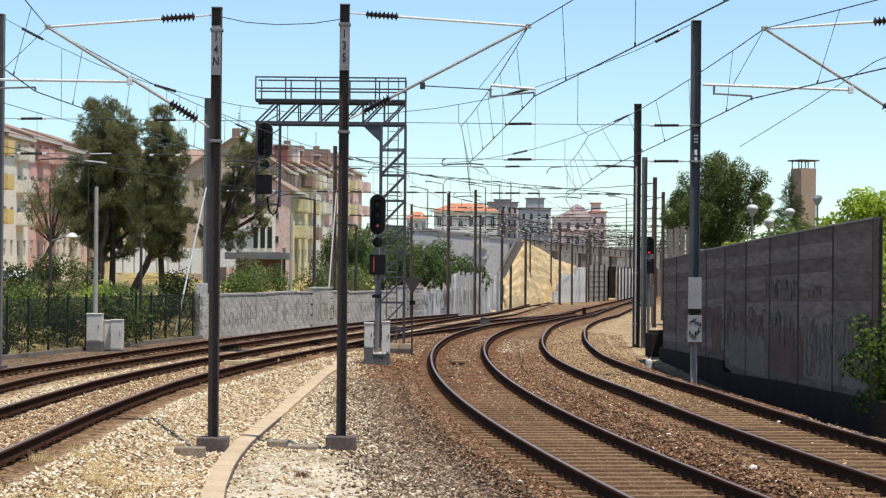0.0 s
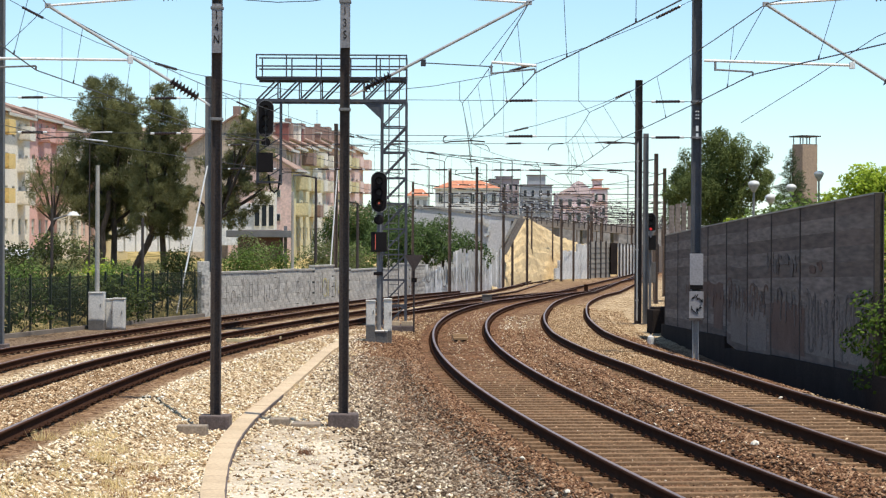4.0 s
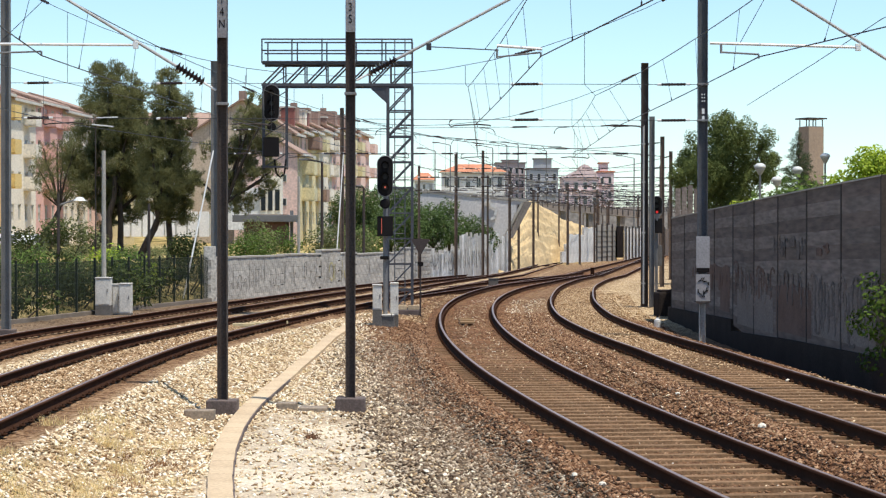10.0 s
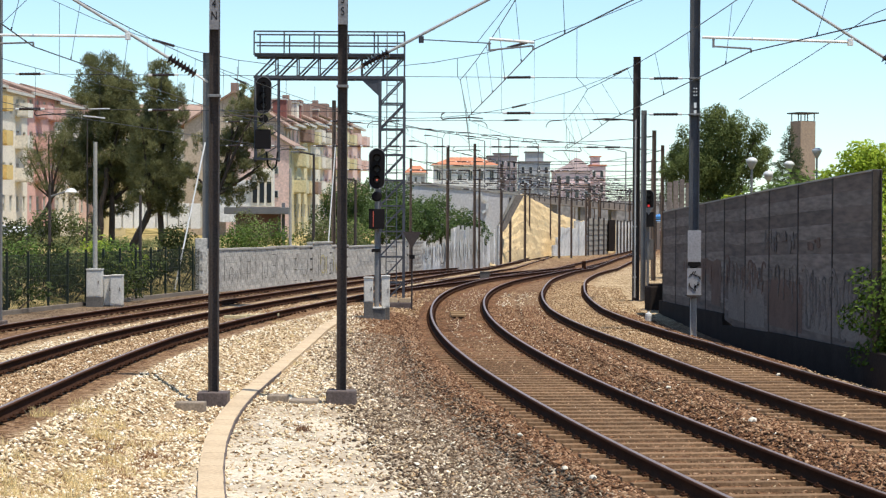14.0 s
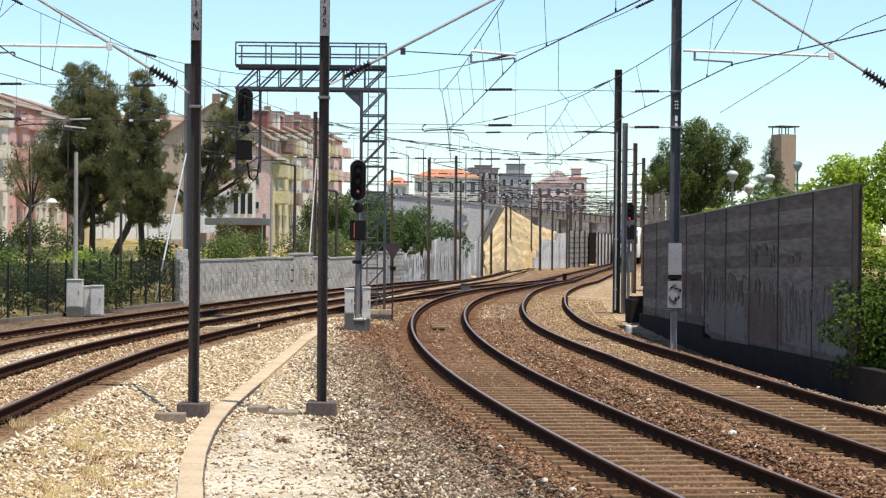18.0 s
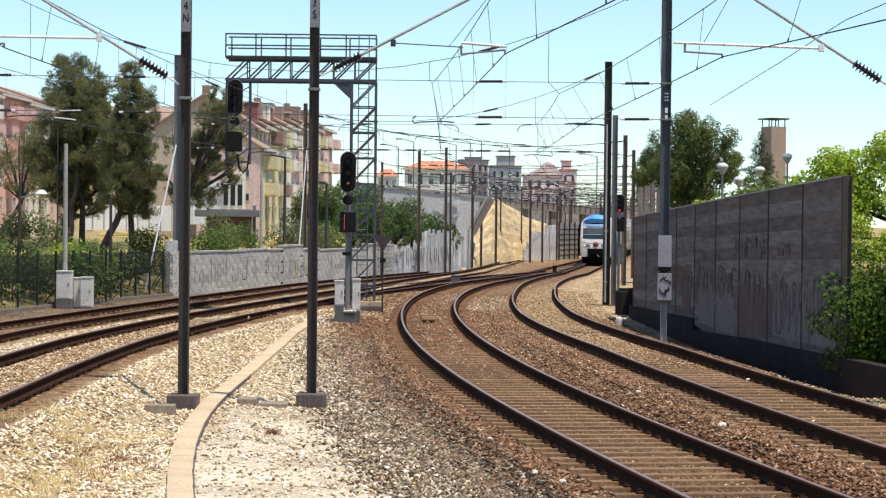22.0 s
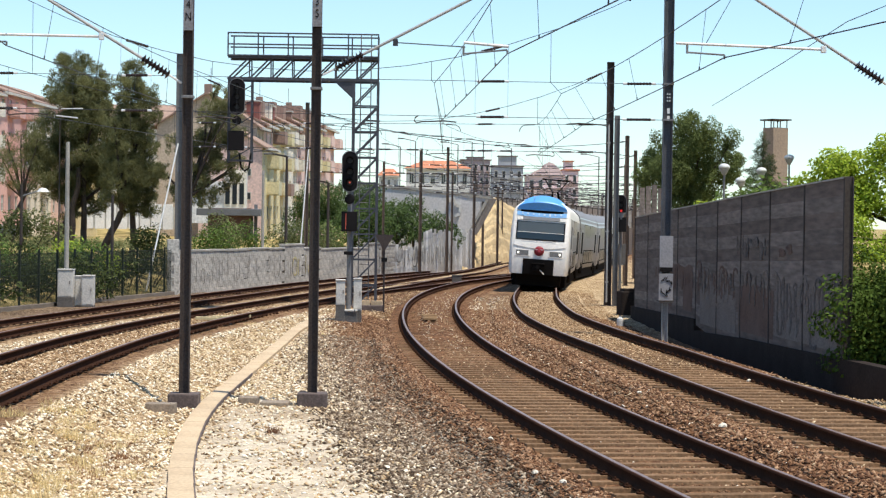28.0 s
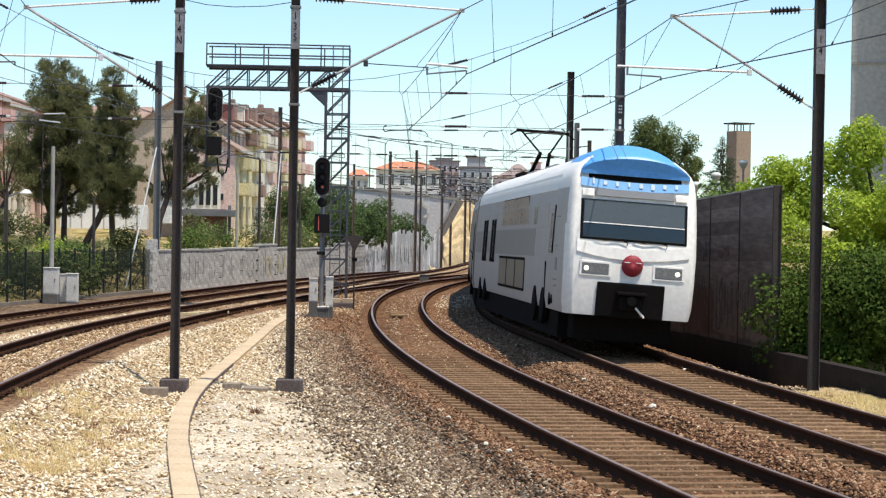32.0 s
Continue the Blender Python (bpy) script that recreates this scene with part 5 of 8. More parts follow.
for p0, p1, d0, d1, top, mt, k in ((1001, 1040, 200, 214, 402, "trim_old", 6), (1040, 1061, 214, 220, 390, "trim_old", 3), (1061, 1098, 220, 233, 386, "slat", 4), (1113, 1142, 233, 243, 391, "trim_old", 5), (1140, 1190, 243, 262, 391, "barrier", 6)):
    for i in range(k):
        ya, yb = d0 + (d1 - d0) * i / k, d0 + (d1 - d0) * (i + 1) / k
        xa, xb = (p0 + (p1 - p0) * i / k - 784) / 3700 * ya, (p0 + (p1 - p0) * (i + 1) / k - 784) / 3700 * yb
        zz = 2.88 + (388.2 - top) / 3700 * ya - (1.7 * max(0, 1 - i / 2.0) if p0 == 1001 else 0) - 0.1 * (i % 2)
        L = math.hypot(xb - xa, yb - ya)
        bm = bmesh.new()
        box(bm, (0, 0, (zz - 1.2) / 2), (L * (0.62 if p0 == 1113 else 0.985), 0.2, zz + 1.2), 0, 0.02)
        if mt == "slat":
            for j in range(6):
                box(bm, (0, -0.12, -0.3 + j * 0.55), (L - 0.1, 0.06, 0.1))
        ob = part("wall_panel", bm, M["sheet_grey" if mt == "slat" else mt], fw)
        ob.matrix_basis = Matrix.Translation(((xa + xb) / 2, (ya + yb) / 2, 0)) @ Matrix.Rotation(math.atan2(yb - ya, xb - xa), 4, "Z")
        if p0 > 1040:
            bm = bmesh.new()
            box(bm, (-L / 2, -0.2, (zz - 1.0) / 2), (0.2, 0.14, zz + 1.4), 0, 0.01)
            pst = part("post", bm, M["steel_dark"], fw)
            pst.matrix_basis = ob.matrix_basis
bm = bmesh.new()
box(bm, (20.19, 232.5, 1.14), (0.75, 1.2, 3.5), 0, 0.03)
tagged(part("lineside_hut", bm, M["plinth"], None), "dark narrow lineside hut beside the far wall", "hut")

M["fence"] = mat("dark green fence steel", (0.012, 0.02, 0.011), 0.6, 0.1, 0.3, 3, 30)
M["kerb"] = mat("dusty brown-grey concrete", (0.22, 0.18, 0.14), 0.9, 0, 0.4, 1.5, 25, 0.3)
fe = empty("mesh_fence", "dark green wire fence on steel posts before the bushes", "fence", pose(0, 0, 0))
y, bay = 60.0, 1.85
while y < 90.0:
    x0, x1 = edge_x(y), edge_x(y + bay)
    z = float(fall(y)) - 0.4
    bm = bmesh.new()
    box(bm, (x0, y, z + 1.05), (0.075, 0.075, 2.15), bevel=0.006)
    part("post", bm, M["fence"], fe)
    bm = bmesh.new()
    for i in range(1, 26):
        f0 = i / 26
        angle_bar(bm, (x0 + (x1 - x0) * f0, y + bay * f0, z + 0.05), (x0 + (x1 - x0) * f0, y + bay * f0, z + 2.0), 0.012)
    for h in np.linspace(0.1, 2.0, 6):
        angle_bar(bm, (x0, y, z + h), (x1, y + bay, z + h), 0.012)
    part("mesh_panel", bm, M["fence"], fe)
    y += bay
bm = bmesh.new()
ys = np.arange(56, 92, 1.0)
for a, b in zip(ys, ys[1:]):
    xa = edge_x(a)
    box(bm, (edge_x((a + b) / 2) + 0.05, (a + b) / 2, float(fall(a)) - 0.33), (0.22, 1.06, 0.26), -math.degrees(math.atan2(edge_x(b) - xa, 1)))
tagged(part("kerb", bm, M["kerb"], None), "long concrete kerb under the wire fence", "kerb", kind="structure")


# ---- vegetation ----
def leaves(clumps, n_per_m2, size, seed, droop=0.0, form=1.0, slim=0.64, needle=False):
    """Leaf cards in shells of ellipsoidal clumps (x, y, z, rx, ry, rz), facing outwards and up by form; needle: long cards that point outwards."""
    r = np.random.default_rng(seed)
    P, S, O = [], [], []
    for cx, cy, cz, a, b, c in clumps:
        n = int(n_per_m2 * 4 * math.pi * ((a * b + b * c + a * c) / 3))
        d = r.normal(size=(n, 3))
        d /= np.linalg.norm(d, axis=1)[:, None]
        rad = 0.45 + 0.6 * r.random(n) ** 0.5
        rad *= 1 + 0.22 * np.sin(d[:, 0] * 5 + cx) * np.cos(d[:, 2] * 6 + cz)
        p = d * rad[:, None] * np.array([a, b, c]) + np.array([cx, cy, cz])
        p[:, 2] -= droop * r.random(n)
        P.append(p)
        S.append(size * r.uniform(0.6, 1.35, n))
        O.append(d)
    P, S, O = np.concatenate(P), np.concatenate(S), np.concatenate(O)
    n = len(P)
    rnd = r.normal(size=(n, 3))
    rnd /= np.linalg.norm(rnd, axis=1)[:, None]
    out = O * form + rnd + np.array([0, 0, 0.45 * form])
    out /= np.linalg.norm(out, axis=1)[:, None]
    side = np.cross(out, r.normal(size=(n, 3)))
    side /= np.linalg.norm(side, axis=1)[:, None]
    u, w = (out, side) if needle else (side, np.cross(out, side))
    u, w = u * S[:, None] * 0.5, w * S[:, None] * 0.5 * slim
    V = np.stack([P - u, P - w * 0.9, P + u, P + w], 1).reshape(-1, 3)
    return V, np.arange(4 * n).reshape(n, 4)


M["bark"] = mat("rough dark bark", (0.075, 0.055, 0.042), 0.95, 0, 0.5, 3, 20, 0.6)
M["pine"] = leaf_mat("pine needles", (0.045, 0.05, 0.024), (0.32, 0.315, 0.14), 0.5, 0.2)
M["leaf_dark"] = leaf_mat("dark broad leaves", (0.03, 0.05, 0.02), (0.13, 0.19, 0.06))
M["leaf_broad"] = leaf_mat("olive green broad leaves", (0.04, 0.056, 0.018), (0.20, 0.24, 0.08), 0.3, 0.2)
M["conifer"] = leaf_mat("dark conifer needles", (0.025, 0.036, 0.018), (0.11, 0.14, 0.06), 0.3, 0.2)
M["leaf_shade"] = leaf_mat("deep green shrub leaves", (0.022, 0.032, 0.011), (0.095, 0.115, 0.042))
M["leaf_mid"] = leaf_mat("green bush leaves", (0.045, 0.08, 0.02), (0.20, 0.28, 0.07))
M["leaf_light"] = leaf_mat("light green leaves", (0.15, 0.22, 0.02), (0.50, 0.60, 0.08), 0.42)
M["leaf_hedge"] = leaf_mat("glossy green hedge leaves", (0.014, 0.029, 0.005), (0.105, 0.155, 0.025), 0.2, 0.2)
M["leaf_olive"] = leaf_mat("olive shrub leaves", (0.06, 0.072, 0.03), (0.26, 0.28, 0.12))
M["straw"] = leaf_mat("dry straw", (0.50, 0.36, 0.15), (0.86, 0.70, 0.38))


def limb(bm, p, q, r0, r1, seed):
    r = random.Random(seed)
    pts = [Vector(p)]
    n = 4
    for i in range(1, n + 1):
        v = Vector(p).lerp(Vector(q), i / n)
        if i < n:
            v += Vector((r.uniform(-1, 1), r.uniform(-1, 1), 0)) * (Vector(q) - Vector(p)).length * 0.028
        pts.append(v)
    for i in range(n):
        bar(bm, pts[i], pts[i + 1], r0 + (r1 - r0) * i / n, 7, r0 + (r1 - r0) * (i + 1) / n)


def tree(foot, clumps, material, label, dens, size, seed, trunk_r=0.2, fork=0.45, name="tree", category="tree", droop=0.1):
    """Trunk from its foot, a limb to each clump, and a crown of leaf cards."""
    fx, fy = foot
    fz = g(fx, fy) - 0.1
    t = empty(name, label, category, pose(fx, fy, fz))
    cl = [(x - fx, y - fy, z - fz, a, b, c) for x, y, z, a, b, c in clumps]
    V, Fc = leaves(cl, dens, size, seed, droop, slim=0.14 if "pine" in name or "conifer" in name else 0.64, needle="pine" in name or "conifer" in name)
    ob = new("crown", arrays_mesh("crown", V, Fc, material))
    ob.parent = t
    low = min(c[2] - c[5] for c in cl)
    mx, my = sum(c[0] for c in cl) / len(cl), sum(c[1] for c in cl) / len(cl)
    top = Vector((mx * fork, my * fork, max(low * 1.15, 0.4)))
    bm = bmesh.new()
    limb(bm, (0, 0, 0), top, trunk_r, trunk_r * 0.75, seed)
    part("trunk", bm, M["bark"], t, "rough dark trunk")
    for i, c in enumerate(cl[::max(1, len(cl) // 10)]):
        bm = bmesh.new()
        limb(bm, top, (c[0], c[1], c[2]), trunk_r * 0.5, 0.03, seed + i)
        part("limb", bm, M["bark"], t)
    return t


def lobes(D, spec, flat=0.85, dy=0.8):
    """Clumps from (x, z, radius) read across the view at one distance."""
    r = random.Random(len(spec) * 7 + int(D))
    return [(x, D + r.uniform(-1, 1) * rad * dy, z, rad, rad, rad * flat) for x, z, rad in spec]


def pads(clumps, k, seed, size=0.6, flat=0.45, spread=0.75):
    """Break every clump into smaller flat tufts, for a layered uneven crown with gaps."""
    r = random.Random(seed)
    out = []
    for x, y, z, a, b, c in clumps:
        for i in range(k):
            s = size * r.uniform(0.65, 1.2)
            ang, d = r.uniform(0, 6.283), spread * r.random() ** 0.5
            out.append((x + a * d * math.cos(ang), y + b * d * math.sin(ang), z + c * r.uniform(-1.05, 0.15 + spread), a * s, b * s, c * s * flat / 0.7))
    return out


D = 105.0
tall_pine = tree((-17.37, D), pads(lobes(D, [(-15.66, 3.91, 0.9), (-16.57, 3.62, 0.8), (-14.81, 4.39, 0.9), (-16.57, 10.26, 1.1), (-15.66, 10.15, 1.0), (-16.91, 8.79, 1.15), (-15.78, 8.65, 1.3), (-15.27, 9.64, 0.8), (-16.15, 7.51, 1.3), (-16.15, 9.92, 1.35), (-17.14, 9.50, 0.95), (-15.30, 9.21, 0.9), (-16.57, 8.22, 1.5), (-17.57, 7.23, 1.3), (-15.58, 6.80, 1.6), (-16.86, 5.81, 1.2), (-15.15, 8.08, 1.1), (-17.99, 5.67, 1.0), (-16.43, 4.39, 1.0), (-15.01, 5.67, 1.2), (-14.64, 7.09, 1.0), (-17.14, 4.53, 0.8), (-14.6, 7.8, 0.8), (-14.36, 6.8, 1.1), (-14.6, 5.8, 1.1), (-13.8, 5.7, 1.1), (-15.3, 5.4, 1.1), (-16.2, 5.1, 1.0), (-17.6, 6.5, 1.0), (-17.6, 5.4, 1.0), (-13.9, 5.0, 0.9), (-18.2, 6.0, 0.8)]), 20, 7, 0.28, 0.8, 0.66),
     M["pine"], "tall dark umbrella pine with several trunks in the park", 200, 0.2, 41, 0.24, 0.5, "pine_tree")
tree((-19.88, 103.0), pads(lobes(103, [(-18.21, 7.01, 1.0), (-18.76, 6.03, 1.2), (-19.18, 5.20, 0.9), (-17.93, 5.34, 1.2), (-19.60, 5.75, 0.8), (-17.79, 4.50, 0.9), (-18.35, 6.39, 1.0)]), 20, 10, 0.28, 0.8, 0.7),
     M["pine"], "leaning dark pine at the park's edge", 95, 0.17, 42, 0.13, 0.9, "pine_tree")
D = 100.0
dense_pine = tree((-14.30, D), pads(lobes(D, [(-13.03, 3.70, 0.8), (-12.22, 3.78, 0.8), (-12.86, 9.91, 0.8), (-12.27, 8.91, 0.75), (-13.41, 9.18, 0.75), (-12.22, 7.83, 0.9), (-13.08, 7.29, 1.0), (-13.68, 6.89, 0.9), (-13.08, 9.72, 0.75), (-12.76, 8.91, 0.9), (-13.49, 8.24, 0.95), (-12.68, 7.56, 1.1), (-13.35, 6.48, 1.3), (-12.41, 5.53, 1.2), (-13.62, 4.72, 1.3), (-12.49, 4.18, 1.1), (-12.1, 6.5, 0.7), (-12.3, 4.8, 0.9)]), 20, 13, 0.28, 0.8, 0.66),
     M["pine"], "tall dense dark pine in the park", 200, 0.2, 43, 0.2, 0.6, "pine_tree")
D = 97.0
tree((-10.91, D), pads(lobes(D, [(-8.57, 8.8, 0.5), (-8.2, 8.2, 0.7), (-9.0, 7.9, 0.7), (-8.1, 7.2, 0.85), (-9.1, 7.0, 0.95), (-8.4, 6.2, 1.0), (-9.5, 6.2, 0.8), (-7.9, 5.4, 0.75), (-8.8, 5.2, 1.05), (-9.6, 4.9, 0.8), (-9.3, 4.2, 0.75), (-10.6, 6.4, 0.55), (-11.2, 5.2, 0.5), (-10.5, 4.3, 0.6)]), 20, 16, 0.28, 0.8, 0.72),
     M["pine"], "leaning dark pine behind the masts", 200, 0.2, 44, 0.18, 0.6, "pine_tree")


def bush(x, y, w, h, material, label, seed, dens=30, size=0.22, z=None, name="bush"):
    r = random.Random(seed)
    z0 = g(x, y) if z is None else z
    t = empty(name, label, "bush", pose(x, y, z0))
    cl = []
    for i in range(max(4, int(w * 2.2))):
        rad = h * r.uniform(0.24, 0.4)
        cl.append((r.uniform(-w / 2, w / 2), r.uniform(-0.35, 0.35) * w * 0.6, r.uniform(0.3, 0.72) * h, rad * 1.15, rad, rad))
    V, Fc = leaves(cl, dens, size, seed)
    V[:, 2] = np.maximum(V[:, 2], 0.0)
    ob = new("foliage", arrays_mesh("foliage", V, Fc, material))
    ob.parent = t
    for i in range(4):
        c = cl[i % len(cl)]
        bm = bmesh.new()
        limb(bm, (c[0] * 0.3, c[1] * 0.3, -0.1), (c[0], c[1], c[2]), 0.035, 0.012, seed + i)
        part("stem", bm, M["bark"], t)
    return t


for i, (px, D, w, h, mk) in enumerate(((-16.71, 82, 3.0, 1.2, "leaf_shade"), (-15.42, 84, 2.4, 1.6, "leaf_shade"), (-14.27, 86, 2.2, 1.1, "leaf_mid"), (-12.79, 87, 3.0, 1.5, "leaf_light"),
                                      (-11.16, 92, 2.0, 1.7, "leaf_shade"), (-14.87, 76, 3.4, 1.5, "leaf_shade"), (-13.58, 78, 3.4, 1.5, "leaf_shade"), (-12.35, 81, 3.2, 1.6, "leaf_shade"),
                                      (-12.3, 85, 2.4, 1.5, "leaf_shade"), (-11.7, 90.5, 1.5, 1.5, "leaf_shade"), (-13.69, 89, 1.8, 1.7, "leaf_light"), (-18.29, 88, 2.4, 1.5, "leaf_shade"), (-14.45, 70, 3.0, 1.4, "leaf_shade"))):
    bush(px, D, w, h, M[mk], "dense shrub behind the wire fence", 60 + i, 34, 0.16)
for i in range(11):
    y = 61.5 + 2.75 * i
    bush(edge_x(y) - 2.2, y, 2.4, 1.5 + 0.3 * (i % 3), M[("leaf_shade", "leaf_olive", "leaf_mid")[i % 3]], "low green shrub behind the wire fence", 200 + i, 70, 0.11)
for i, (px, D, w, h, mk) in enumerate(((-10.04, 108, 1.7, 2.0, "leaf_mid"), (-8.84, 112, 2.2, 1.3, "leaf_olive"), (-10.49, 118, 2.2, 2.3, "leaf_olive"), (-9.05, 120, 2.0, 2.0, "leaf_mid"), (-17.32, 98, 3.0, 1.8, "leaf_olive"), (-12.03, 97, 2.0, 2.2, "leaf_shade"), (-18.33, 97, 2.0, 1.6, "leaf_shade"), (-7.43, 120, 2.4, 1.3, "leaf_olive"), (-6.71, 128, 2.2, 3.0, "leaf_olive"),
                                      (-5.34, 130, 2.6, 3.0, "leaf_olive"), (-4.31, 134, 2.2, 2.9, "leaf_mid"))):
    bush(px, D, w, h, M[mk], "green shrub behind the block wall", 80 + i, 70, 0.13)
for i, (px, pz, D, w, h) in enumerate(((-0.36, 0, 150, 3.2, 4.0), (0.78, 0, 153, 2.8, 4.6), (2.73, 0, 158, 2.6, 3.3), (-1.93, 0, 146, 2.8, 4.0), (-3.41, 0, 150, 3.2, 3.8), (3.81, 0, 160, 1.6, 2.6), (-5.75, 0, 165, 3.6, 5.6), (-4.27, 0, 168, 3.8, 6.0), (-2.45, 0, 168, 3.6, 5.6), (-7.31, 0, 165, 3.4, 5.2))):
    tree((px, D), [(px + dx * w * 0.4, D + dd * 0.8, 0.2 + h * fz, w * 0.33, w * 0.33, w * 0.3) for dx, dd, fz in ((-0.8, 0, 0.55), (0.7, 1, 0.6), (0, -1, 0.85), (0.2, 0, 0.45), (-0.3, 1, 0.75))],
         M["leaf_dark"], "round dark green tree behind the far wall", 85, 0.15, 95 + i, 0.14)
D = 125.0
tree((16.89, D), pads(lobes(D, [(17.09, 9.24, 1.15), (16.49, 8.49, 1.4), (17.84, 8.56, 1.35), (15.91, 7.55, 1.45), (17.26, 7.62, 1.7), (18.61, 7.72, 1.3), (19.53, 7.89, 0.85), (15.41, 6.81, 1.35), (16.59, 6.47, 1.7), (18.04, 6.54, 1.7), (19.19, 6.81, 1.3), (19.93, 7.28, 0.75), (14.80, 6.27, 1.05), (14.32, 5.45, 0.8), (15.57, 5.69, 1.4), (17.09, 5.45, 1.6), (18.51, 5.66, 1.3), (19.53, 5.93, 0.95), (14.90, 5.02, 0.9), (16.15, 4.78, 0.95), (17.60, 4.85, 0.9), (15.27, 7.82, 0.7), (17.30, 9.71, 0.6)], 0.9), 3, 11, 0.6, 0.85, 0.55),
     M["leaf_broad"], "broad dark green tree beyond the barrier", 170, 0.115, 120, 0.2)
D = 150.0
cf = []
for i in range(9):
    z = 5.44 + i * 0.5
    cf.append((25.82 + random.uniform(-0.2, 0.2), D, z, 1.55 * (1 - i / 9.8) * (0.8 + 0.35 * (i % 2)), 1.5 * (1 - i / 9.8), 0.34))
tree((25.82, D), cf, M["conifer"], "slim dark conifer beyond the barrier", 130, 0.24, 130, 0.12, name="conifer_tree")
# light green tree and dark hedge past the barrier's near end
D = 62.0
tree((17.2, D), pads([(12.1, 62.2, 3.85, 0.9, 0.9, 0.75), (12.9, 61.5, 3.1, 1.0, 1.0, 0.8), (12.6, 60, 2.2, 1.1, 1.1, 1.0), (13.8, 59.5, 1.8, 1.2, 1.2, 1.0), (13.0, 60, 1.2, 1.2, 1.2, 0.9), (15.4, 59.5, 1.6, 1.4, 1.4, 1.1), (15.2, 61, 5.3, 1.1, 1.1, 0.9), (13.0, 61.8, 4.5, 1.1, 1.1, 0.9), (13.6, 62, 4.0, 1.2, 1.2, 1.0), (14.6, 61, 4.6, 1.3, 1.3, 1.1), (16.0, 62, 4.4, 1.5, 1.5, 1.3), (15.4, 60, 3.4, 1.4, 1.4, 1.2), (17.2, 61, 5.4, 1.4, 1.4, 1.2), (18.4, 62, 4.6, 1.6, 1.6, 1.4), (18.0, 60.5, 6.3, 0.9, 0.9, 0.9), (19.8, 61.5, 5.0, 1.4, 1.4, 1.4),
                  (14.2, 60, 3.2, 1.2, 1.2, 0.9), (16.8, 59.5, 3.4, 1.5, 1.4, 1.2), (19.0, 60, 3.2, 1.5, 1.5, 1.3), (12.6, 62.5, 3.5, 0.9, 0.9, 0.7), (17.7, 61, 6.9, 0.5, 0.5, 0.6)], 3, 13, 0.66, 0.75, 0.55),
     M["leaf_light"], "bright light green leafy tree beyond the barrier", 170, 0.125, 140, 0.2, droop=0.05)
for i, (x, y, w, h) in enumerate(((11.0, 46.0, 2.4, 2.7), (12.6, 45.0, 2.6, 2.75), (14.2, 46.5, 2.6, 2.8), (16.0, 46.0, 3.0, 2.8), (9.75, 41.0, 1.2, 2.8), (10.6, 40.9, 1.5, 2.95), (12.4, 50, 3.4, 3.2), (14.8, 51, 3.6, 3.4), (11.3, 41.6, 1.9, 3.0), (10.6, 44.2, 1.6, 2.2), (13.0, 43.0, 2.4, 2.5))):
    bush(x, y, w, h, M["leaf_hedge"], "dense dark green hedge bush at the barrier's end", 150 + i, 230, 0.1, z=-0.55)
for i, (px, D, w, h) in enumerate(((16.38, 100, 3.0, 2.2), (17.10, 95, 3.0, 2.0), (14.61, 85, 2.6, 1.6), (14.28, 95, 2.5, 1.6), (15.48, 80, 3.2, 2.2))):
    bush(px, D, w, h + 0.8, M["leaf_light" if i % 2 else "leaf_mid"], "light green shrub beyond the barrier", 170 + i, 24, 0.24)


# further dark stems under the pines
for i, (xa, xb, D, za, zb) in enumerate(((-16.47, -16.08, 104.0, 1.42, 5.36), (-15.87, -15.87, 104.5, 1.42, 5.09), (-13.01, -12.90, 100.5, 1.74, 4.73))):
    bm = bmesh.new()
    pine = dense_pine if i == 2 else tall_pine
    o = pine.matrix_basis.translation
    limb(bm, Vector((xa, D, g(xa, D) - 0.1)) - o, Vector((xb, D, zb)) - o, 0.17, 0.12, 300 + i)
    part("trunk", bm, M["bark"], pine, "slim dark trunk")



# ---- houses ----
def stucco(name, col):
    return mat(name, col, 0.9, 0, 0.3, 0.25, 6, 0.1, tint=[c * 0.6 for c in col])


M["win"] = glass_mat("dark window glass", (0.03, 0.035, 0.04))
M["shutter"] = mat("pale roller shutter", (0.55, 0.53, 0.48), 0.7, 0, 0.2, 2, 20)
M["tile"] = mat("faded brown roof tiles", (0.36, 0.24, 0.18), 0.85, 0, 0.4, 0.6, 8, 0.3)
M["tile_far"] = mat("weathered grey-brown tiles", (0.22, 0.18, 0.165), 0.9, 0, 0.35, 0.6, 8, 0.3)
M["tile_orange"] = mat("orange roof tiles", (0.58, 0.23, 0.12), 0.85, 0, 0.35, 0.6, 8, 0.3)
M["trim"] = mat("pale stone trim", (0.6, 0.57, 0.5), 0.8, 0, 0.2, 1, 12)
COL = {"beige": stucco("beige render", (0.58, 0.47, 0.35)), "yellow": stucco("ochre yellow stucco", (0.78, 0.56, 0.22)), "white": stucco("cream stucco", (0.82, 0.75, 0.63)), "pink": stucco("dusty pink stucco", (0.76, 0.46, 0.40)),
       "rose": stucco("pale rose stucco", (0.80, 0.57, 0.49)), "far_pink": stucco("washed pink stucco", (0.76, 0.58, 0.57)), "far_brown": stucco("washed brown render", (0.48, 0.38, 0.37)), "lemon": stucco("pale yellow stucco", (0.74, 0.64, 0.38)), "grey": stucco("grey render", (0.43, 0.43, 0.44)),
       "attic": stucco("dull brown render", (0.33, 0.22, 0.17)), "brown": stucco("brown red brick render", (0.26, 0.10, 0.08)), "plain": stucco("pale grey render", (0.74, 0.72, 0.68))}


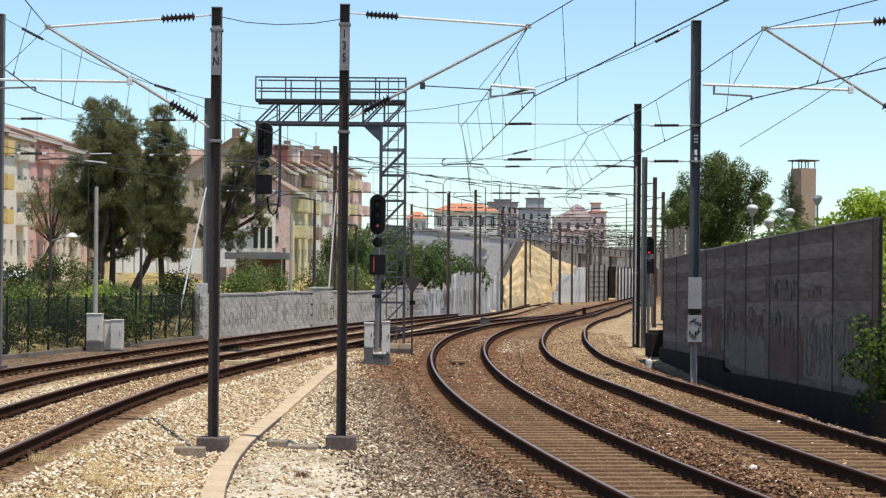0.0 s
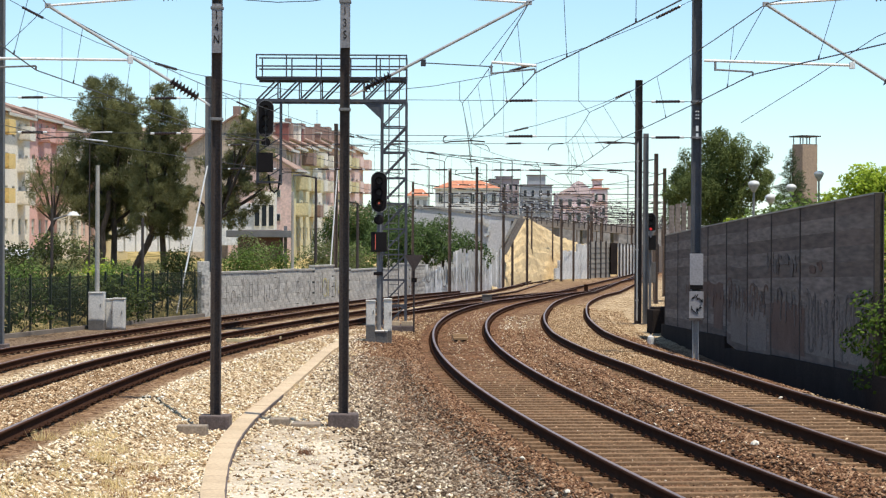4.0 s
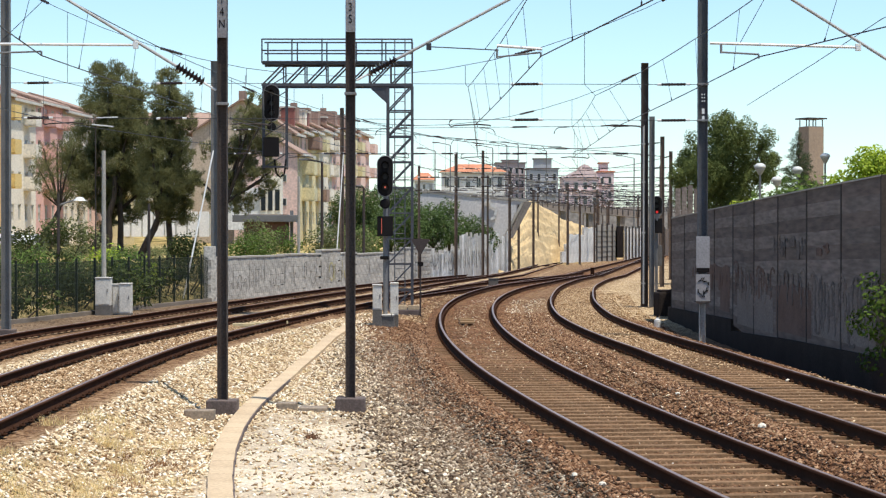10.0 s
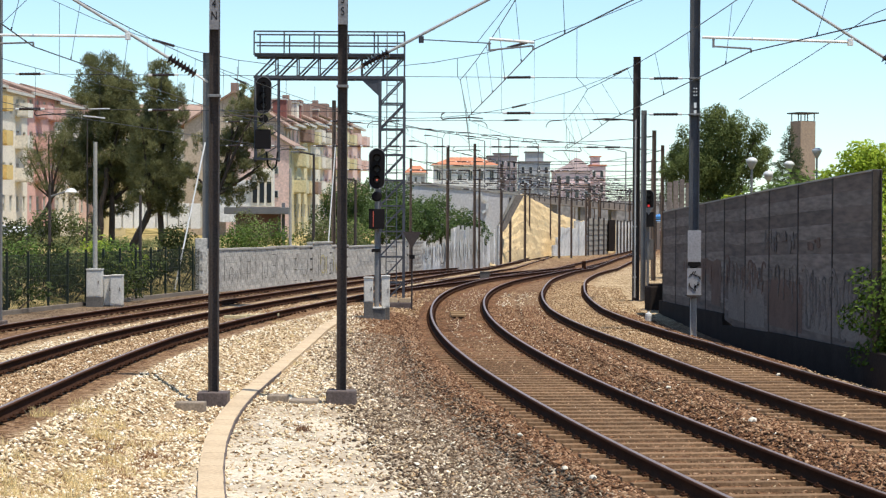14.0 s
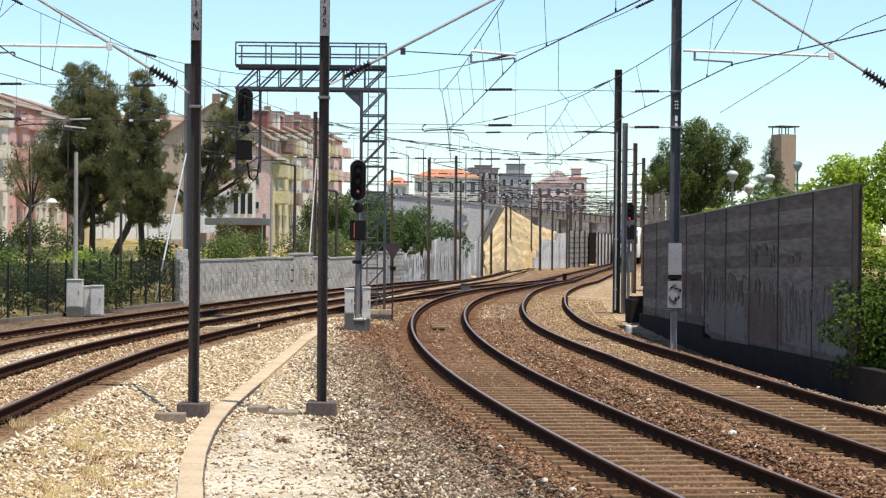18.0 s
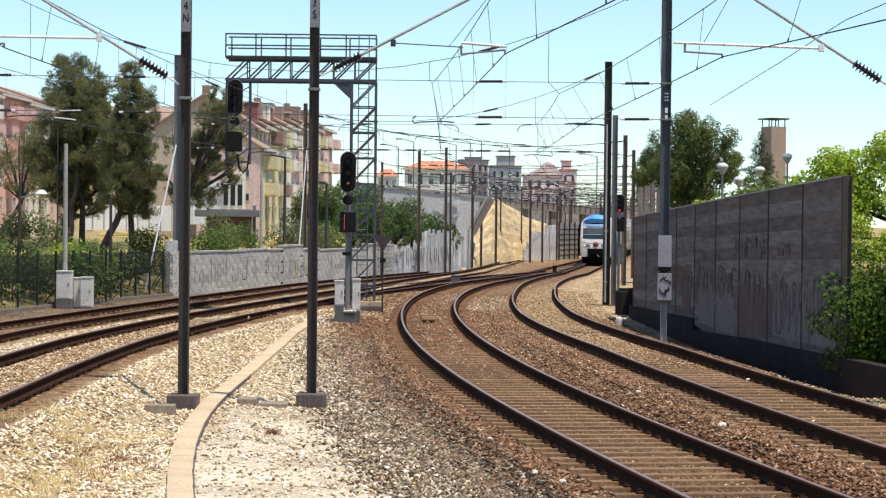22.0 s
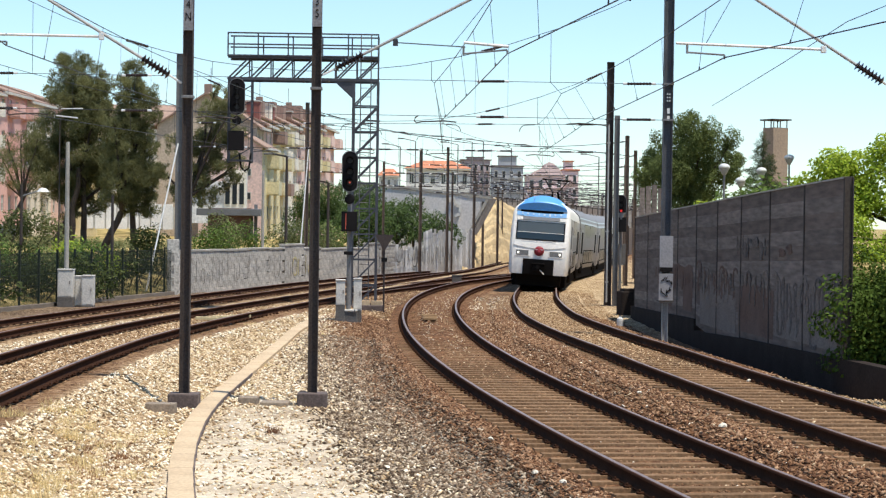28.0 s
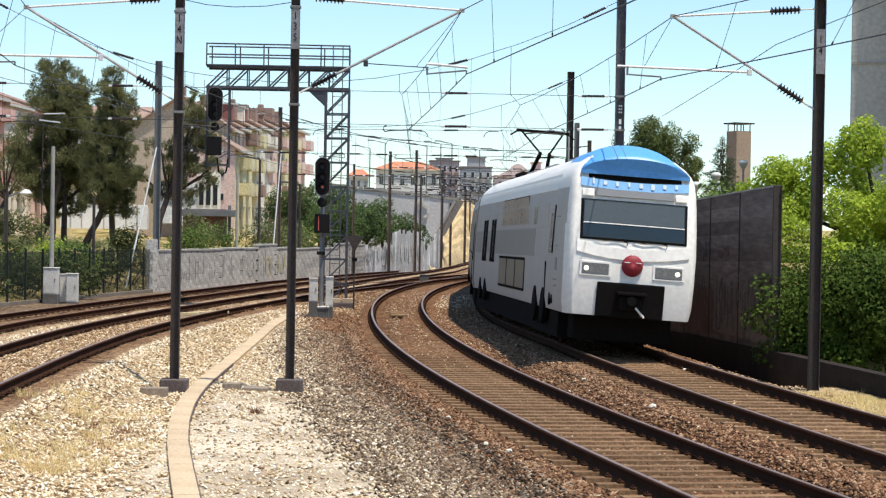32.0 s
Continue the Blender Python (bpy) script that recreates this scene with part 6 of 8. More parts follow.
def house(m, w, depth, eave, floors, bays, wall, roof, label, balcony=(), rise=2.2, attic=None, side_windows=0, base=-3.0, chimney=True, hip=0.0, firewall=()):
    """Facade along local x at y = 0 facing -y; gable ends at x = 0 and x = w; local z = 0 is the street."""
    h = empty("apartment_house", label, "house", m, group="apartment houses")
    bm = bmesh.new()
    ht = (eave / floors)
    xs = []
    bay = w / bays
    # wall built as piers and bands so that every window is a real opening
    fr = 0.25
    ww, wh = bay * 0.42, ht * 0.5
    for f in range(floors):
        z0 = f * ht
        box(bm, (w / 2, fr / 2, z0 + ht * 0.14), (w, fr, ht * 0.28))
        box(bm, (w / 2, fr / 2, z0 + ht * 0.89), (w, fr, ht * 0.22))
        for b in range(bays + 1):
            xa = 0 if b == 0 else (b - 0.5) * bay + ww / 2
            xb = w if b == bays else (b + 0.5) * bay - ww / 2
            box(bm, ((xa + xb) / 2, fr / 2, z0 + ht * 0.53), (xb - xa, fr, ht * 0.5))
    box(bm, (w / 2, depth / 2 + fr / 2, (eave + base) / 2), (w, depth - fr, eave - base))
    box(bm, (w / 2, fr / 2, base / 2), (w, fr, -base))
    a = [bm.verts.new(p) for p in ((0, 0, eave), (0, depth, eave), (0, depth / 2, eave + rise))]
    b = [bm.verts.new(p) for p in ((w, 0, eave), (w, depth, eave), (w, depth / 2, eave + rise))]
    if not hip:
        bm.faces.new(a[::-1]), bm.faces.new(b)
    part("wall", bm, wall, h)
    o, t = 0.45, 0.16
    if hip:
        bm = bmesh.new()
        c = [bm.verts.new(v) for v in ((-o, -o, eave), (w + o, -o, eave), (w + o, depth + o, eave), (-o, depth + o, eave), (w * hip, depth / 2, eave + rise), (w * (1 - hip), depth / 2, eave + rise))]
        for q in ((0, 1, 5, 4), (2, 3, 4, 5), (1, 2, 5), (3, 0, 4), (3, 2, 1, 0)):
            bm.faces.new([c[i] for i in q])
        part("roof", bm, roof, h)
    for s in (0, 1) if not hip else ():
        bm = bmesh.new()
        y0, y1 = (-o, depth / 2) if s == 0 else (depth + o, depth / 2)
        z0 = eave - o * rise / (depth / 2)
        v = [bm.verts.new(p) for p in ((-0.3, y0, z0), (w + 0.3, y0, z0), (w + 0.3, y1, eave + rise), (-0.3, y1, eave + rise))]
        f = bm.faces.new(v if s == 0 else v[::-1])
        e = bmesh.ops.extrude_face_region(bm, geom=[f])
        bmesh.ops.translate(bm, vec=(0, 0, t), verts=[x for x in e["geom"] if isinstance(x, bmesh.types.BMVert)])
        part("roof", bm, roof, h)
    bm = bmesh.new()
    box(bm, (w / 2, -o + 0.05, eave - 0.18), (w + 0.4, 0.3, 0.2))
    part("cornice", bm, M["trim"], h)
    for f in range(floors):
        for b in range(bays):
            x, z = (b + 0.5) * bay, f * ht + ht * 0.53
            bm = bmesh.new()
            for sx in (-1, 1):
                box(bm, (x + sx * (ww / 2 - 0.04), 0.12, z), (0.08, 0.1, wh))
            for sz in (-1, 1):
                box(bm, (x, 0.12, z + sz * (wh / 2 - 0.04)), (ww, 0.1, 0.08))
            box(bm, (x, 0.12, z), (0.06, 0.08, wh))
            win = part("window", bm, M["trim"], h)
            bm = bmesh.new()
            box(bm, (x, 0.17, z), (ww, 0.03, wh))
            part("pane", bm, M["win"], win)
            if (f * 7 + b * 3) % 4 == 0:
                bm = bmesh.new()
                box(bm, (x, 0.09, z + wh * 0.25), (ww, 0.04, wh * 0.5))
                part("shutter", bm, M["shutter"], win)
            if b in balcony and f > 0:
                bm = bmesh.new()
                box(bm, (x, -0.5, z - wh / 2 - 0.12), (bay * 0.8, 1.0, 0.14))
                box(bm, (x, -0.96, z - wh / 2 + 0.4), (bay * 0.8, 0.08, 0.95))
                for sx in (-1, 1):
                    box(bm, (x + sx * bay * 0.4, -0.5, z - wh / 2 + 0.4), (0.08, 1.0, 0.95))
                part("balcony", bm, COL["attic"] if (f + b) % 3 == 0 and "balconies" in label else wall, h)
    for i in range(side_windows):
        bm = bmesh.new()
        z = eave * (0.38 + 0.3 * i)
        box(bm, (-0.06, depth * 0.22, z), (0.08, 0.5, 0.6))
        win = part("window", bm, M["trim"], h)
        bm = bmesh.new()
        box(bm, (-0.09, depth * 0.22, z), (0.06, 0.4, 0.5))
        part("pane", bm, M["win"], win)
    if attic:
        for b in range(0, bays, 2):
            bm = bmesh.new()
            box(bm, ((b + 0.5) * bay, depth * 0.22, eave + rise * 0.6), (bay * 0.55, depth * 0.2, rise * 0.8))
            part("dormer", bm, attic, h)
    for fx, fy, fw, fd, fh, fc in firewall:
        bm = bmesh.new()
        box(bm, (fx, fy, eave + fh / 2 - 0.2), (fw, fd, fh + 0.4), 0, 0.04)
        wall_block = part("party_wall", bm, COL[fc], h)
        bm = bmesh.new()
        box(bm, (fx, fy, eave + fh + 0.05), (fw + 0.16, fd + 0.16, 0.12))
        part("coping", bm, M["trim"], wall_block)
    if chimney:
        bm = bmesh.new()
        box(bm, (w * 0.7, depth * 0.55, eave + rise + 0.3), (0.7, 0.6, 1.3), 0, 0.03)
        part("chimney", bm, COL["attic"], h)
        bm = bmesh.new()
        bar(bm, (w * 0.4, depth * 0.5, eave + rise - 0.2), (w * 0.4, depth * 0.5, eave + rise + 2.2), 0.025, 5)
        for zz in (1.4, 1.8, 2.1):
            bar(bm, (w * 0.4 - 0.4, depth * 0.5, eave + rise + zz), (w * 0.4 + 0.4, depth * 0.5, eave + rise + zz), 0.015, 4)
        part("aerial", bm, M["steel_grey"], h)
    return h


row = [("yellow", 9, "ochre yellow apartment house in the row above the park"), ("white", 8, "cream apartment house in the row above the park"), ("pink", 9, "dusty pink apartment house in the row above the park"),
       ("white", 9, "cream apartment house behind the pines"), ("rose", 10, "pale rose apartment house behind the pines"), ("lemon", 10, "pale yellow apartment house behind the pines")]
yy = 146.0
for i, (c, w, label) in enumerate(row):
    house(pose(-32.3 + (yy - 146) * 0.055, yy, 2.6, 0, 0, 86.8), w, 10, 10.1 - 0.25 * (i % 2), 4, 4, COL[c], M["tile"], label, (1, 3) if i % 2 == 0 else (2,), 1.6, None, 0, -3.0, i == 2)
    yy += w + 0.02
brow = [("beige", 4, "beige gabled apartment house end behind the pines"), ("rose", 5, "pale rose apartment house with two small windows"), ("lemon", 7, "pale yellow apartment house with balconies"), ("white", 9, "cream apartment house with brown attic rooms"),
        ("rose", 9, "pale rose apartment house with balconies"), ("lemon", 10, "pale yellow apartment house far along the street"), ("rose", 12, "pale rose apartment house far along the street")]
yy = 170.0
for i, (c, w, label) in enumerate(brow):
    f = (yy - 170) / 62
    house(pose(-11.9 + 4.9 * f, yy, 2.4, 0, 0, 85.6), w, 8.2, 8.1 + 0.35 * i, 4, 3 if w > 5 else 2, COL[c], M["tile"], label, (0, 2) if i > 1 else (), 2.6 if i == 0 else 1.9, COL["attic"] if i in (2, 3, 5) else None, 0, -3.0, i % 2 == 0, 0.0,
          {1: ((0.5, 1.0, 0.7, 1.1, 1.9, "brown"), (2.6, 1.6, 0.9, 1.2, 1.3, "attic")), 2: ((3.0, 1.2, 1.1, 1.3, 1.7, "white"), (4.6, 1.2, 0.9, 1.3, 1.6, "brown")), 4: ((0.5, 1.4, 0.7, 1.6, 1.1, "attic"),)}.get(i, ()))
    yy += w + 0.02

near_house = house(pose(-10.95, 162.8, 2.4, 0, 0, 85.6), 6.4, 5.0, 6.2, 3, 3, COL["lemon"], M["tile"], "low pale yellow house with a rose gable wall", (1,), 1.4, None, 2, -3.0, False)
bm = bmesh.new()
prism(bm, [(0.02, -1.0), (4.98, -1.0), (4.98, 6.15), (2.5, 7.5), (0.02, 6.15)], 0.0, 0.05, Matrix(((0, 0, -1, 0), (1, 0, 0, 0), (0, 1, 0, 0), (0, 0, 0, 1))))
bmesh.ops.recalc_face_normals(bm, faces=bm.faces[:])
part("gable_wall", bm, COL["rose"], near_house, "rose-painted gable wall")
house(pose(-32.88, 222, 2.4), 8.4, 9, 10.6, 4, 5, COL["white"], M["tile"], "cream apartment house end of the street behind the pines", (1, 3), 2.0)

# far houses on the hill
M["tile_pink"] = mat("sun-bleached rose roof tiles", (0.50, 0.33, 0.32), 0.9, 0, 0.35, 1.0, 8, 0.1)
for x0, x1, ye, yt, D, c, r, fl, b, label in ((0.6, 13.4, 292, 277.5, 420, "plain", "tile_orange", 3, 6, "far white house with a bright orange tiled roof"),
                                              (-5.11, -0.95, 306, 293, 440, "plain", "tile_orange", 3, 3, "far low house with an orange tiled roof")):
    ev = 2.88 + (388.2 - ye) / 3700 * D
    rise = (ye - yt) / 3700 * D
    house(pose(x0, D, 0.5), x1 - x0, 9, ev - 0.5, fl, b, COL[c], M[r], label, (), rise, None, 0, -2.0, False, 0.28)

def town_block(x0, x1, D, top, wall, label, floors, bays, upper=(), roof="tile_far"):
    """A plain far apartment block with a flat eave, rows of windows and raised parts (x0, x1, top, colour)."""
    h = empty("apartment_house", label, "house", pose(x0, D, 0.0), group="apartment houses")
    w, depth = x1 - x0, 9.0
    bm = bmesh.new()
    box(bm, (w / 2, depth / 2, top / 2), (w, depth, top), 0, 0.05)
    part("wall", bm, COL[wall], h)
    bm = bmesh.new()
    box(bm, (w / 2, depth / 2, top + 0.12), (w + 0.5, depth + 0.5, 0.24), 0, 0.04)
    part("roof", bm, M[roof], h)
    for ux0, ux1, ut, uc in upper:
        bm = bmesh.new()
        box(bm, ((ux0 + ux1) / 2 - x0, 2.2, (top + ut) / 2), (ux1 - ux0, 4.0, ut - top), 0, 0.04)
        up = part("attic_storey", bm, COL[uc], h)
        bm = bmesh.new()
        box(bm, ((ux0 + ux1) / 2 - x0, 2.2, ut + 0.1), (ux1 - ux0 + 0.5, 4.5, 0.2), 0, 0.04)
        part("attic_roof", bm, M[roof], up)
    step, bay = 2.9, w / bays
    for f in range(floors):
        for b in range(bays):
            x, z = (b + 0.5) * bay, top - 1.6 - f * step
            bm = bmesh.new()
            box(bm, (x, -0.02, z), (bay * 0.45, 0.1, 1.45))
            win = part("window", bm, M["trim"], h)
            bm = bmesh.new()
            box(bm, (x, -0.06, z - 0.02), (bay * 0.36, 0.06, 1.25))
            part("pane", bm, M["win"], win)
            bm = bmesh.new()
            box(bm, (x, -0.35, z - 0.85), (bay * 0.7, 0.8, 0.12))
            part("balcony", bm, COL[wall], h)
    return h


town_block(12.7, 19.1, 460, 16.7, "far_brown", "far brown-mauve apartment block with a low dark roof", 3, 5, ((14.0, 17.6, 17.3, "far_brown"),))
town_block(18.7, 25.2, 440, 14.9, "grey", "far grey apartment block with a raised stair tower", 3, 4, ((20.1, 23.8, 17.0, "grey"),))
gable = town_block(23.7, 30.7, 400, 12.2, "far_pink", "far rose pink apartment house with a curved gable", 2, 4, (), "tile_pink")
bm = bmesh.new()
prism(bm, [(0.2, 12.2), (6.9, 12.2), (6.6, 12.9), (6.0, 13.6), (5.0, 14.5), (4.1, 14.75), (3.1, 14.2), (2.6, 13.5), (1.4, 13.0)], -0.3, 0.3, Matrix.Rotation(radians(90), 4, "X"))
bmesh.ops.recalc_face_normals(bm, faces=bm.faces[:])
part("curved_gable", bm, COL["far_pink"], gable)
town_block(30.8, 33.8, 403, 13.3, "far_pink", "far pink apartment house with a small roof tower", 2, 2, ((31.1, 32.7, 15.0, "far_pink"),), "tile_orange")

# square brown tower with a flat cap on posts
tw = empty("chimney_tower", "tall square brown tower with a flat cap on posts", "tower", pose(44.53, 250, 1.5))
bm = bmesh.new()
box(bm, (0, 0, 14.79 / 2 - 0.75), (2.15, 2.15, 14.79 - 1.5), 25, 0.05)
part("shaft", bm, stucco("brown tower render", (0.34, 0.25, 0.18)), tw)
for i in range(3):
    for j in (0, 1):
        bm = bmesh.new()
        a = radians(25)
        lx, ly = (-0.95 + i * 0.95), (-0.95 if j == 0 else 0.95)
        box(bm, (lx * math.cos(a) - ly * math.sin(a), lx * math.sin(a) + ly * math.cos(a), 15.26 - 1.5), (0.12, 0.12, 0.9))
        part("cap_post", bm, M["steel_grey"], tw)
bm = bmesh.new()
box(bm, (0, 0, 15.73 - 1.5), (2.7, 2.7, 0.16), 25)
part("cap", bm, M["steel_dark"], tw)

# plain tall block at the far right
tb = empty("apartment_tower", "tall plain pale grey apartment tower behind the trees", "tower block", pose(22.9, 96, 1.0, 0, 0, -14))
bm = bmesh.new()
box(bm, (9, 7, 17), (18, 14, 36), 0, 0.05)
part("wall", bm, mat("pale grey tower render", (0.46, 0.44, 0.41), 0.9, 0, 0.25, 0.2, 5), tb)
for i in range(9):
    bm = bmesh.new()
    box(bm, (9, -0.02, 3.2 + i * 3.4), (17.9, 0.08, 0.12))
    part("floor_line", bm, M["concrete"], tb)
bm = bmesh.new()
box(bm, (2.9, -0.6, 17), (0.5, 1.2, 34))
part("fin", bm, M["barrier"], tb)

# low kiosk, white walls and street things by the park
ki = empty("park_kiosk", "low brown-red kiosk with an overhanging grey flat roof", "kiosk", pose(-10.59, 128, 1.2))
bm = bmesh.new()
box(bm, (0, 1.2, 2.64 - 1.2), (2.6, 2.4, 1.9))
part("wall", bm, stucco("dull dark brick render", (0.14, 0.075, 0.06)), ki)
bm = bmesh.new()
box(bm, (0.0, 1.0, 3.34 - 1.2), (3.9, 3.4, 0.42), 0, 0.03)
part("roof_slab", bm, M["steel_grey"], ki)
bm = bmesh.new()
box(bm, (1.55, 0.9, 2.54 - 1.2), (0.2, 0.2, 2.6))
part("post", bm, M["steel_grey"], ki)
M["whitewash"] = mat("sunlit whitewash", (0.86, 0.83, 0.78), 0.85, 0, 0.2, 0.8, 8)
pw = empty("white_wall", "long sunlit white wall with dark gateways behind the park", "wall", pose(-24.08, 158, 2.2))
xx = 0.0
for i in range(8):
    w = 0.85
    bm = bmesh.new()
    box(bm, (xx + w / 2, 0, 3.02 - 2.2), (w - 0.12, 0.25, 1.9), 0, 0.02)
    part("wall_bay", bm, M["whitewash"], pw)
    bm = bmesh.new()
    box(bm, (xx + w, 0.06, 2.97 - 2.2), (0.1, 0.2, 1.6))
    part("pier", bm, M["trim"], pw)
    xx += w
wh_ = empty("villa", "low white villa with porch beside the pale houses", "house", pose(-14.84, 150, 2.0))
for (a, b, c, s, nm, mk) in ((0.8, 0, 4.10 - 2.0, (3.2, 2.5, 3.0), "wall", "plain"), (2.9, -0.4, 4.63 - 2.0, (1.5, 2.0, 3.6), "porch", "white")):
    bm = bmesh.new()
    box(bm, (a, b, c), s, 0, 0.02)
    part(nm, bm, COL[mk], wh_)
for i in range(3):
    bm = bmesh.new()
    box(bm, (2.4 + i * 0.5, -1.42, 4.63 - 1.9), (0.32, 0.06, 1.5))
    part("window", bm, M["win"], wh_)
bm = bmesh.new()
box(bm, (0.8, 0, 5.04 - 2.0), (3.6, 2.9, 0.25))
part("roof", bm, M["trim"], wh_)


def car(x, y, rz, col, label):
    c = empty("parked_car", label, "car", pose(x, y, g(x, y), 0, 0, rz), group="parked cars")
    paint = mat("car paint", col, 0.3, 0, 0.05, 2, 20, spec=0.6)
    bm = bmesh.new()
    prism(bm, [(-2.0, 0.3), (2.0, 0.3), (2.0, 0.75), (1.2, 0.9), (0.6, 1.4), (-1.2, 1.45), (-1.95, 0.95)], -0.8, 0.8, Matrix.Rotation(radians(90), 4, "X"))
    part("body", bm, paint, c)
    bm = bmesh.new()
    prism(bm, [(1.0, 0.92), (0.52, 1.34), (-1.1, 1.38), (-1.6, 0.95)], -0.81, 0.81, Matrix.Rotation(radians(90), 4, "X"))
    part("window", bm, M["win"], c)
    for wx in (-1.25, 1.25):
        for wy in (-0.72, 0.72):
            bm = bmesh.new()
            bar(bm, (wx, wy - 0.1, 0.31), (wx, wy + 0.1, 0.31), 0.31, 14)
            wl = part("wheel", bm, M["black"], c)
            bm = bmesh.new()
            bar(bm, (wx, wy - 0.11, 0.31), (wx, wy + 0.11, 0.31), 0.18, 10)
            part("rim", bm, M["steel_grey"], wl)


for px, D, col in ((-29.21, 140, (0.7, 0.7, 0.7)), (-27.71, 142, (0.72, 0.72, 0.72)), (-26.59, 143, (0.08, 0.085, 0.09))):
    car(px, D, 80, col, "white car parked along the street by the park" if col[0] > 0.5 else "dark grey car parked along the street by the park")



# ---- lamp posts, poles and stays ----
def pole(x, y, top, r, material, name, label, cat="pole", z=None):
    p = empty(name, label, cat, pose(x, y, g(x, y) - 0.1 if z is None else z))
    z0 = p.location.z
    bm = bmesh.new()
    bar(bm, (0, 0, 0), (0, 0, top - z0), r, 10, r * 0.75)
    part("shaft", bm, material, p)
    return p


pole(-12.22, 76.4, 5.63, 0.095, M["concrete"], "concrete_pole", "slender pale concrete pole beside the cabinets")
pole(-11.90, 86, 3.81, 0.075, M["steel_dark"], "steel_pole", "thin dark steel pole behind the fence")
pole(-15.26, 84, 4.20, 0.07, M["steel_dark"], "steel_pole", "thin dark steel pole behind the fence")
pole(-7.48, 112, 5.55, 0.09, M["concrete"], "concrete_pole", "slender pale concrete pole behind the block wall")
for px, D, top in ((-6.79, 122, 6.61), (-4.50, 126, 5.20)):
    p = pole(px, D, top, 0.1, M["steel_dark"], "street_lamp", "dark street lamp post behind the block wall", "street lamp")
    bm = bmesh.new()
    bar(bm, (0, 0, top - p.location.z), (-0.9, 0, top - p.location.z + 0.15), 0.05, 6)
    part("arm", bm, M["steel_dark"], p)
    bm = bmesh.new()
    box(bm, (-1.1, 0, top - p.location.z + 0.15), (0.5, 0.25, 0.12), 0, 0.03)
    part("lamp_head", bm, M["steel_grey"], p)
p = pole(-15.07, 92, 7.44, 0.03, M["steel_dark"], "street_lamp", "pale double-armed street lamp among the pines", "street lamp")
for a, b, zz in ((-0.55, 0.6, 7.61), (-0.6, 0.55, 7.26)):
    bm = bmesh.new()
    box(bm, (b if zz > 7.5 else 0.4, -0.6, zz - p.location.z), (0.95, 0.14, 0.06), 0, 0.02, 0, 6 if zz < 7.3 else -2)
    part("lamp_head", bm, M["white_plate"], p)
p = pole(-17.44, 96, 4.00, 0.06, M["steel_dark"], "park_lamp", "park lamp with a pale angled head", "street lamp")
bm = bmesh.new()
bar(bm, (0, 0, 3.82 - p.location.z), (0.8, 0, 4.08 - p.location.z), 0.04, 6)
part("arm", bm, M["steel_grey"], p)
bm = bmesh.new()
lathe(bm, [(0.0, 0.2), (0.16, 0.16), (0.3, 0.0), (0.0, -0.05)], 12, Matrix.Translation((0.98, 0, 4.03 - p.location.z)))
part("lamp_head", bm, M["white_plate"], p)
for p0, p1 in (((-10.99, 90, -0.3), (-9.95, 92.5, 6.21)), ((-5.62, 113, -0.4), (-5.24, 115.5, 6.94))):
    bm = bmesh.new()
    bar(bm, p0, p1, 0.035, 6)
    tagged(part("mast_stay", bm, M["white_plate"], None), "pale slanting stay rod anchoring the mast", "stay rod")
# mushroom lamps beyond the barrier
M["globe_shade"] = mat("dull grey lamp plastic", (0.36, 0.35, 0.33), 0.35, 0, 0.3, 4, 30)
for px, D, zc in ((13.53, 88, 5.29), (14.89, 92, 4.82), (16.48, 96, 5.38), (18.49, 100, 6.13)):
    p = pole(px, D, zc - 0.1, 0.06, M["steel_grey"], "globe_lamp", "park lamp with a white cap over a tapered globe", "street lamp")
    bm = bmesh.new()
    lathe(bm, [(0.0, 0.07), (0.235, 0.06), (0.25, 0.09), (0.22, 0.17), (0.13, 0.235), (0.0, 0.255)], 16, Matrix.Translation((0, 0, zc - p.location.z)))
    part("cap", bm, M["white_plate"], p, "white domed cap", smooth=True)
    bm = bmesh.new()
    lathe(bm, [(0.0, -0.24), (0.07, -0.24), (0.1, -0.18), (0.2, 0.0), (0.215, 0.056), (0.0, 0.058)], 16, Matrix.Translation((0, 0, zc - p.location.z)))
    part("diffuser", bm, M["globe_shade"], p, "grey tapered diffuser", smooth=True)
# far street lamps on the road bridge
for px, py, D in ((-0.41, 255, 250), (1.45, 245, 255), (6.75, 250, 260), (8.57, 245, 262), (10.06, 244, 264), (13.83, 255, 268), (23.38, 268, 250)):
    top = 2.88 + (388.2 - py) / 3700 * D
    p = pole(px, D, top, 0.09, M["steel_grey"], "street_lamp", "distant street lamp on the road bridge", "street lamp")
    bm = bmesh.new()
    bar(bm, (0, 0, top - p.location.z), (-1.4, 0, top - p.location.z + 0.3), 0.05, 5)
    box(bm, (-1.8, 0, top - p.location.z + 0.32), (0.8, 0.3, 0.14))
    part("lamp_arm", bm, M["steel_grey"], p)

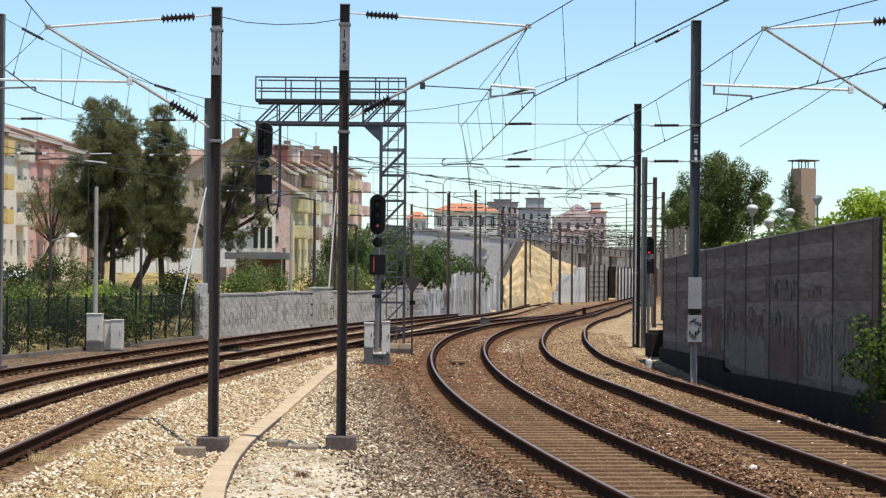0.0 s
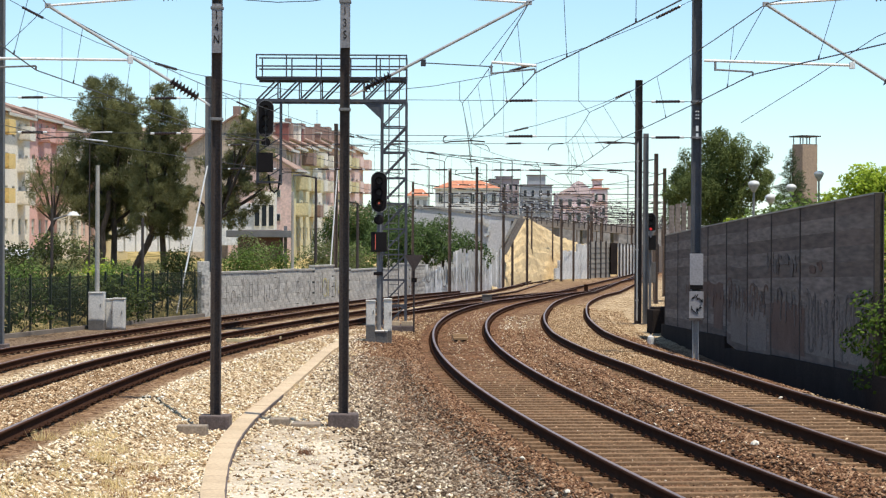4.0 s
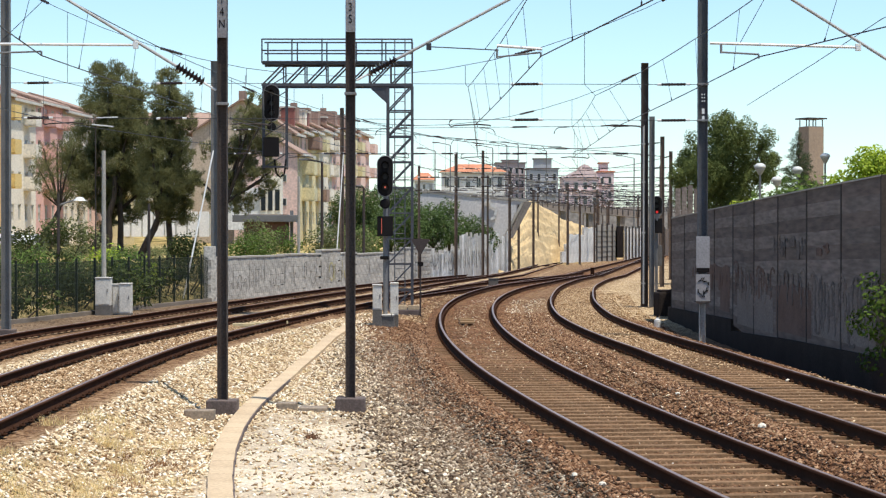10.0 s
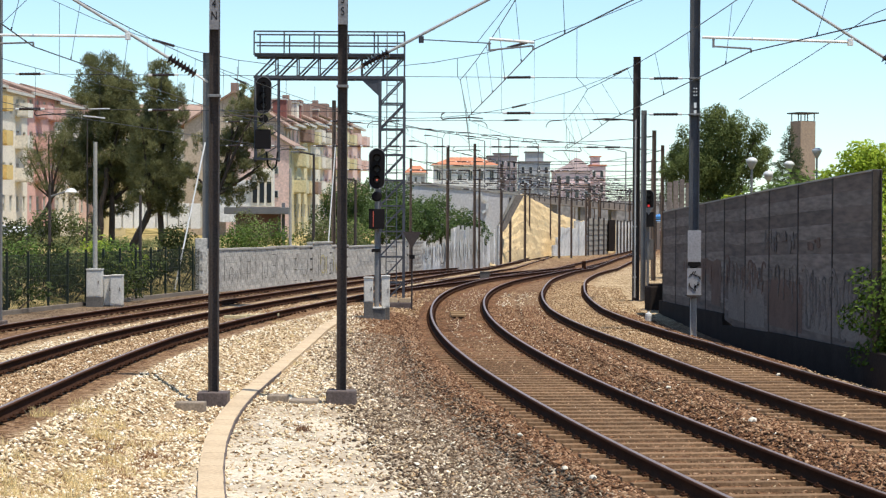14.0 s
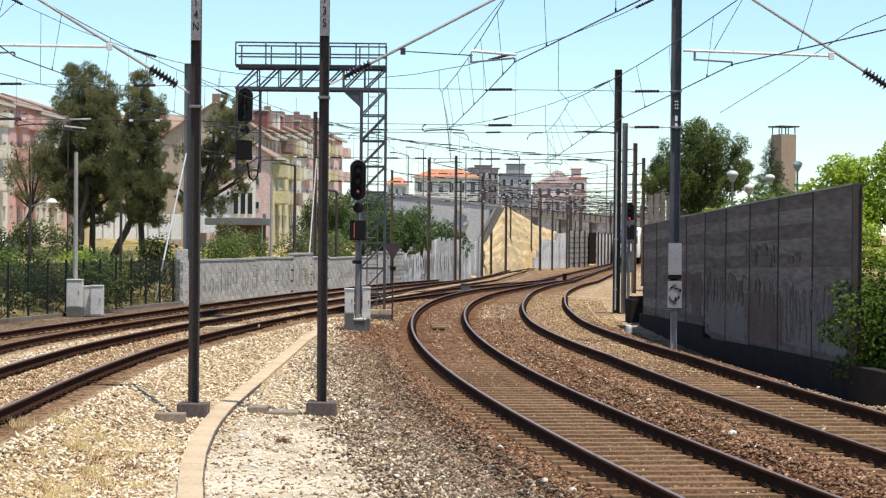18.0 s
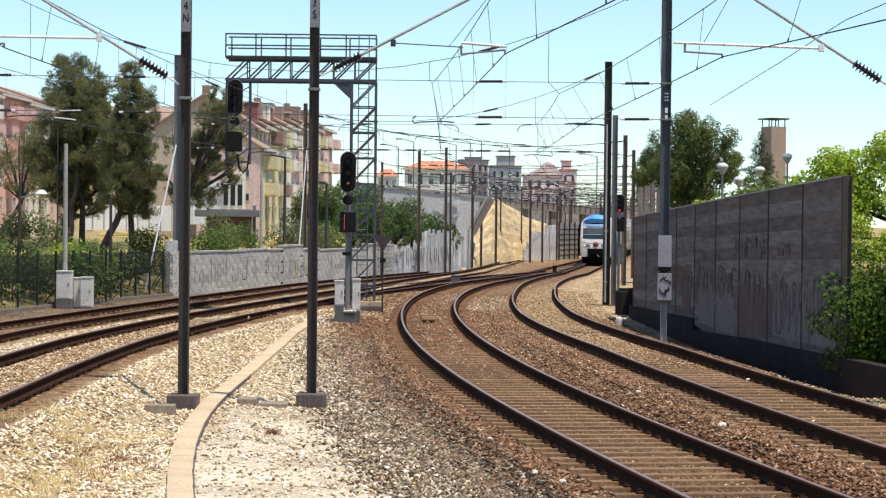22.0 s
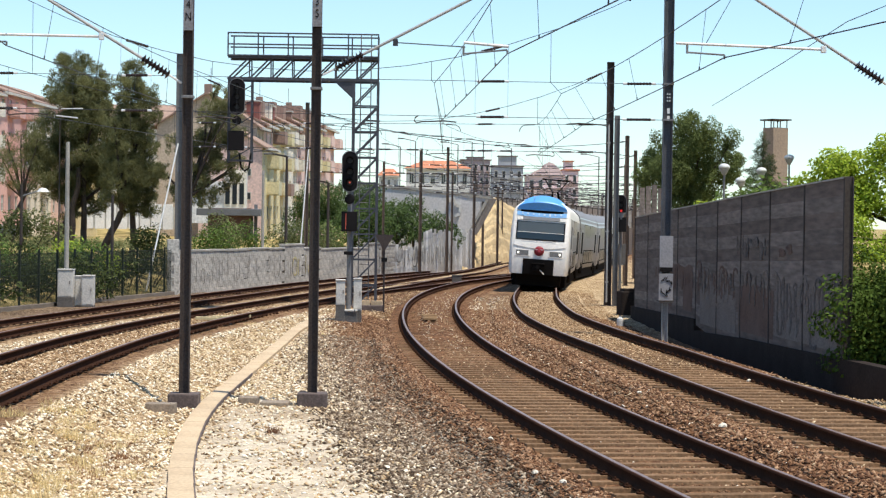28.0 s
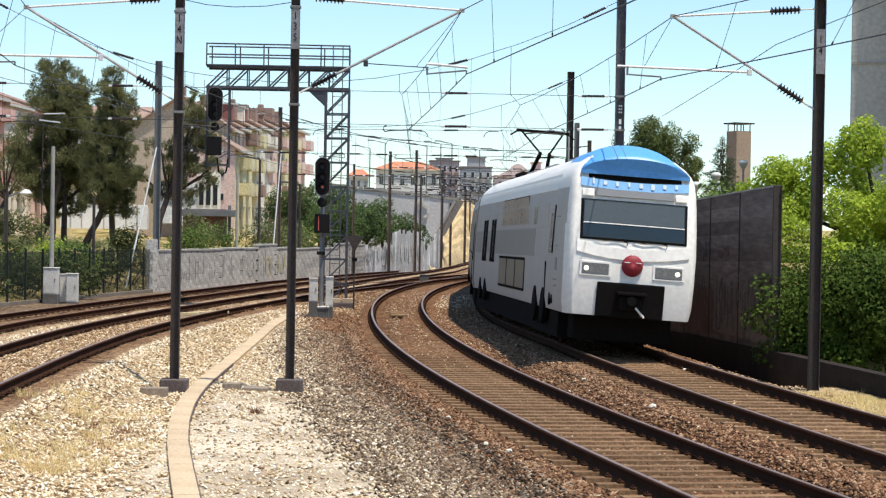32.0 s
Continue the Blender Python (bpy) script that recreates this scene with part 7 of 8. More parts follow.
# ---- sandy bank and road bridge in the distance ----
def bank_mesh():
    """A mound with a falling ridge, rough with runnels."""
    n, m = 110, 60
    r = np.random.default_rng(8)
    px = np.linspace(890, 1150, n)
    foot = np.interp(px, [890, 1000, 1045, 1150], [160, 206, 224, 258])
    top = np.interp(px, [890, 905, 925, 944, 958, 985, 1010, 1045, 1150], [425, 405, 374, 347, 349, 366, 381, 392, 400])
    V = []
    for j in range(m):
        v = j / (m - 1)
        for i in range(n):
            y = foot[i] + v * 20
            crest = 2.88 + (388.2 - top[i]) / 3700 * (foot[i] + 15)
            h = (crest + 0.9) * min(1, v / 0.75) ** 0.85
            V.append(((px[i] - 784) / 3700 * y, y, -0.9 + h + r.normal(0, 0.07) + (0.12 * math.sin(i * 0.37 + v * 14) + 0.08 * math.sin(v * 47 + i * 0.13)) * min(1, 4 * v)))
    i = np.arange(n * m).reshape(m, n)
    q = np.stack([i[:-1, :-1], i[:-1, 1:], i[1:, 1:], i[1:, :-1]], -1).reshape(-1, 4)
    return arrays_mesh("sand_bank", V, q, mat("dry straw-coloured earth", (0.60, 0.445, 0.235), 0.95, 0, 0.45, 0.5, 5, 0.6, tint=(0.36, 0.235, 0.11)), True)


tagged(new("sand_bank", bank_mesh()), "sunlit straw-coloured earth bank below the road bridge", "earth bank", kind="structure")
# plain backdrop added to block the bright sky gap under the deck
bm = bmesh.new()
box(bm, (26.35, 335, 2.4), (27.16, 1.2, 7.2), 0, 0.1)
tagged(part("far_backdrop", bm, mat("blotchy grey-brown backdrop", (0.38, 0.34, 0.315), 0.9, 0, 0.5, 0.25, 1.6), None), "distant grey-brown backdrop added for the clutter beyond the bridge", "wall", kind="structure")
br = empty("road_bridge", "grey concrete road bridge ramp with parapet in the distance", "bridge", pose(0, 0, 0))
M["bridge_dark"] = mat("dark stained concrete", (0.26, 0.225, 0.195), 0.9, 0, 0.35, 0.6, 6)
M["bridge"] = mat("smooth grey concrete", (0.58, 0.555, 0.54), 0.85, 0, 0.25, 0.3, 6, tint=(0.44, 0.42, 0.4))


def slab(pts, D, thick, name, material, label=""):
    bm = bmesh.new()
    P2 = [((px - 784) / 3700 * D, 2.88 + (388.2 - py) / 3700 * D) for px, py in pts]
    prism(bm, P2, -thick, 0, Matrix.Translation((0, D, 0)) @ Matrix.Rotation(radians(90), 4, "X"))
    bmesh.ops.recalc_face_normals(bm, faces=bm.faces[:])
    return part(name, bm, material, br, label)


slab([(690, 322), (940, 345), (905, 408), (893, 470), (690, 470)], 172, 5, "abutment", M["bridge"], "smooth grey abutment wall")
slab([(690, 316), (940, 339), (940, 345), (690, 322)], 171.93, 0.5, "parapet", M["concrete"])
slab([(934, 345), (950, 345), (918, 405), (903, 420)], 171.85, 0.5, "ramp_edge", M["bridge_dark"])
slab([(930, 346), (936, 346), (906, 402), (898, 410)], 171.8, 0.3, "ramp_kerb", M["concrete"])
slab([(940, 340), (1150, 362), (1150, 374), (940, 356)], 262, 6, "deck", mat("dull grey-brown deck", (0.36, 0.315, 0.29), 0.8, 0, 0.3, 0.5, 6), "dark brown bridge deck")
for i in range(22):
    px = 948 + i * 9.5
    slab([(px, 342 + i * 1.0), (px + 1.6, 342 + i * 1.0), (px + 1.6, 352 + i * 1.0), (px, 352 + i * 1.0)], 261.5, 0.2, "railing_post", M["steel_dark"])
slab([(945, 340.5), (1150, 361), (1150, 362.6), (945, 342.2)], 261.4, 0.2, "railing", M["steel_dark"])
for px in (1000, 1050, 1105):
    slab([(px, 355), (px + 9, 355), (px + 9, 450), (px, 450)], 262.2, 5, "pier", M["bridge_dark"])
bm = bmesh.new()
pts = [(864, 346), (876, 350), (886, 360), (884, 372), (876, 378)]
for (x0, z0), (x1, z1) in zip(pts, pts[1:]):
    angle_bar(bm, ((x0 - 784) / 3700 * 171.8, 171.8, 2.88 + (388.2 - z0) / 3700 * 171.8), ((x1 - 784) / 3700 * 171.8, 171.8, 2.88 + (388.2 - z1) / 3700 * 200), 0.22)
part("spray_paint", bm, M["white_plate"], br)



# ---- loose ground pieces ----
def stones(name, label, material, test, n, size, seed, y0, y1, x0, x1, sink=0.3, rel=None):
    """Scattered broken stones, one joined heap."""
    r = np.random.default_rng(seed)
    y = y0 + (y1 - y0) * r.random(n) ** 1.6
    x = x0 + (x1 - x0) * r.random(n)
    if rel:
        x = x + track_x(rel, y)
    ok = test(x, y, r)
    x, y = x[ok], y[ok]
    z = ground_z(x, y)
    k = len(x)
    base = np.array([(1, 0, 0), (-1, 0, 0), (0, 1, 0), (0, -1, 0), (0, 0, 1), (0, 0, -1)], float)
    tri = np.array([(0, 2, 4), (2, 1, 4), (1, 3, 4), (3, 0, 4), (2, 0, 5), (1, 2, 5), (3, 1, 5), (0, 3, 5)])
    s = size * r.uniform(0.55, 1.3, k)
    V = base[None] * (1 + r.uniform(-0.4, 0.4, (k, 6, 1))) + r.normal(0, 0.24, (k, 6, 3))
    V[:, :, 0] *= r.uniform(0.95, 1.45, (k, 1))
    a = r.random(k) * 6.283
    V[:, :, 2] *= 0.6
    c, sn = np.cos(a)[:, None], np.sin(a)[:, None]
    tilt = r.normal(0, 0.5, (k, 1))
    vx = V[:, :, 0] * c - V[:, :, 1] * sn
    vy = V[:, :, 0] * sn + V[:, :, 1] * c
    vz = V[:, :, 2] + vx * tilt
    W = np.stack([vx, vy, vz], -1) * s[:, None, None] * 0.5
    W += np.stack([x, y, z + s * (0.5 - sink) * 0.7], -1)[:, None]
    me = arrays_mesh(name, W.reshape(-1, 3), (tri[None] + (np.arange(k) * 6)[:, None, None]).reshape(-1, 3), material)
    return tagged(new(name, me), label, "stones", kind="stuff")


def stone_mat(name, stops):
    m = bpy.data.materials.new(name)
    m.use_nodes = True
    nt = m.node_tree
    b = nt.nodes["Principled BSDF"]
    b.inputs["Roughness"].default_value = 0.9
    b.inputs["Specular IOR Level"].default_value = 0.2
    gm = nt.nodes.new("ShaderNodeNewGeometry")
    rp = nt.nodes.new("ShaderNodeValToRGB")
    e = rp.color_ramp.elements
    e[0].position, e[0].color = 0, (*stops[0], 1)
    e[1].position, e[1].color = 1, (*stops[-1], 1)
    for i, c in enumerate(stops[1:-1]):
        e.new((i + 1) / (len(stops) - 1)).color = (*c, 1)
    nt.links.new(gm.outputs["Random Per Island"], rp.inputs["Fac"])
    nt.links.new(rp.outputs[0], b.inputs["Base Color"])
    return m


M["stone_tan"] = stone_mat("tan broken limestone", [(0.13, 0.072, 0.034), (0.43, 0.29, 0.155), (0.64, 0.485, 0.29), (0.80, 0.67, 0.465), (0.92, 0.85, 0.7)])
M["stone_grey"] = stone_mat("grey-brown broken stone", [(0.032, 0.02, 0.012), (0.095, 0.06, 0.036), (0.165, 0.113, 0.07), (0.28, 0.208, 0.14), (0.48, 0.39, 0.28)])
M["stone_dust"] = stone_mat("dusty tan-brown stone", [(0.10, 0.05, 0.023), (0.26, 0.152, 0.073), (0.39, 0.255, 0.135), (0.64, 0.48, 0.30)])
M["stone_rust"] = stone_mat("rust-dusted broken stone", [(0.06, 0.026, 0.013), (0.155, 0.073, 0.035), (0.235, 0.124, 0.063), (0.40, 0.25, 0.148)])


def d_track(k, x, y):
    return x - track_x(k, y)


def t_tan(x, y, r):
    d2, d1 = d_track("L2", x, y), d_track("R1", x, y)
    return (d2 > 1.45) & (d1 < -2.9 + r.normal(0, 0.3, len(x))) & (~((x > -3.05) & (d1 < -3.2) & (y < 36)) | (r.random(len(x)) < 0.3))


def t_left(x, y, r):
    d2, d1 = d_track("L2", x, y), d_track("L1", x, y)
    return ((d2 < 0.8) & (d1 > 1.4) & (np.abs(d2 + 0.87) > 0.12)) & (~((np.abs(d2) < 1.3) & (r.random(len(x)) < 0.45)))


def t_grey(x, y, r):
    d1 = d_track("R1", x, y)
    return (d1 > -3.6 + r.normal(0, 0.25, len(x))) & (d1 < -1.9 + r.normal(0, 0.22, len(x)))


def t_edge(x, y, r):
    d1 = d_track("R1", x, y)
    return (d1 > -2.3 + r.normal(0, 0.25, len(x)) - np.interp(y, [30, 55], [0, 0.8])) & (d1 < -1.3 + r.normal(0, 0.05, len(x)))


def t_mid(x, y, r):
    d1, d2 = d_track("R1", x, y), d_track("R2", x, y)
    return (d1 > 1.06 + r.normal(0, 0.05, len(x))) & (d2 < -1.08 + r.normal(0, 0.05, len(x)))


stones("ballast_stones", "pale tan broken ballast between the tracks", M["stone_tan"], t_tan, 112000, 0.058, 1, 17, 70, -9.5, 1.5)
stones("ballast_stones", "tan ballast between the rails", M["stone_tan"], t_left, 26000, 0.06, 2, 28, 70, -11, -3)
stones("ballast_stones", "dusty ballast filling the far track's bed", M["stone_dust"], lambda x, y, r: (np.abs(np.abs(d_track("L2", x, y)) - 0.87) > 0.13), 22000, 0.055, 12, 26, 75, -0.76, 0.76, 0.15, rel="L2")
stones("ballast_stones", "dark grey-brown ballast shoulder beside the rail", M["stone_grey"], t_grey, 52000, 0.065, 3, 17, 56, -4.2, -1.2, rel="R1")
stones("ballast_stones", "rust-brown ballast between the two curved tracks", M["stone_rust"], t_mid, 60000, 0.063, 4, 18, 75, 1.0, 5.4, rel="R1")
stones("ballast_stones", "rust-stained ballast along the sleeper ends", M["stone_rust"], t_edge, 33000, 0.06, 6, 17, 66, -3.6, -1.2, rel="R1")
stones("ballast_stones", "scattered pale stones on the brown ballast", M["stone_tan"], lambda x, y, r: t_mid(x, y, r) & (r.random(len(x)) < np.interp(y, [25, 45, 70], [0.06, 0.18, 0.4])), 22000, 0.05, 7, 22, 90, 1.3, 5, rel="R1")
stones("ballast_stones", "dusty stones between the rails of the nearer curve", M["stone_rust"], lambda x, y, r: (np.abs(d_track("R1", x, y)) < 0.78) & (r.random(len(x)) < np.interp(y, [42, 54], [1, 0.3])), 16000, 0.045, 8, 18, 80, -0.8, 0.8, rel="R1")
stones("ballast_stones", "dusty tan stones on the curve's brown bed", M["stone_tan"], lambda x, y, r: (r.random(len(x)) < np.interp(y, [30, 60, 80], [0.15, 0.5, 0.6])) & (np.abs(d_track("R1", x, y) - 0.1) < 0.4 + 0.2 * r.random(len(x))), 5000, 0.04, 9, 22, 95, -0.78, 0.78, rel="R1")
stones("ballast_stones", "dusty stones between and beside the rails", M["stone_dust"], lambda x, y, r: (np.abs(np.abs(d_track("R2", x, y)) - 0.87) > 0.13) & (r.random(len(x)) < np.where(d_track("R2", x, y) > 1.1, np.interp(y, [38, 41, 60, 72], [0.8, 0.06, 0.06, 0.9]), np.interp(y, [38, 52], [0.15, 0.65]))), 34000, 0.052, 5, 20, 100, -0.8, 2.6, rel="R2")

stones("ballast_stones", "brown dusty ballast inside the outer curve", M["stone_dust"], lambda x, y, r: r.random(len(x)) < np.interp(y, [38, 52], [0.08, 1]), 15000, 0.05, 16, 30, 110, -0.76, 0.76, 0.15, rel="R2")
# rust-coloured stones chosen here to darken the barrier's shaded foot
stones("ballast_stones", "dark stones that paint in the shade beside the barrier", M["stone_rust"], lambda x, y, r: d_track("R2", x, y) > 1.2, 9000, 0.055, 14, 40, 72, 1.2, 2.7, rel="R2")
stones("ballast_stones", "dusty ballast between the far tracks", M["stone_dust"], lambda x, y, r: (d_track("L2", x, y) > 1.3) & (d_track("R1", x, y) < -1.3), 16000, 0.075, 18, 66, 118, -8.0, 6.0, 0.25)

# concrete cable trough with single cover slabs
tr_y = np.array([16, 24.2, 27, 29.7, 32, 34.8, 37.5, 40.9, 46.3, 51.2, 56.8, 61.8])
tr_x = np.array([-1.6, -2.53, -2.82, -3.03, -3.17, -3.27, -3.30, -3.26, -3.18, -3.05, -2.88, -2.5])
trough = empty("cable_trough", "winding concrete cable trough with worn cover slabs", "cable trough", pose(0, 0, 0), kind="structure")
yv = 16.0
rs = random.Random(77)
M["slab_dull"] = mat("grey-brown weathered concrete", (0.30, 0.235, 0.17), 0.9, 0, 0.4, 2.5, 25, 0.4)
M["slab"] = mat("worn pale concrete slab", (0.54, 0.405, 0.255), 0.9, 0, 0.28, 1.2, 20, 0.2, tint=(0.34, 0.23, 0.13), rnd=0.06)
while yv < 60:
    x0, x1 = float(np.interp(yv, tr_y, tr_x)), float(np.interp(yv + 1.5, tr_y, tr_x))
    z0 = (g(x0, yv) + g(x1, yv + 1.5)) / 2
    bm = bmesh.new()
    box(bm, (0, 0, 0.0), (0.31, 1.508, 0.16), 0, 0.008)
    ob = part("cover_slab", bm, M["slab"], trough)
    ob.matrix_basis = pose((x0 + x1) / 2, yv + 0.75, z0 + 0.0 + rs.uniform(-0.003, 0.003), math.degrees(math.atan2(g(x1, yv + 1.5) - g(x0, yv), 1.5)), 0, -math.degrees(math.atan2(x1 - x0, 1.5)) + rs.uniform(-0.4, 0.4))
    if yv < 42:
        # dark strip in place of the shaded gap along the slabs' right edge
        bm = bmesh.new()
        box(bm, (0.166, 0, -0.01), (0.018, 1.5, 0.16))
        ln = part("gap_strip", bm, M["footing"], trough, "dark thin strip painted as the shaded gap beside the slabs")
        ln.matrix_basis = ob.matrix_basis
    yv += 1.512
for (px, py, w, d, h, label) in ((-3.95, 34.6, 0.5, 0.3, 0.22, "small weathered concrete slab beside the mast footing"), (-2.68, 37.0, 0.34, 0.3, 0.16, "small broken concrete slab half buried in gravel"),
                                 (-2.2, 36.8, 0.5, 0.5, 0.1, "flat concrete pit cover half buried in gravel"), (8.0, 41.7, 0.45, 0.5, 0.08, "pale flat concrete slab at the plinth's foot")):
    bm = bmesh.new()
    box(bm, (0, 0, 0.0), (w, d, h), rs.uniform(-6, 6), 0.02)
    ob = tagged(part("concrete_slab", bm, M["slab_dull"], None), label, "slab")
    ob.location = (px, py, g(px, py) + h * 0.25)

# sleeper-end boards between the rails of the nearer track, and small lineside boxes
M["timber"] = mat("dusty timber", (0.36, 0.22, 0.105), 0.9, 0, 0.3, 3, 25)
M["timber_pale"] = mat("pale new timber", (0.62, 0.5, 0.28), 0.85, 0, 0.25, 3, 25)
bd = empty("timber_boards", "three weathered timber boards lying between the rails", "boards", pose(0.86, 66.0, g(0.86, 66.0) + 0.12, 0, 0, 2))
for i in range(3):
    bm = bmesh.new()
    box(bm, (0.03 * i, -1.2 + i * 1.2, 0), (0.46, 0.24, 0.07), 2 * i - 2, 0.01)
    part("board", bm, M["timber"], bd)
for i in (-1, 1):
    bm = bmesh.new()
    box(bm, (i * 0.12, 0, -0.05), (0.07, 2.7, 0.04))
    part("batten", bm, M["rail_web"], bd)
pl = empty("timber_boards", "pale new timber boards lying across the track", "boards", pose(-5.0, 59.0, float(track_z("L2", 59.0)) - 0.12, 0, 0, -8))
for i in range(3):
    bm = bmesh.new()
    box(bm, (-0.3 + 0.3 * i, -0.8 + i * 0.75, 0), (0.62, 0.2, 0.09), 3 * i, 0.01)
    part("board", bm, M["timber_pale"], pl)
for px, py, w, h, label in ((11.05, 150.0, 0.26, 0.6, "small rusty brown box beside the far track"), (2.94, 112.0, 0.5, 0.4, "small grey box beside the points")):
    bx_ = empty("lineside_box", label, "box", pose(px, py, g(px, py)))
    bm = bmesh.new()
    box(bm, (0, 0, h / 2 + 0.05), (w, 0.4, h), 0, 0.02)
    part("body", bm, M["rail_web"] if "rusty" in label else M["cab_grey"], bx_)
    bm = bmesh.new()
    box(bm, (0, 0, h + 0.07), (w + 0.04, 0.44, 0.05), 0, 0.01)
    part("lid", bm, M["rail_web"] if "rusty" in label else M["cab_grey"], bx_)
# pale blocks left on the gantry's footing
for px, w, rz in ((-1.3, 0.34, 8), (-0.86, 0.4, -6)):
    bm = bmesh.new()
    box(bm, (0, 0, 0.08), (w, 0.3, 0.16), rz, 0.015)
    ob = tagged(part("concrete_block", bm, M["slab"], None), "small pale concrete block lying on the gantry's footing", "block", group="blocks on the footing")
    ob.location = (px, 73.5, gz0 + 0.21)
# scraps of litter and pale stones
M["litter"] = mat("sun-bleached scrap", (0.74, 0.66, 0.52), 0.85, 0, 0.25, 9, 40)
for i, (px, py) in enumerate(((4.55, 29.4), (4.02, 35.2), (1.68, 25.8), (1.95, 24.8), (1.29, 29.6), (6.35, 38.0), (2.62, 74.0), (3.37, 80.0), (3.28, 86.0))):
    bm = bmesh.new()
    bmesh.ops.create_icosphere(bm, subdivisions=1, radius=0.05 if i else 0.062)
    for v in bm.verts:
        v.co *= rs.uniform(0.7, 1.25)
        v.co.z *= 0.6
    ob = tagged(part("litter_scrap", bm, M["litter"], None), "whitish scrap lying on the brown ballast", "litter")
    ob.location = (px, py, g(px, py) + 0.05)


# ---- dry grass and weeds ----
def tuft_mesh(name, spots, n, h, spread, material, seed):
    r = np.random.default_rng(seed)
    V, Fc = [], []
    k = 0
    for x, y, s in spots:
        z = float(ground_z(x, y))
        for i in range(int(n * s)):
            a, d = r.random() * 6.283, r.random() ** 0.5 * spread * s
            px, py = x + d * math.cos(a), y + d * math.sin(a)
            b = r.random() * 6.283
            lean = r.uniform(0.2, 1.0) * h * s
            w = 0.0045
            hh = h * s * r.uniform(0.5, 1.1)
            V += [(px - w * math.sin(b), py + w * math.cos(b), z), (px + w * math.sin(b), py - w * math.cos(b), z), (px + lean * math.cos(b), py + lean * math.sin(b), z + hh)]
            Fc.append((k, k + 1, k + 2))
            k += 3
    return arrays_mesh(name, V, Fc, material)


r = np.random.default_rng(12)
spots = [(x, y, s) for x, y, s in zip(r.normal(-4.4, 0.5, 90), r.uniform(22, 31, 90), r.uniform(0.4, 1.1, 90))]
spots += [(float(track_x("R2", y)) + d, y, s) for d, y, s in zip(r.uniform(1.7, 2.9, 70), r.uniform(26, 34.4, 70), r.uniform(0.5, 1.1, 70))]
spots += [(-3.74, 36.6, 0.9), (-3.49, 37.4, 0.7), (-2.97, 46.0, 0.8), (-2.34, 38.4, 0.6), (-1.84, 37.8, 0.5), (-1.95, 50, 0.6)]
spots += [(x, y, s) for x, y, s in zip(r.uniform(-4.5, -2.0, 40), r.uniform(38, 58, 40), r.uniform(0.25, 0.6, 40))]
tagged(new("dry_grass", tuft_mesh("dry_grass", spots, 60, 0.17, 0.2, M["straw"], 5)), "sparse straw-coloured dry grass in the ballast", "grass", kind="stuff")
tagged(new("rusty_grass", tuft_mesh("rusty_grass", [(x, y, s) for x, y, s in zip(r.normal(-3.9, 0.3, 24), r.normal(27.5, 1.0, 24), r.uniform(0.3, 0.8, 24))], 60, 0.14, 0.2, leaf_mat("reddish dry stalks", (0.14, 0.06, 0.03), (0.34, 0.17, 0.08)), 15)), "reddish withered grass in the ballast", "grass", kind="stuff")
tagged(new("dry_weed", tuft_mesh("dry_weed", [(-1.92, 32.0, 0.9), (-1.98, 32.1, 0.7), (-1.7, 30.5, 0.4)], 90, 0.16, 0.12, leaf_mat("withered brown leaves", (0.10, 0.05, 0.03), (0.30, 0.16, 0.09)), 6)), "dark withered weed tuft in the gravel", "weed", kind="stuff")
xs = np.concatenate([r.uniform(-22, -9, 900), r.uniform(9.5, 13, 160)])
ys = np.concatenate([r.uniform(72, 118, 900), r.uniform(38, 44, 160)])
keep = [(x, y, s) for x, y, s in zip(xs, ys, r.uniform(0.6, 1.3, len(xs))) if (x < edge_x(y) - 0.5 or x > barrier_x(y) + 0.6)]
tagged(new("park_grass", tuft_mesh("park_grass", keep, 36, 0.4, 0.6, M["leaf_olive"], 7)), "half-dry park grass behind the fence", "grass", kind="stuff")



# ---- double-deck commuter train ----
M["t_white"] = mat("glossy white train paint", (0.80, 0.755, 0.68), 0.45, 0, 0.13, 0.8, 9, spec=0.4, tint=(0.5, 0.46, 0.41))
M["t_silver"] = mat("grimy silver train side", (0.24, 0.22, 0.205), 0.45, 0.1, 0.3, 0.8, 10, spec=0.4, tint=(0.22, 0.195, 0.175))
# dust plus the side's shade, both put into this darker grey
M["t_side"] = mat("dusty grey train side with shade in its colour", (0.40, 0.37, 0.35), 0.45, 0, 0.25, 0.8, 10, spec=0.35, tint=(0.29, 0.26, 0.235))
M["t_blue"] = mat("bright blue roof paint", (0.10, 0.34, 0.72), 0.4, 0, 0.12, 1.5, 12)
M["t_blue_band"] = mat("lighter blue band paint", (0.20, 0.42, 0.70), 0.45, 0, 0.1, 1.5, 12)
M["t_blue_pale"] = mat("pale grey roof band", (0.52, 0.56, 0.58), 0.45, 0, 0.15, 1.5, 12)
M["t_red"] = mat("glossy red badge", (0.24, 0.013, 0.02), 0.6, 0, 0.1, 3, 20)
M["t_dark"] = mat("dark underframe", (0.013, 0.011, 0.010), 0.95, 0, 0.3, 2, 20, spec=0.03)
M["t_glass"] = glass_mat("dark train glass", (0.02, 0.03, 0.034), 0.12)
M["t_pane"] = glass_mat("dusty dark side window", (0.03, 0.033, 0.03), 0.3)
M["t_light"] = glow("lit headlamp", (1.0, 0.93, 0.75), 1.6)
M["t_lens"] = mat("dusty headlamp lens", (0.16, 0.15, 0.135), 0.25, 0, 0.2, 6, 20)
M["t_blind"] = mat("grey sun blind behind the glass", (0.07, 0.085, 0.09), 0.35, 0, 0.1, 3, 20)
M["t_letter"] = mat("pale lettering paint", (0.55, 0.62, 0.69), 0.5, 0, 0.1, 3, 20)
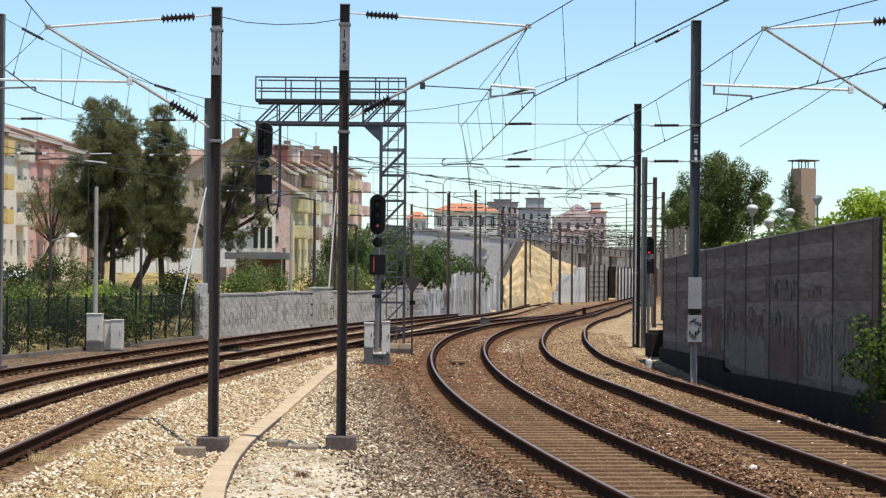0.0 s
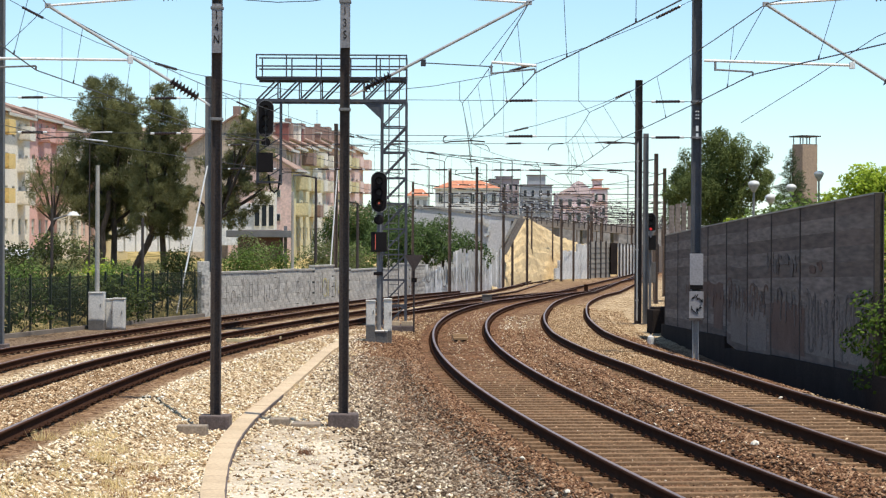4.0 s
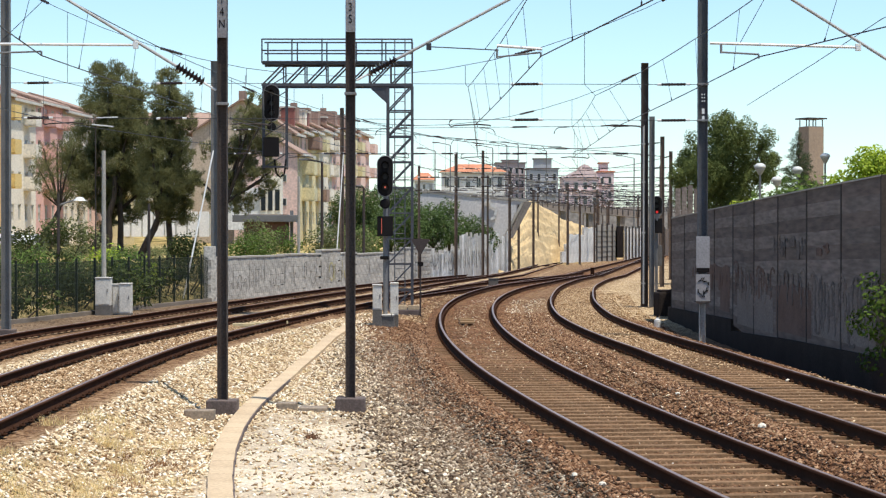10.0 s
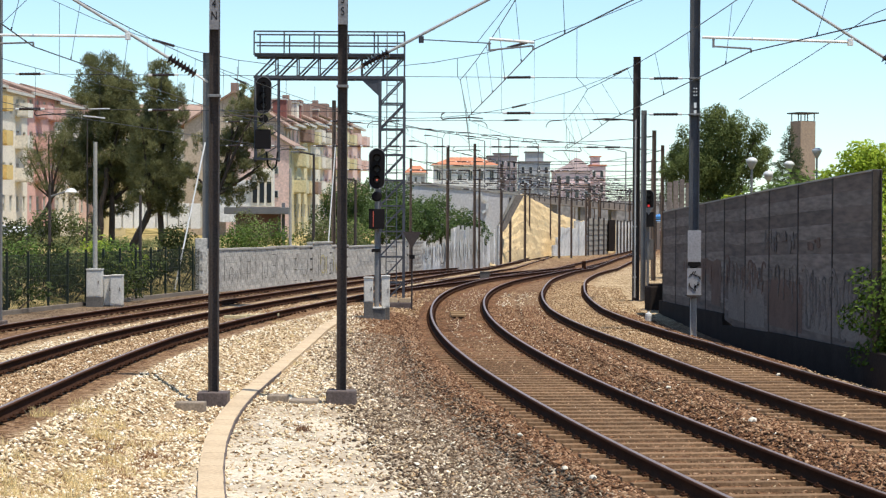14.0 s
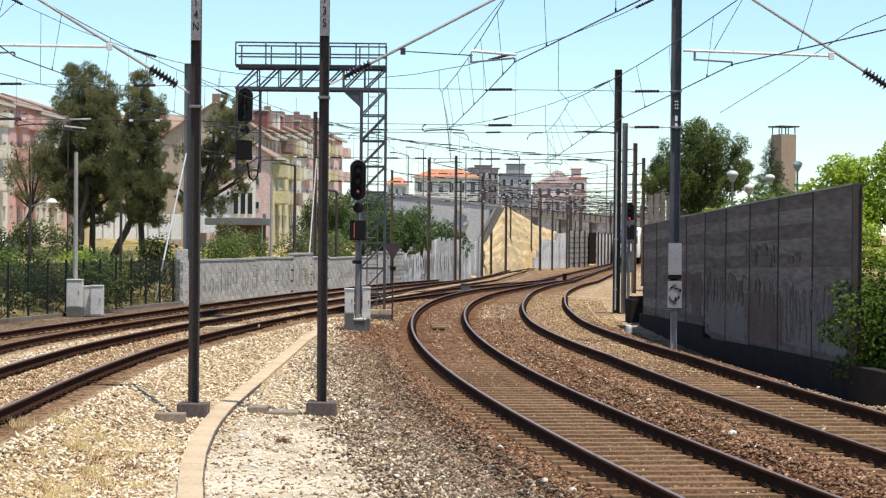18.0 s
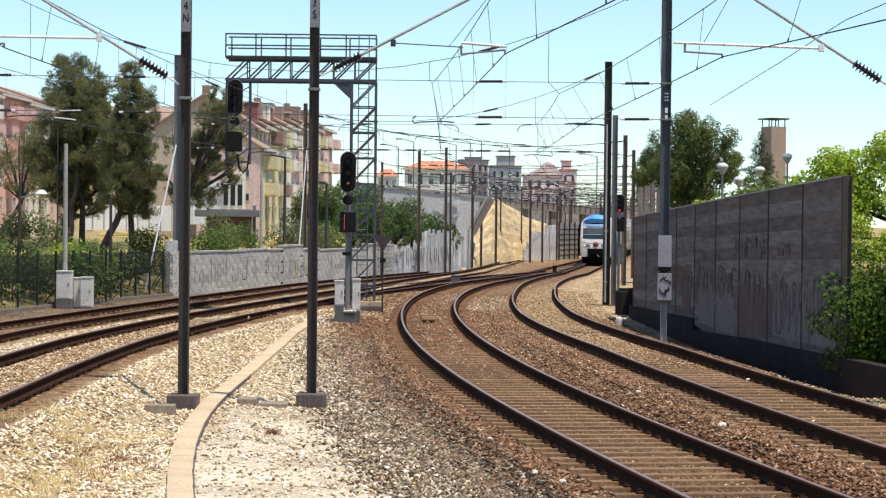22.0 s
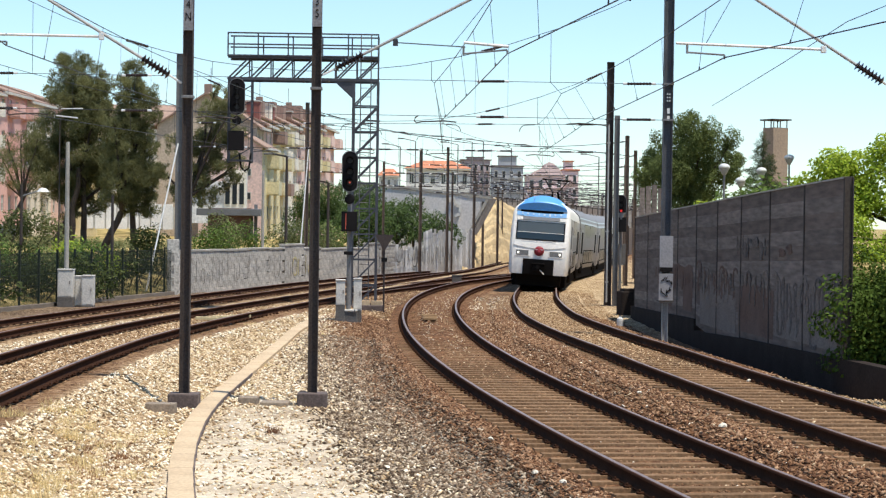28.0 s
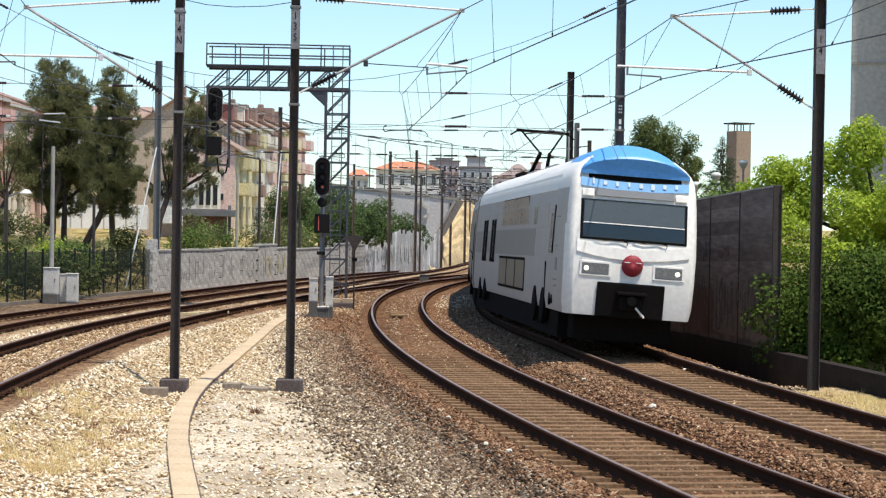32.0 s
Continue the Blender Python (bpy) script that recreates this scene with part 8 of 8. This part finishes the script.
# blotchy beige that paints the town's reflection onto the upper side window
M["t_glare"] = mat("beige reflection painted on a side window", (0.30, 0.215, 0.165), 0.3, 0, 0.6, 1.1, 6, tint=(0.10, 0.075, 0.06))
M["t_grey"] = mat("grey lamp surround", (0.22, 0.22, 0.22), 0.5, 0, 0.1, 3, 20)

SECTION = [(1.34, 0.70, 0.0), (1.385, 0.95, -0.03), (1.40, 1.5, -0.05), (1.41, 2.05, 0.0), (1.405, 2.6, 0.15), (1.39, 3.1, 0.30), (1.37, 3.38, 0.38),
           (1.34, 3.60, 0.46), (1.27, 3.77, 0.56), (1.13, 3.93, 0.7), (0.94, 4.08, 0.9), (0.70, 4.20, 1.2), (0.37, 4.29, 1.6), (0.0, 4.33, 1.9)]
CAR = 24.6


def body(nose):
    """Skin of a car from y = 0 (front) to CAR; the nose end has a raked, rounded front."""
    bm = bmesh.new()
    st = [(0.0, 0.885), (0.03, 0.925), (0.09, 0.957), (0.19, 0.981), (0.33, 0.994), (0.5, 1.0), (2.4, 1.0), (CAR, 1.0)] if nose else [(0.0, 1.0), (CAR, 1.0)]
    rows = []
    n = len(SECTION)
    for s, k in st:
        ring = []
        for x, z, f in SECTION:
            y = (f if nose else 0) * max(0.0, 1 - s / 2.6) + s
            ring.append(bm.verts.new((-x * k, min(y, CAR), z)))
        for x, z, f in SECTION[-2::-1]:
            y = (f if nose else 0) * max(0.0, 1 - s / 2.6) + s
            ring.append(bm.verts.new((x * k, min(y, CAR), z)))
        rows.append(ring)
    for a, b in zip(rows, rows[1:]):
        for i in range(len(a) - 1):
            bm.faces.new((a[i], b[i], b[i + 1], a[i + 1]))
        bm.faces.new((a[-1], b[-1], b[0], a[0]))
    for ring, flip in ((rows[0], False), (rows[-1], True)):
        for j in range(n - 2):
            q = (ring[j], ring[j + 1], ring[-2 - j], ring[-1 - j])
            bm.faces.new(q if not flip else q[::-1])
        q = (ring[n - 2], ring[n - 1], ring[n])
        bm.faces.new(q if not flip else q[::-1])
    bmesh.ops.recalc_face_normals(bm, faces=bm.faces[:])
    return bm


def roof_dome():
    """The bulging cab roof: arches from the front lip back into the roof."""
    bm = bmesh.new()
    rows = []
    for i in range(13):
        t = i / 12
        y = 0.34 + 3.6 * t
        half = 1.18 - 0.06 * t
        base = 3.69 - 0.03 * math.sin(math.pi * t)
        peak = 0.76 * math.sin(math.pi / 2 * min(1.0, 0.32 + 1.6 * t)) * (1 - 0.10 * max(0.0, t - 0.5))
        ring = []
        for j in range(17):
            a = math.pi * j / 16
            x = -half * math.cos(a)
            ring.append(bm.verts.new((x, y + 0.10 * (x / half) ** 2 * (1 - t), base + peak * math.sin(a) ** 0.9)))
        rows.append(ring)
    for p, q in zip(rows, rows[1:]):
        for j in range(16):
            bm.faces.new((p[j], p[j + 1], q[j + 1], q[j]))
    bm.faces.new(rows[0][::-1])
    bmesh.ops.recalc_face_normals(bm, faces=bm.faces[:])
    return bm


def curved_band(car, name, half, z0, z1, sag, material, lift, label="", n=14):
    """A band across the front whose edges sag towards the middle."""
    bm = bmesh.new()
    rows = []
    for i in range(n + 1):
        x = -half + 2 * half * i / n
        d = sag * (1 - (x / half) ** 2)
        rows.append([bm.verts.new((x, front_y(z - d) - o, z - d)) for z, o in ((z0, lift), (z1, lift), (z1, -0.02), (z0, -0.02))])
    for p, q in zip(rows, rows[1:]):
        for j in range(4):
            bm.faces.new((p[j], q[j], q[(j + 1) % 4], p[(j + 1) % 4]))
    bm.faces.new(rows[0][::-1])
    bm.faces.new(rows[-1])
    bmesh.ops.recalc_face_normals(bm, faces=bm.faces[:])
    return part(name, bm, material, car, label)


def front_y(z):
    return float(np.interp(z, [s[1] for s in SECTION], [s[2] for s in SECTION]))


def front_panel(car, name, x0, x1, z0, z1, material, lift=0.012, label="", thick=0.03, rnd=0.0):
    """A panel that lies on the raked front."""
    ya, yb = front_y(z0), front_y(z1)
    h = math.hypot(z1 - z0, yb - ya)
    bm = bmesh.new()
    box(bm, (0, -lift, h / 2), (x1 - x0, thick, h), 0, rnd)
    ob = part(name, bm, material, car, label)
    ob.matrix_basis = pose((x0 + x1) / 2, ya, z0, -math.degrees(math.atan2(yb - ya, z1 - z0)), 0, 0)
    return ob


def side_panel(car, name, side, y0, y1, z0, z1, material, lift=0.01):
    xa, xb = (float(np.interp(z, [s[1] for s in SECTION], [s[0] for s in SECTION])) for z in (z0, z1))
    h = math.hypot(z1 - z0, xb - xa)
    bm = bmesh.new()
    box(bm, (0, 0, h / 2), (0.04, y1 - y0, h), 0, 0.008)
    ob = part(name, bm, material, car)
    ob.matrix_basis = pose(side * (xa + lift - 0.012), (y0 + y1) / 2, z0, 0, side * math.degrees(math.atan2(xb - xa, z1 - z0)), 0)
    return ob


def side_quad(car, name, side, pts, material, lift):
    """A thin plate on the side wall through (y, z) corners."""
    bm = bmesh.new()
    wall = [float(np.interp(z, [q[1] for q in SECTION], [q[0] for q in SECTION])) for _, z in pts]
    out = [bm.verts.new((side * (x + lift), y, z)) for x, (y, z) in zip(wall, pts)]
    back = [bm.verts.new((side * (x - 0.03), y, z)) for x, (y, z) in zip(wall, pts)]
    bm.faces.new(out)
    bm.faces.new(back[::-1])
    for i in range(len(pts)):
        j = (i + 1) % len(pts)
        bm.faces.new((out[i], back[i], back[j], out[j]))
    bmesh.ops.recalc_face_normals(bm, faces=bm.faces[:])
    return part(name, bm, material, car)


def bogie(car, y):
    bm = bmesh.new()
    for s in (-1, 1):
        box(bm, (s * 1.05, y, 0.42), (0.2, 3.0, 0.3), 0, 0.04)
    box(bm, (0, y, 0.5), (2.0, 0.5, 0.3))
    b = part("bogie", bm, M["t_dark"], car)
    for dy in (-1.15, 1.15):
        for s in (-1, 1):
            bm = bmesh.new()
            bar(bm, (s * 0.80, y + dy, 0.38), (s * 0.94, y + dy, 0.38), 0.45, 20)
            part("wheel", bm, M["rail_web"], b)


def train_car(nose, label):
    car = empty("train_car", label, "train", group="train cars")
    b = part("body", body(nose), M["t_white"] if nose else M["t_silver"], car, smooth=True)
    b.data.set_sharp_from_angle(angle=radians(28))
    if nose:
        # side faces get the grey that already holds their shade
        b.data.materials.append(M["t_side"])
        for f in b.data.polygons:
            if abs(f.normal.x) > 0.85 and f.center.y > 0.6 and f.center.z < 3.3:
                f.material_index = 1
        dome = part("roof_dome", roof_dome(), M["t_blue"], car, "glossy bright blue domed cab roof", smooth=True)
        dome.data.polygons[len(dome.data.polygons) - 1].use_smooth = False
    # underframe in near-black, with the shade below the car in its colour
    bm = bmesh.new()
    box(bm, (0, CAR / 2 + (0.9 if nose else 0), 0.42), (2.5, CAR - 2.0, 0.62))
    part("underframe", bm, M["t_dark"], car)
    b0 = 4.9 if nose else 3.6
    for y in (b0, CAR - 3.6):
        bogie(car, y)
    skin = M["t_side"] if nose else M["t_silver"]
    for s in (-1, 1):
        # side skin in two panels, a dull reflection painted as the waist, doors, two decks of windows
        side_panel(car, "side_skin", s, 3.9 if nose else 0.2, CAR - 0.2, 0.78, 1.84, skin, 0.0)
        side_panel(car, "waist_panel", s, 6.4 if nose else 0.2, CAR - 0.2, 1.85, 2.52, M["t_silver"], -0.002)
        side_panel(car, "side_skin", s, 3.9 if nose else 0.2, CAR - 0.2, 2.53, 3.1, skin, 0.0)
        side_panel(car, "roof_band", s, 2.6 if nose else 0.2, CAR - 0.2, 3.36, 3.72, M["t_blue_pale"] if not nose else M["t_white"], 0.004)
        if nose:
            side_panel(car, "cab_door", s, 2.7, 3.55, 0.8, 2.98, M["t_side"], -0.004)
            side_panel(car, "door_window", s, 2.85, 3.35, 1.95, 2.85, M["t_lens"], 0.0)
            for y, z0, z1 in ((2.55, 1.95, 3.02), (3.72, 0.85, 1.75)):
                side_panel(car, "handrail", s, y - 0.035, y + 0.035, z0, z1, M["t_dark"], 0.02)
            for z, w in ((2.74, 0.5), (2.1, 0.4), (1.36, 0.55), (1.22, 0.3)):
                side_panel(car, "lettering_bar", s, 1.6, 1.6 + w, z, z + 0.025, M["t_grey"], 0.012)
            side_panel(car, "number_panel", s, 1.62, 1.95, 1.58, 1.86, M["t_grey"], 0.004)
            side_panel(car, "vent", s, 6.3, 6.9, 2.62, 3.05, M["t_lens"], 0.008)
            for y, r_ in ((2.3, 0.1), (2.72, 0.14)):
                bm = bmesh.new()
                bar(bm, (s * 1.36, y, 0.93), (s * 1.40, y, 0.93), r_, 14)
                part("filler_cap", bm, M["t_dark"], car)
        for y in (b0 - 0.85, b0 + 0.85, CAR - 4.45, CAR - 2.75):
            bm = bmesh.new()
            bar(bm, (s * 1.30, y, 0.74), (s * 1.405, y, 0.74), 0.42 if y < 9 and nose else 0.34, 18)
            part("wheel_opening", bm, M["t_dark"], car)
        runs = ((8.4, 15.6),) if nose else ((5.0, 12.2), (12.6, 19.4))
        for ya, yb in runs:
            side_quad(car, "window_frame", s, [(ya - 0.5, 2.58), (yb + 0.1, 2.58), (yb + 0.1, 3.40), (ya + 0.3, 3.40)], M["t_dark"], 0.006)
            side_quad(car, "upper_window", s, [(ya - 0.3, 2.64), (yb, 2.64), (yb, 3.34), (ya + 0.34, 3.34)], M["t_glare"] if nose else M["t_pane"], 0.014)
            for k in range(3):
                a = ya + (yb - ya) * k / 3
                side_panel(car, "window_frame", s, a + 0.02, a + (yb - ya) / 3 - 0.02, 0.95, 1.80, M["t_dark"], 0.006)
                side_panel(car, "lower_window", s, a + 0.12, a + (yb - ya) / 3 - 0.12, 1.02, 1.73, M["t_pane"], 0.014)
        for y in ((17.2, 20.0) if nose else (1.6, CAR - 4.4)):
            for k in (0, 1):
                side_panel(car, "door", s, y + k * 0.82, y + k * 0.82 + 0.8, 0.8, 3.02, M["t_side"], 0.012)
                side_panel(car, "door_window", s, y + k * 0.82 + 0.12, y + k * 0.82 + 0.68, 1.6, 2.85, M["t_dark"], 0.02)
    for y in (7.0, 12.0, 17.0):
        bm = bmesh.new()
        box(bm, (0, y, 4.24), (1.1, 2.4, 0.16), 0, 0.05)
        part("roof_unit", bm, M["t_silver"], car)
    bm = bmesh.new()
    box(bm, (0, CAR + 0.2, 2.2), (2.3, 0.5, 3.2))
    part("gangway", bm, M["t_dark"], car)
    if not nose:
        return car
    # the front
    front_panel(car, "windscreen", -1.09, 1.09, 2.33, 3.12, M["t_glass"], 0.02, "dark wide windscreen", rnd=0.01)
    front_panel(car, "windscreen_surround", -1.14, 1.14, 2.29, 3.15, M["t_dark"], 0.006, rnd=0.012)
    front_panel(car, "sun_blind", -1.07, 1.07, 2.66, 3.10, M["t_blind"], 0.034, "lowered grey sun blind", thick=0.008)
    front_panel(car, "blind_edge", -1.08, 1.08, 2.63, 2.65, M["t_white"], 0.037, thick=0.01)
    front_panel(car, "display", -0.85, 0.85, 3.22, 3.37, M["t_grey"], 0.03, "grey destination display")
    # near-black band that paints the shadow below the dome's lip
    curved_band(car, "roof_shadow_band", 1.0, 3.56, 3.71, 0.02, M["t_dark"], 0.012, "dark band painted as the shadow under the blue roof")
    curved_band(car, "name_band", 1.16, 3.43, 3.615, 0.055, M["t_blue_band"], 0.03, "blue band with plain white lettering bars")
    for i, (w, lo, hi) in enumerate(((0.04, 3.48, 3.61), (0.08, 3.49, 3.58), (0.055, 3.49, 3.58), (0.04, 3.49, 3.6), (0.08, 3.49, 3.58), (0.08, 3.465, 3.58), (0.075, 3.49, 3.58), (0.065, 3.49, 3.58))):
        x = -0.9 + i * 0.255
        d = 0.055 * (1 - (x / 1.16) ** 2)
        front_panel(car, "lettering_bar", x - w / 2, x + w / 2, lo - d, hi - d, M["t_letter"], 0.04, thick=0.02, rnd=0.006)
    for s in (-1, 1):
        front_panel(car, "top_marker", s * 1.0 - 0.13, s * 1.0 + 0.13, 3.2, 3.36, M["t_white"], 0.03, "white marker lamp housing", rnd=0.02)
    # two thin grey lines running up the dome
    bm = bmesh.new()
    for x in (-0.42, -0.24):
        polyline(bm, [(x, 0.34 + 3.6 * t + 0.002, 3.692 - 0.03 * math.sin(math.pi * t) + 0.76 * math.sin(math.pi / 2 * min(1.0, 0.32 + 1.6 * t)) * (1 - (x / 1.18) ** 2) ** 0.45) for t in (0.0, 0.08, 0.17, 0.27, 0.38, 0.5)], 0.007, 4)
    part("roof_line", bm, M["t_grey"], car)
    # ridge, badge, lamps, coupler
    curved_band(car, "ridge", 1.2, 2.03, 2.27, 0.13, M["t_white"], 0.028, "protruding white ridge under the windscreen", 28)
    bm = bmesh.new()
    lathe(bm, [(0.0, 0.0), (0.23, 0.0), (0.22, 0.05), (0.16, 0.09), (0.08, 0.115), (0.0, 0.12)], 24, Matrix.Translation((0.0, -0.04, 1.79)) @ Matrix.Rotation(radians(90), 4, "X"))
    badge = part("badge", bm, M["t_red"], car, "round glossy red badge", smooth=True)
    bm = bmesh.new()
    box(bm, (0, -0.145, 1.86), (0.36, 0.012, 0.018))
    part("badge_line", bm, M["t_white"], badge)
    for s in (-1, 1):
        lamp_ = front_panel(car, "headlamp", s * 0.78 - 0.34, s * 0.78 + 0.34, 1.52, 1.84, M["t_white"], 0.0, "pale framed headlamp cluster", rnd=0.014, thick=0.04)
        bm = bmesh.new()
        box(bm, (0, -0.012, 0.16), (0.58, 0.03, 0.24), 0, 0.012)
        part("lens", bm, M["t_lens"], lamp_)
        bm = bmesh.new()
        bar(bm, (s * 0.19, -0.02, 0.16), (s * 0.19, -0.034, 0.16), 0.05, 12)
        part("lit_lamp", bm, M["t_light"], lamp_)
        bm = bmesh.new()
        polyline(bm, [(s * 0.42 + dx, front_y(z) - 0.05, z) for dx, z in ((-0.42, 2.335), (-0.2, 2.29), (0.1, 2.33), (0.3, 2.27), (0.28, 2.21))], 0.013, 5)
        part("wiper", bm, M["t_dark"], car)
    front_panel(car, "coupler_recess", -0.72, 0.72, 0.69, 1.42, M["t_dark"], 0.035, "black coupler recess", rnd=0.03, thick=0.06)
    bm = bmesh.new()
    box(bm, (0, -0.2, 1.2), (0.62, 0.3, 0.07), 0, 0.02)
    box(bm, (0, -0.1, 1.0), (0.5, 0.3, 0.3), 0, 0.05)
    bar(bm, (0, -0.2, 1.05), (0, -0.36, 1.05), 0.1, 12)
    part("coupler", bm, M["t_dark"], car)
    bm = bmesh.new()
    bar(bm, (0.1, -0.25, 0.92), (0.3, -0.2, 0.72), 0.025, 6)
    part("hose", bm, M["t_white"], car)
    # dark block added to fill the shaded space below the front
    bm = bmesh.new()
    box(bm, (0, 1.3, 0.42), (2.1, 0.9, 0.56), 0, 0.05)
    part("dark_under_block", bm, M["t_dark"], car)
    # pantograph near the car's rear end
    y = 19.6
    bm = bmesh.new()
    box(bm, (0, y, 4.3), (1.3, 2.2, 0.12), 0, 0.02)
    pan = part("pantograph", bm, M["t_dark"], car, "raised dark pantograph")
    for s in (-1, 1):
        bm = bmesh.new()
        bar(bm, (s * 0.25, y + 0.8, 4.3), (s * 0.14, y - 0.9, 4.95), 0.06, 6)
        part("lower_arm", bm, M["t_dark"], pan)
        bm = bmesh.new()
        bar(bm, (s * 0.14, y - 0.9, 4.95), (s * 0.62, y + 0.2, 5.62), 0.03, 6)
        part("upper_arm", bm, M["t_dark"], pan)
        bm = bmesh.new()
        bar(bm, (s * 0.98, y + 0.2, 5.5), (s * 0.75, y + 0.2, 5.66), 0.025, 6)
        part("horn", bm, M["t_dark"], pan)
    for dy in (0.0, 0.4):
        bm = bmesh.new()
        bar(bm, (-0.8, y + dy, 5.66), (0.8, y + dy, 5.66), 0.035, 6)
        part("contact_strip", bm, M["t_dark"], pan)
    return car


CARS = [train_car(True, "white double-deck train car with a blue domed cab roof"), train_car(False, "silver double-deck train car behind the cab car")]
CARS.append(copy_thing(CARS[1], Matrix()))
CARS.append(copy_thing(CARS[1], Matrix()))


def along(y, s):
    """The y that lies s metres farther along the outer track."""
    n = 12
    for _ in range(n):
        y += s / n / math.sqrt(1 + float(track_dir("R2", y)) ** 2)
    return y


def motions():
    # seconds and the y of the nose on the outer track
    nose = [(0, 495), (12, 325), (20, 211), (22.5, 175.6), (23.5, 161.5), (24.5, 148.0), (25.5, 134.0), (27.5, 104.5), (28.5, 90.0), (29.5, 75.2), (30, 67.9), (30.5, 61.2), (31, 54.2), (31.5, 47.0), (32, 39.9)]
    ts = [t for t, _ in nose]
    ys = [y for _, y in nose]
    for i, c in enumerate(CARS):
        rows = []
        for t in ts + [6, 16, 18, 21, 26.5]:
            y = float(np.interp(t, ts, ys))
            a = along(y, i * (CAR + 0.7) + 2.8)
            b = along(a, CAR - 5.6)
            pa = Vector((float(track_x("R2", a)), a, float(track_z("R2", a))))
            pb = Vector((float(track_x("R2", b)), b, float(track_z("R2", b))))
            d = pb - pa
            rz = -math.degrees(math.atan2(d.x, d.y))
            pa.x += float(np.interp(y, [39, 46, 54, 63, 70], [0.0, 0.05, 0.09, 0.03, 0])) if i == 0 else 0
            m = Matrix.Translation(pa) @ pose(0, 0, 0, math.degrees(math.atan2(d.z, d.xy.length)), 0, rz) @ pose(0, 0, float(np.interp(y, [62, 70, 82], [0.05, 0.0, -0.09])), 0, float(np.interp(y, [95, 140], [3.5, 0])), 0) @ Matrix.Translation((0, -2.8, 0))
            rows.append((t, m))
        walk(c, sorted(rows, key=lambda v: v[0]))


motions()
